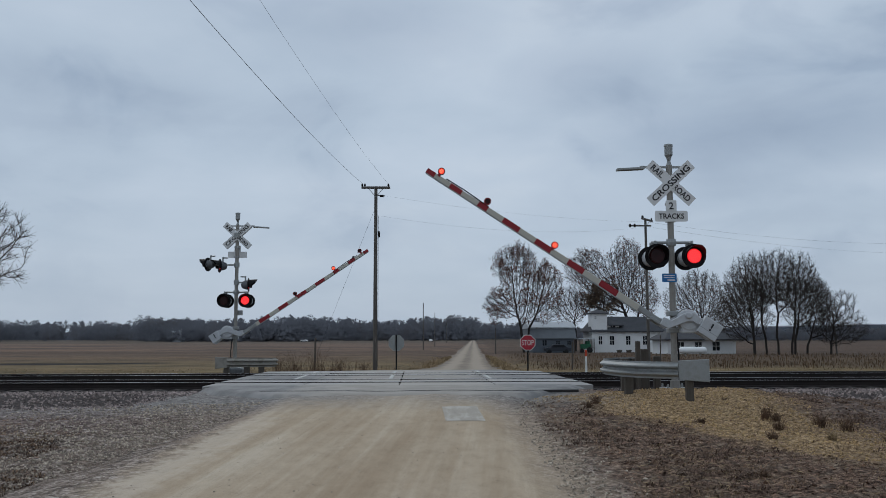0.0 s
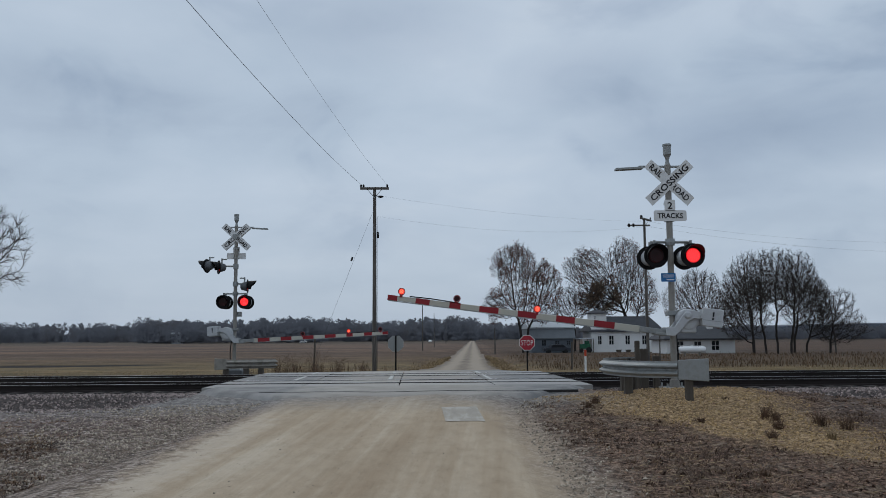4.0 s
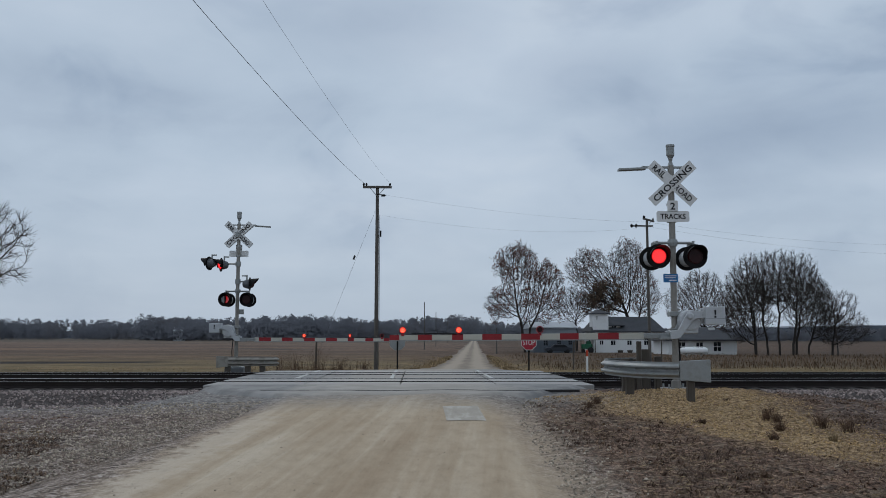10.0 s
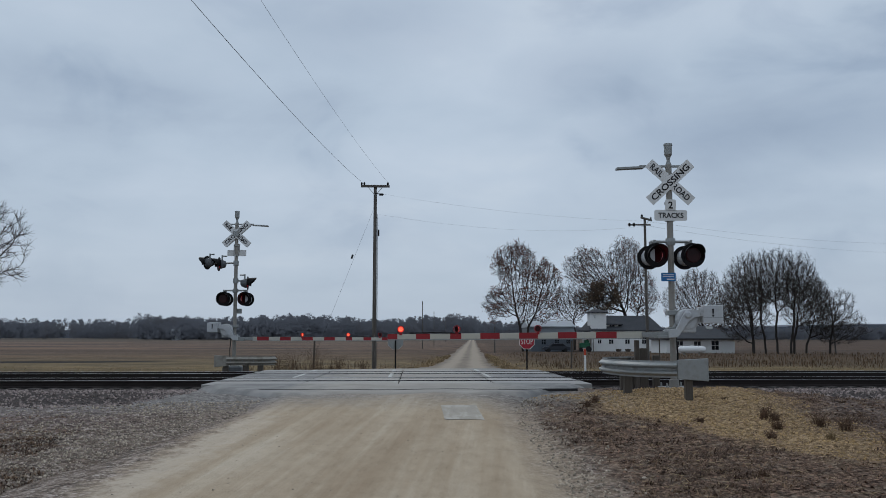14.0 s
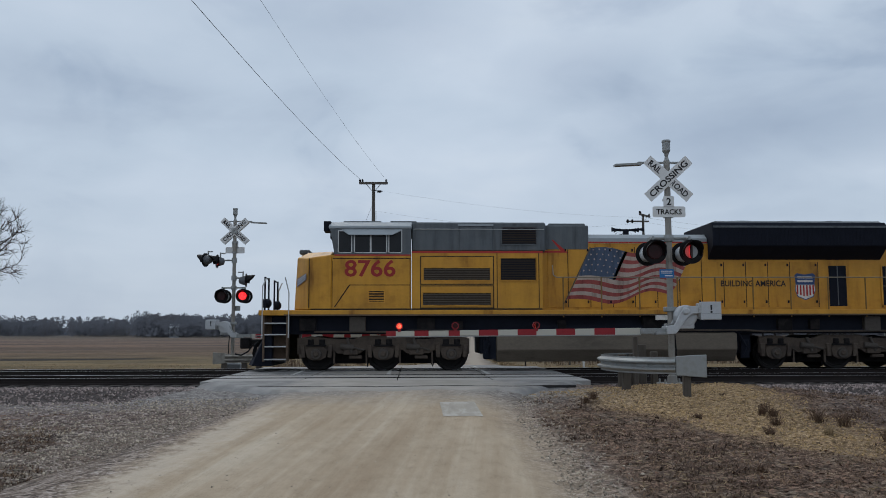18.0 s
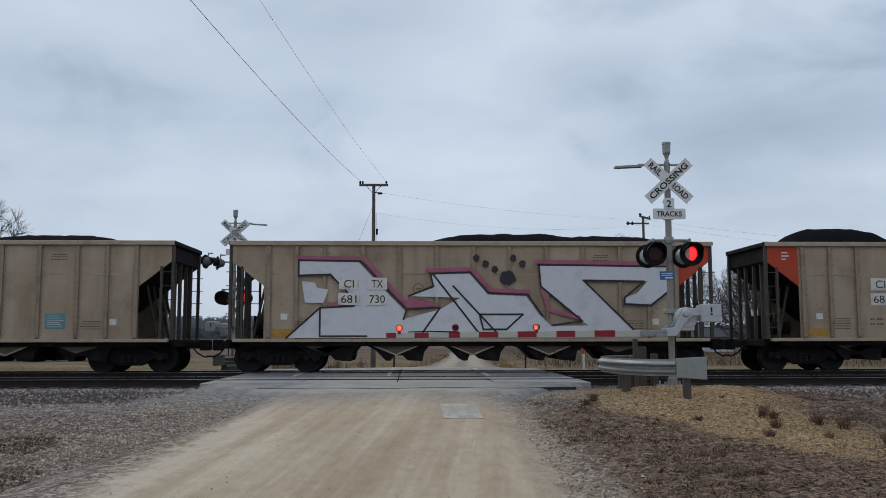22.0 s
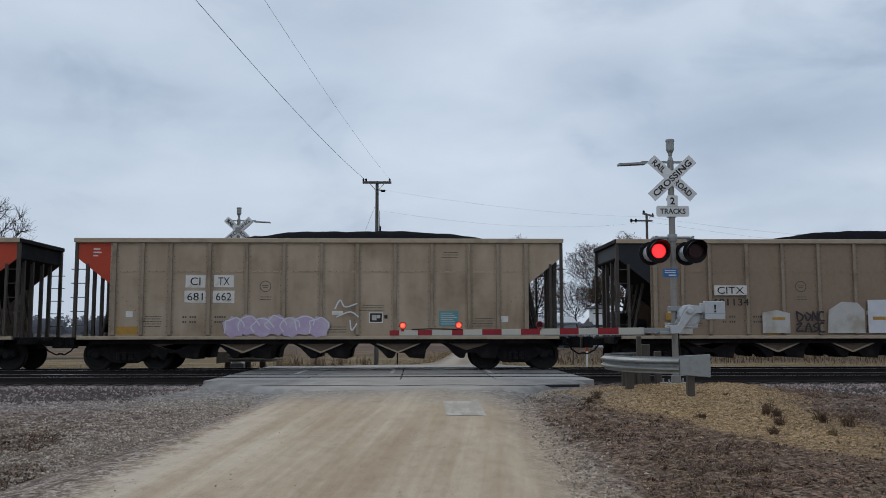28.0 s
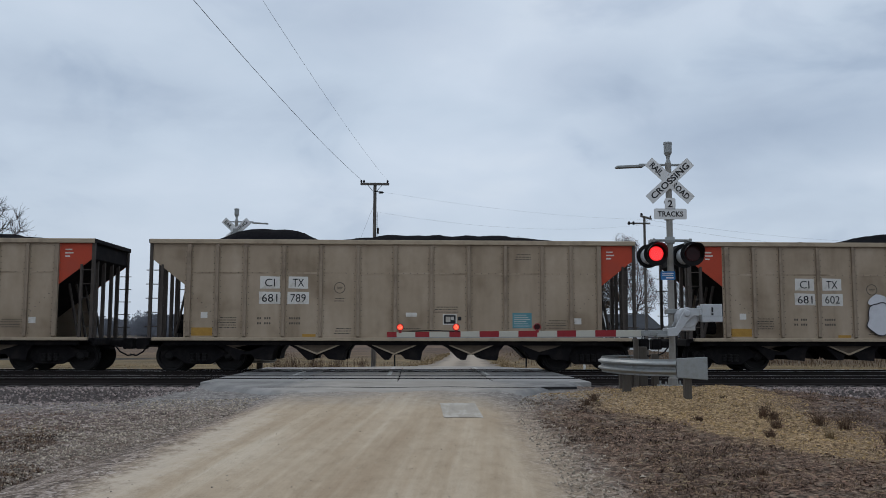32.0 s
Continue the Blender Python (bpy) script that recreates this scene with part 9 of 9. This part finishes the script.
def even_light(m, k=0.75):
    """A mass of fine twigs takes the light of the whole sky: leans every normal upwards."""
    t = m.node_tree
    geo = t.nodes.new("ShaderNodeNewGeometry")
    mix = node(t, "ShaderNodeMix", data_type="VECTOR", Factor=k)
    t.links.new(geo.outputs["Normal"], mix.inputs[4])
    mix.inputs[5].default_value = (0.0, -0.45, 0.89)
    t.links.new(mix.outputs[1], t.nodes["Principled BSDF"].inputs["Normal"])
    return m


even_light(WOODS)


def wood_height(x):
    """Height of the far tree line along its length."""
    h = 15.5 + 3.6 * noise.noise((x * 0.018, 0, 0)) + 2.0 * noise.noise((x * 0.07, 4, 0))
    return h


def far_woods(name, x0, x1, y, depth, count, lift, seed, label, tall=1.0):
    rng = random.Random(seed)
    s = Shape()
    for _ in range(count):
        x, yy = rng.uniform(x0, x1), y + rng.uniform(0, depth)
        h = wood_height(x) * rng.uniform(0.72, 1.06) * tall
        z = hill(x, yy) + lift
        s.rod((x, yy, z - 1), (x + rng.gauss(0, 0.4), yy, z + h * 0.8), 0.22, 0.06, 3, False)
        # thickets and crossing branches fill the lower part
        for k in range(34):
            f = 0.04 + 0.66 * rng.random()
            c = Vector((x + rng.gauss(0, h * 0.16), yy + rng.gauss(0, h * 0.12), z + h * f))
            up = rng.uniform(1.2, 2.4)
            a = Vector((rng.gauss(0, 0.6), up * 0.45, up))
            b = Vector((rng.uniform(0.5, 1.2), 0, rng.gauss(0, 0.2)))
            s.add([c - b, c + b, c + a], [(0, 1, 2)])
        for k in range(150):
            f = rng.random() ** 0.7
            w = h * 0.30 * min(1, 0.45 + 2.2 * f) * min(1, 2.6 * (1.06 - f)) + 0.2
            c = Vector((x + rng.gauss(0, w * 0.55), yy + rng.gauss(0, w * 0.5), z + h * (0.02 + 0.96 * f)))
            up = rng.uniform(0.35, 1.3)
            a = Vector((rng.gauss(0, 0.7), up * 0.45, up))
            b = Vector((rng.uniform(0.14, 0.45), 0, rng.gauss(0, 0.15)))
            s.add([c - b, c + b, c + a], [(0, 1, 2)])
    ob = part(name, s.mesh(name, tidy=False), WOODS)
    return tagged(ob, label, "woods", kind="stuff")


far_woods("far_woods", -420, -125, 690, 60, 330, 0.3, 1, "bare winter woods along the far edge of the fields, greyed for haze", 1.0)
far_woods("far_woods", -178, -62, 570, 50, 260, 0.0, 2, "nearer copse of bare trees, greyed for haze", 0.98)
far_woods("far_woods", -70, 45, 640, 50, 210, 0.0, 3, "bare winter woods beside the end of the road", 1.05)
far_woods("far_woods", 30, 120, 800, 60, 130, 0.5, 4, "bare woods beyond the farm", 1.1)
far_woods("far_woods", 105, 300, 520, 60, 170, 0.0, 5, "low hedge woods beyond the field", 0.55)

ridge = Shape()
rx = [(-900 + 25 * i) for i in range(97)]
for x in rx:
    h = 14 + 9 * max(0, min(1, (x - 60) / 420)) + 5 * noise.noise((x * 0.004, 1, 0)) + 2.2 * noise.noise((x * 0.03, 2, 0)) + 1.5 * noise.noise((x * 0.11, 7, 0))
    ridge.v += [(x * 1.6, 1500, -5), (x * 1.6, 1500, h), (x * 1.6, 1800, h * 1.15), (x * 1.6, 1800, -5)]
ridge.f = [(4 * i + a, 4 * i + 4 + a, 4 * i + 4 + b, 4 * i + b) for i in range(len(rx) - 1) for a, b in ((0, 1), (1, 2), (2, 3))]
# the ridge's blue-grey is haze laid into its colour
tagged(part("backdrop", ridge.mesh("backdrop", tidy=False), RIDGE), "low wooded ridge on the horizon, tinted blue-grey for haze", "hills", kind="structure")


def blades(name, spots, tall, wide, lean, material, label, category, seed, z_of=None, per=1):
    """Thin leaning blades, a few at each spot."""
    rng = random.Random(seed)
    s = Shape()
    for x, y in spots:
        z = (z_of or rough_land)(x, y) - 0.015
        for _ in range(per):
            h = tall * rng.uniform(0.35, 1.25)
            a = rng.uniform(0, 2 * math.pi)
            d = Vector((math.cos(a), math.sin(a), 0))
            w = Vector((-d.y, d.x, 0)) * wide * rng.uniform(0.6, 1.4)
            p = Vector((x + rng.gauss(0, wide * 4), y + rng.gauss(0, wide * 4), z))
            l = lean * rng.uniform(0.2, 1.5)
            mid = p + d * h * l * 0.4 + Vector((0, 0, h * 0.6))
            tip = p + d * h * l + Vector((0, 0, h * (1 - 0.35 * l)))
            s.add([p - w, p + w, mid + w * 0.7, mid - w * 0.7, tip], [(0, 1, 2, 3), (3, 2, 4)])
    ob = part(name, s.mesh(name, tidy=False), material)
    return tagged(ob, label, category, kind="stuff")


rng = random.Random(77)


def patchy(x, y, scale, low):
    return noise.noise((x * scale, y * scale, 11)) + 0.5 * noise.noise((x * scale * 3, y * scale * 3, 5)) > low


def on_mound(x, y):
    return x + 0.373 * y > 9.4 + 0.3 * noise.noise((x, y, 0)) and x < 7.0 + 0.8 * noise.noise((x * 0.8, y * 0.8, 4)) and 11.0 < y < 18.6


bank = []
while len(bank) < 8000:
    y = 5.5 + 13.0 * rng.random() ** 1.3
    x = rng.uniform(2.3, 3 + y * 0.62)
    if (not on_mound(x, y) or rng.random() < 0.06) and patchy(x, y, 0.9, -0.12):
        bank.append((x, y))
blades("dry_grass", bank[:4500], 0.055, 0.0035, 1.3, DRY, "short dry grass on the bank", "grass", 1)
blades("dead_weeds", bank[4500:], 0.06, 0.004, 1.2, DRYDARK, "dark dead weeds on the bank", "weeds", 2)
left_bank = []
while len(left_bank) < 2600:
    y = 7.5 + 8 * rng.random()
    x = rng.uniform(-9.5, -3.6 - (y - 8) * 0.25)
    if patchy(x, y, 0.6, 0.12):
        left_bank.append((x, y))
blades("dry_grass", left_bank, 0.07, 0.0035, 1.3, DRY, "short dry grass in the gravel verge", "grass", 3)
s = Shape()
for _ in range(17000):
    y = 5.5 + 12.0 * rng.random() ** 1.2
    x = rng.uniform(2.1 + 0.5 * abs(rng.gauss(0, 1)), 3 + y * 0.62)
    if on_mound(x, y) and rng.random() < 0.75:
        continue
    z = rough_land(x, y) + 0.008
    a = Vector((rng.gauss(0, 1), rng.gauss(0, 1), rng.gauss(0, 0.16))).normalized() * rng.uniform(0.012, 0.042)
    b = a.cross(Vector((rng.gauss(0, 0.22), rng.gauss(0, 0.22), 1))).normalized() * a.length * 0.6
    c = Vector((x, y, z))
    s.add([c - a, c + b, c + a, c - b], [(0, 1, 2, 3)])
for _ in range(12000):
    y = 7.0 + 9.0 * rng.random()
    x = rng.uniform(-10, -3.4 - (y - 8) * 0.3)
    if not patchy(x, y, 0.5, 0.02) or x > -6.4 + 0.22 * y - 0.6:
        continue
    a = Vector((rng.gauss(0, 1), rng.gauss(0, 1), rng.gauss(0, 0.16))).normalized() * rng.uniform(0.012, 0.042)
    b = a.cross(Vector((rng.gauss(0, 0.22), rng.gauss(0, 0.22), 1))).normalized() * a.length * 0.6
    c = Vector((x, y, rough_land(x, y) + 0.008))
    s.add([c - a, c + b, c + a, c - b], [(0, 1, 2, 3)])
tagged(part("leaf_litter", s.mesh("leaf_litter", tidy=False), LITTER), "brown dead leaves strewn over the bank", "leaf litter", kind="stuff")

s = Shape()
for _ in range(6500):
    y = 7.5 + 10.5 * rng.random() ** 1.2
    x = 2.2 + rng.random() * (1.4 + y * 0.62)
    if not patchy(x, y, 0.7, -0.05):
        continue
    a = Vector((rng.gauss(0, 1.6), rng.gauss(0, 0.8), rng.gauss(0, 0.22))).normalized() * rng.uniform(0.03, 0.10)
    b = a.cross(Vector((rng.gauss(0, 0.3), rng.gauss(0, 0.3), 1))).normalized() * rng.uniform(0.003, 0.007)
    c = Vector((x, y, rough_land(x, y) + 0.016))
    s.add([c - a, c + b, c + a, c - b], [(0, 1, 2, 3)])
tagged(part("straw_litter", s.mesh("straw_litter", tidy=False), DRY), "broken pale straw strewn over the brown bank", "straw", kind="stuff")


def weed_tuft(x, y, size, seed, material, label):
    r = random.Random(seed)
    s = Shape()
    z = rough_land(x, y) - 0.02
    for _ in range(70):
        a = r.uniform(0, 2 * math.pi)
        h = size * r.uniform(0.4, 1.1)
        l = r.uniform(0.1, 0.9)
        p = Vector((x + r.gauss(0, size * 0.18), y + r.gauss(0, size * 0.18), z))
        m = p + Vector((math.cos(a) * l * h * 0.4, math.sin(a) * l * h * 0.4, h * 0.65))
        e = p + Vector((math.cos(a) * l * h, math.sin(a) * l * h, h * (1 - 0.3 * l)))
        s.rod(p, m, 0.0035, 0.003, 3, False).rod(m, e, 0.003, 0.0015, 3, False)
        for _ in range(3):
            c = m.lerp(e, r.random())
            v = Vector((r.gauss(0, 1), r.gauss(0, 1), r.gauss(0, 0.7))).normalized() * 0.022
            s.add([c, c + v, c + v * 0.5 + v.orthogonal().normalized() * 0.010], [(0, 1, 2)])
    return tagged(part("weed_tuft", s.mesh("weed_tuft", tidy=False), material), label, "weed", "weed tufts")


for i, (x, y, sz, mat) in enumerate(((5.78, 14.5, 0.24, DRYDARK), (5.62, 13.6, 0.20, DRYDARK), (5.86, 14.3, 0.18, DRYDARK), (6.42, 13.9, 0.26, DRYDARK), (6.62, 13.5, 0.28, DRYDARK), (6.0, 12.7, 0.17, DRY), (3.35, 16.4, 0.20, DRYDARK), (3.15, 16.1, 0.15, DRYDARK), (6.75, 12.1, 0.22, DRYDARK), (6.45, 11.9, 0.20, DRYDARK), (7.0, 12.3, 0.22, DRYDARK), (6.6, 11.6, 0.18, LOWBROWN), (3.9, 9.9, 0.14, DRYDARK), (5.1, 12.6, 0.14, DRYDARK), (4.6, 14.2, 0.12, DRYDARK), (5.9, 10.6, 0.18, DRYDARK), (6.5, 10.9, 0.20, DRYDARK), (-4.9, 9.9, 0.13, DRY), (-5.4, 10.3, 0.15, DRY), (-4.6, 9.2, 0.12, DRYDARK))):
    weed_tuft(x, y, sz, i, mat, "dead brown weed tuft on the bank" if mat is DRYDARK else "dry straw-coloured grass tuft")

def matted(name, count, place, tall, material, label, seed):
    """Low clumps of flattened dead stems, fanned out from many small crowns."""
    r = random.Random(seed)
    s = Shape()
    made = 0
    while made < count:
        spot = place(r)
        if spot is None:
            continue
        made += 1
        x, y = spot
        z = rough_land(x, y) - 0.01
        size = tall * r.uniform(0.4, 1.3)
        lead = r.gauss(0.3, 1.0)
        for _ in range(r.randint(9, 18)):
            a = lead + r.gauss(0, 1.1)
            d = Vector((math.cos(a), math.sin(a), 0))
            h = size * r.uniform(0.4, 1.2)
            p = Vector((x + r.gauss(0, size * 0.6), y + r.gauss(0, size * 0.5), z))
            w = Vector((-d.y, d.x, 0)) * r.uniform(0.003, 0.007)
            up = r.uniform(0.15, 0.8)
            m = p + d * h * 0.6 + Vector((0, 0, h * up))
            e = m + d * h * 0.7 + Vector((0, 0, h * r.uniform(-0.5, 0.3)))
            s.add([p - w, p + w, m + w, m - w, e], [(0, 1, 2, 3), (3, 2, 4)])
    return tagged(part(name, s.mesh(name, tidy=False), material), label, "grass", kind="stuff")


def bank_spot(low, chance=0.05):
    def pick(r):
        y = 6.0 + 11.8 * r.random() ** 1.15
        x = 2.0 + r.random() * (1.6 + y * 0.62)
        if on_mound(x, y) and r.random() > chance or not patchy(x, y, 0.75, low):
            return None
        if x - road_mid(y) < road_half(y) - 0.1 + 0.4 * abs(r.gauss(0, 1)):
            return None
        return x, y
    return pick


def left_spot(r):
    y = 7.0 + 7.0 * r.random()
    x = -3.3 - (y - 7) * 0.30 - r.random() * (1.2 + 0.2 * y)
    if (x + 5.6) ** 2 / 0.5 + (y - 12.3) ** 2 / 0.9 < 1 or (x + 4.5) ** 2 / 0.22 + (y - 9.9) ** 2 / 0.6 < 1:
        return x, y
    return (x, y) if x < -4.4 + 0.14 * (y - 9) and patchy(x, y, 0.55, 0.10) else None


matted("matted_grass", 1500, bank_spot(0.05), 0.075, LOWDARK, "matted dark dead grass over the brown bank", 91)
matted("matted_grass", 900, bank_spot(-0.10), 0.060, LOWBROWN, "withered brown grass over the bank", 92)
matted("matted_grass", 700, left_spot, 0.055, LOWDARK, "matted dark dead grass beside the gravel", 93)
matted("matted_grass", 420, left_spot, 0.055, LOWBROWN, "withered brown grass beside the gravel", 94)

far_grass = []
while len(far_grass) < 5200:
    y = rng.uniform(33.2, 50)
    x = rng.uniform(-24, 30)
    if abs(x - road_mid(y)) > road_half(y) + 0.5 and patchy(x, y, 0.25, -0.25):
        far_grass.append((x, y))
blades("verge_grass", far_grass[:4200], 0.11, 0.009, 1.0, DRY, "tall dry verge grass beyond the tracks", "grass", 5, per=2)
blades("verge_weeds", [(x, y) for x, y in far_grass[4200:] if -8 < x < 0] + [(-4.2 + rng.gauss(0, 1.3), 38 + rng.gauss(0, 2)) for _ in range(200)], 0.55, 0.006, 0.7, DRYDARK, "tall dead weeds beside the far track", "weeds", 6, per=2)
rows_ = []
for j in range(56):
    y = 46 + j * 1.25
    for _ in range(110):
        x = rng.uniform(road_mid(y) + 4.5, 7 + y * 0.62)
        rows_.append((x, y + rng.gauss(0, 0.08)))
blades("corn_stubble", rows_, 0.38, 0.022, 0.5, STALK, "rows of brown corn stubble in the field", "stubble", 7, per=1)
grass2 = [(road_mid(y) - road_half(y) - abs(rng.gauss(0.6, 0.9)), y) for y in [rng.uniform(36, 110) for _ in range(2600)]] + [(road_mid(y) + road_half(y) + 0.5 + abs(rng.gauss(0.2, 0.7)), y) for y in [rng.uniform(36, 110) for _ in range(1800)]]
blades("verge_grass", grass2, 0.26, 0.014, 0.8, DRY, "dry grass along the farm road", "grass", 8, per=2)


def stones(name, spots, small, large, material, label, seed, z_of):
    r = random.Random(seed)
    s = Shape()
    for x, y in spots:
        k = small + (large - small) * r.random() ** 2
        c = Vector((x, y, z_of(x, y) + k * 0.25))
        m = Euler((r.uniform(0, 6), r.uniform(0, 6), r.uniform(0, 6))).to_matrix()
        a, b, d = (k * r.uniform(0.6, 1.2) for _ in range(3))
        v = [c + m @ Vector(q) for q in ((a, 0, 0), (-a, 0, 0), (0, b, 0), (0, -b, 0), (0, 0, d), (0, 0, -d))]
        s.add(v, [(0, 2, 4), (2, 1, 4), (1, 3, 4), (3, 0, 4), (2, 0, 5), (1, 2, 5), (3, 1, 5), (0, 3, 5)])
    ob = part(name, s.mesh(name, tidy=False), material)
    return tagged(ob, label, "stones", kind="stuff")


def bed_top(x, y):
    return max(rough_land(x, y), float(np.interp(y, [19.6, 20.9], [-0.50, -0.20])) if y > 19.6 else -9)


shoulder = []
while len(shoulder) < 15000:
    x = rng.uniform(-15, 15)
    y = 21.9 - 4.6 * rng.random() ** 1.6
    if x < -5.1 - 0.25 * max(0, 20 - y) or x > 4.6 and not on_mound(x, y):
        shoulder.append((x, y))
stones("ballast_stones", shoulder, 0.020, 0.050, STONE, "grey and pinkish ballast stones on the track shoulder", 1, bed_top)
verge = []
while len(verge) < 17000:
    y = 6.5 + 11.5 * rng.random() ** 1.1
    if rng.random() < 0.72:
        x = road_mid(y) - road_half(y) + 0.35 - abs(rng.gauss(0, 2.3))
    else:
        x = road_mid(y) + road_half(y) - 0.5 + abs(rng.gauss(0, 0.6))
    verge.append((x, y))
stones("verge_gravel", verge, 0.007, 0.028, PEBBLE, "loose pale gravel at the edges of the road", 2, lambda x, y: max(rough_land(x, y), crown(x, y, max(-1, min(1, (x - road_mid(y)) / road_half(y)))) if abs(x - road_mid(y)) < road_half(y) else -9))
loose = []
while len(loose) < 1100:
    y = 5.5 + 14 * rng.random()
    x = road_mid(y) + rng.uniform(-0.95, 0.95) * road_half(y)
    loose.append((x, y))
stones("loose_gravel", loose, 0.003, 0.013, PEBBLE, "small loose stones on the road", 3, lambda x, y: crown(x, y, (x - road_mid(y)) / road_half(y)))
mound = []
while len(mound) < 6500:
    x, y = rng.uniform(2.4, 8.0), rng.uniform(11.0, 18.6)
    if on_mound(x, y):
        mound.append((x, y))
STRAWCHIP = surface("straw_chips", (0.37, 0.250, 0.122), 0.9, 0, 0.25, 8, 40, 0.0, island=0.5)
stones("tan_gravel", mound, 0.008, 0.022, STRAWCHIP, "tan wood chips and gravel mound round the guard rail", 4, rough_land)

for i, (x, y, sz) in enumerate(((-5.4, 39.0, 1.15), (-4.6, 40.5, 1.3), (-3.6, 42.0, 0.8), (-6.3, 41.0, 0.9), (-2.5, 43.0, 0.7))):
    weed_tuft(x, y, sz, 60 + i, DRYDARK, "tall dead weed stand beside the far track")


# ---- what moves ----
SPEED = 19.80
START = -9.15 + 18.2 * SPEED
BEAT = 0.659
NEAR_GATE = ((0, 33.4), (0.5, 27.5), (1.0, 21.9), (1.5, 16.3), (1.7, 15.6), (2.0, 15.1), (2.3, 14.2), (2.6, 12.5), (3.0, 10.3), (3.5, 9.1), (4.5, 5.8), (5.5, 2.3), (6.0, 0.4), (6.3, -0.3), (32, -0.3))
FAR_GATE = ((0, 34.0), (0.5, 27.7), (1.0, 21.7), (1.5, 16.6), (2.0, 11.4), (2.5, 7.9), (3.0, 5.3), (3.5, 4.0), (4.5, 2.0), (5.5, 0.7), (6.2, 0.0), (32, 0.0))


def motions():
    for ob, ahead in TRAIN:
        walk(ob, [(t, pose(START + ahead - SPEED * t, FAR_TRACK, 0)) for t in (0, 16, 32)])
    ahead_of = {ob: ahead for ob, ahead in TRAIN}
    # the wheels roll while their car is near the crossing
    for wheel, home, r, car in SPINNERS:
        t0 = (START + ahead_of[car] - 18) / SPEED
        first, last = max(0, math.floor((t0 - 0.9) * FPS)), min(32 * FPS, math.ceil((t0 + 2.1) * FPS))
        step = -math.degrees(SPEED / FPS / r)
        rows = [(0, pose(*home))] if first else []
        rows += [(f / FPS, pose(*home, 0, step * (f - first), 0)) for f in range(first, last + 1)]
        if last < 32 * FPS:
            rows.append((32, pose(*home, 0, step * (last - first), 0)))
        walk(wheel, rows)
    for (arm, pivot), gate in zip(ARMS, (NEAR_GATE, FAR_GATE)):
        walk(arm, [(t, pose(*pivot, 0, a, 0)) for t, a in gate])
    # each lens turns its dark or its glowing side to the front, beat by beat
    for lens, home, even, first in FLASHERS:
        rows, turn = [(0, home @ pose(0, 0, 0, 0, 0, 180 if even else 0))], 180 if even else 0
        for k in range(49):
            f = round((first + k * BEAT) * FPS)
            if f + 5 > 32 * FPS:
                break
            f += 0 if turn % 360 else -2
            for j in range(4):
                rows.append(((f + j) / FPS, home @ pose(0, 0, 0, 0, 0, turn + 60 * j)))
            turn += 180
        rows.append((32, home @ pose(0, 0, 0, 0, 0, turn)))
        walk(lens, rows)


motions()
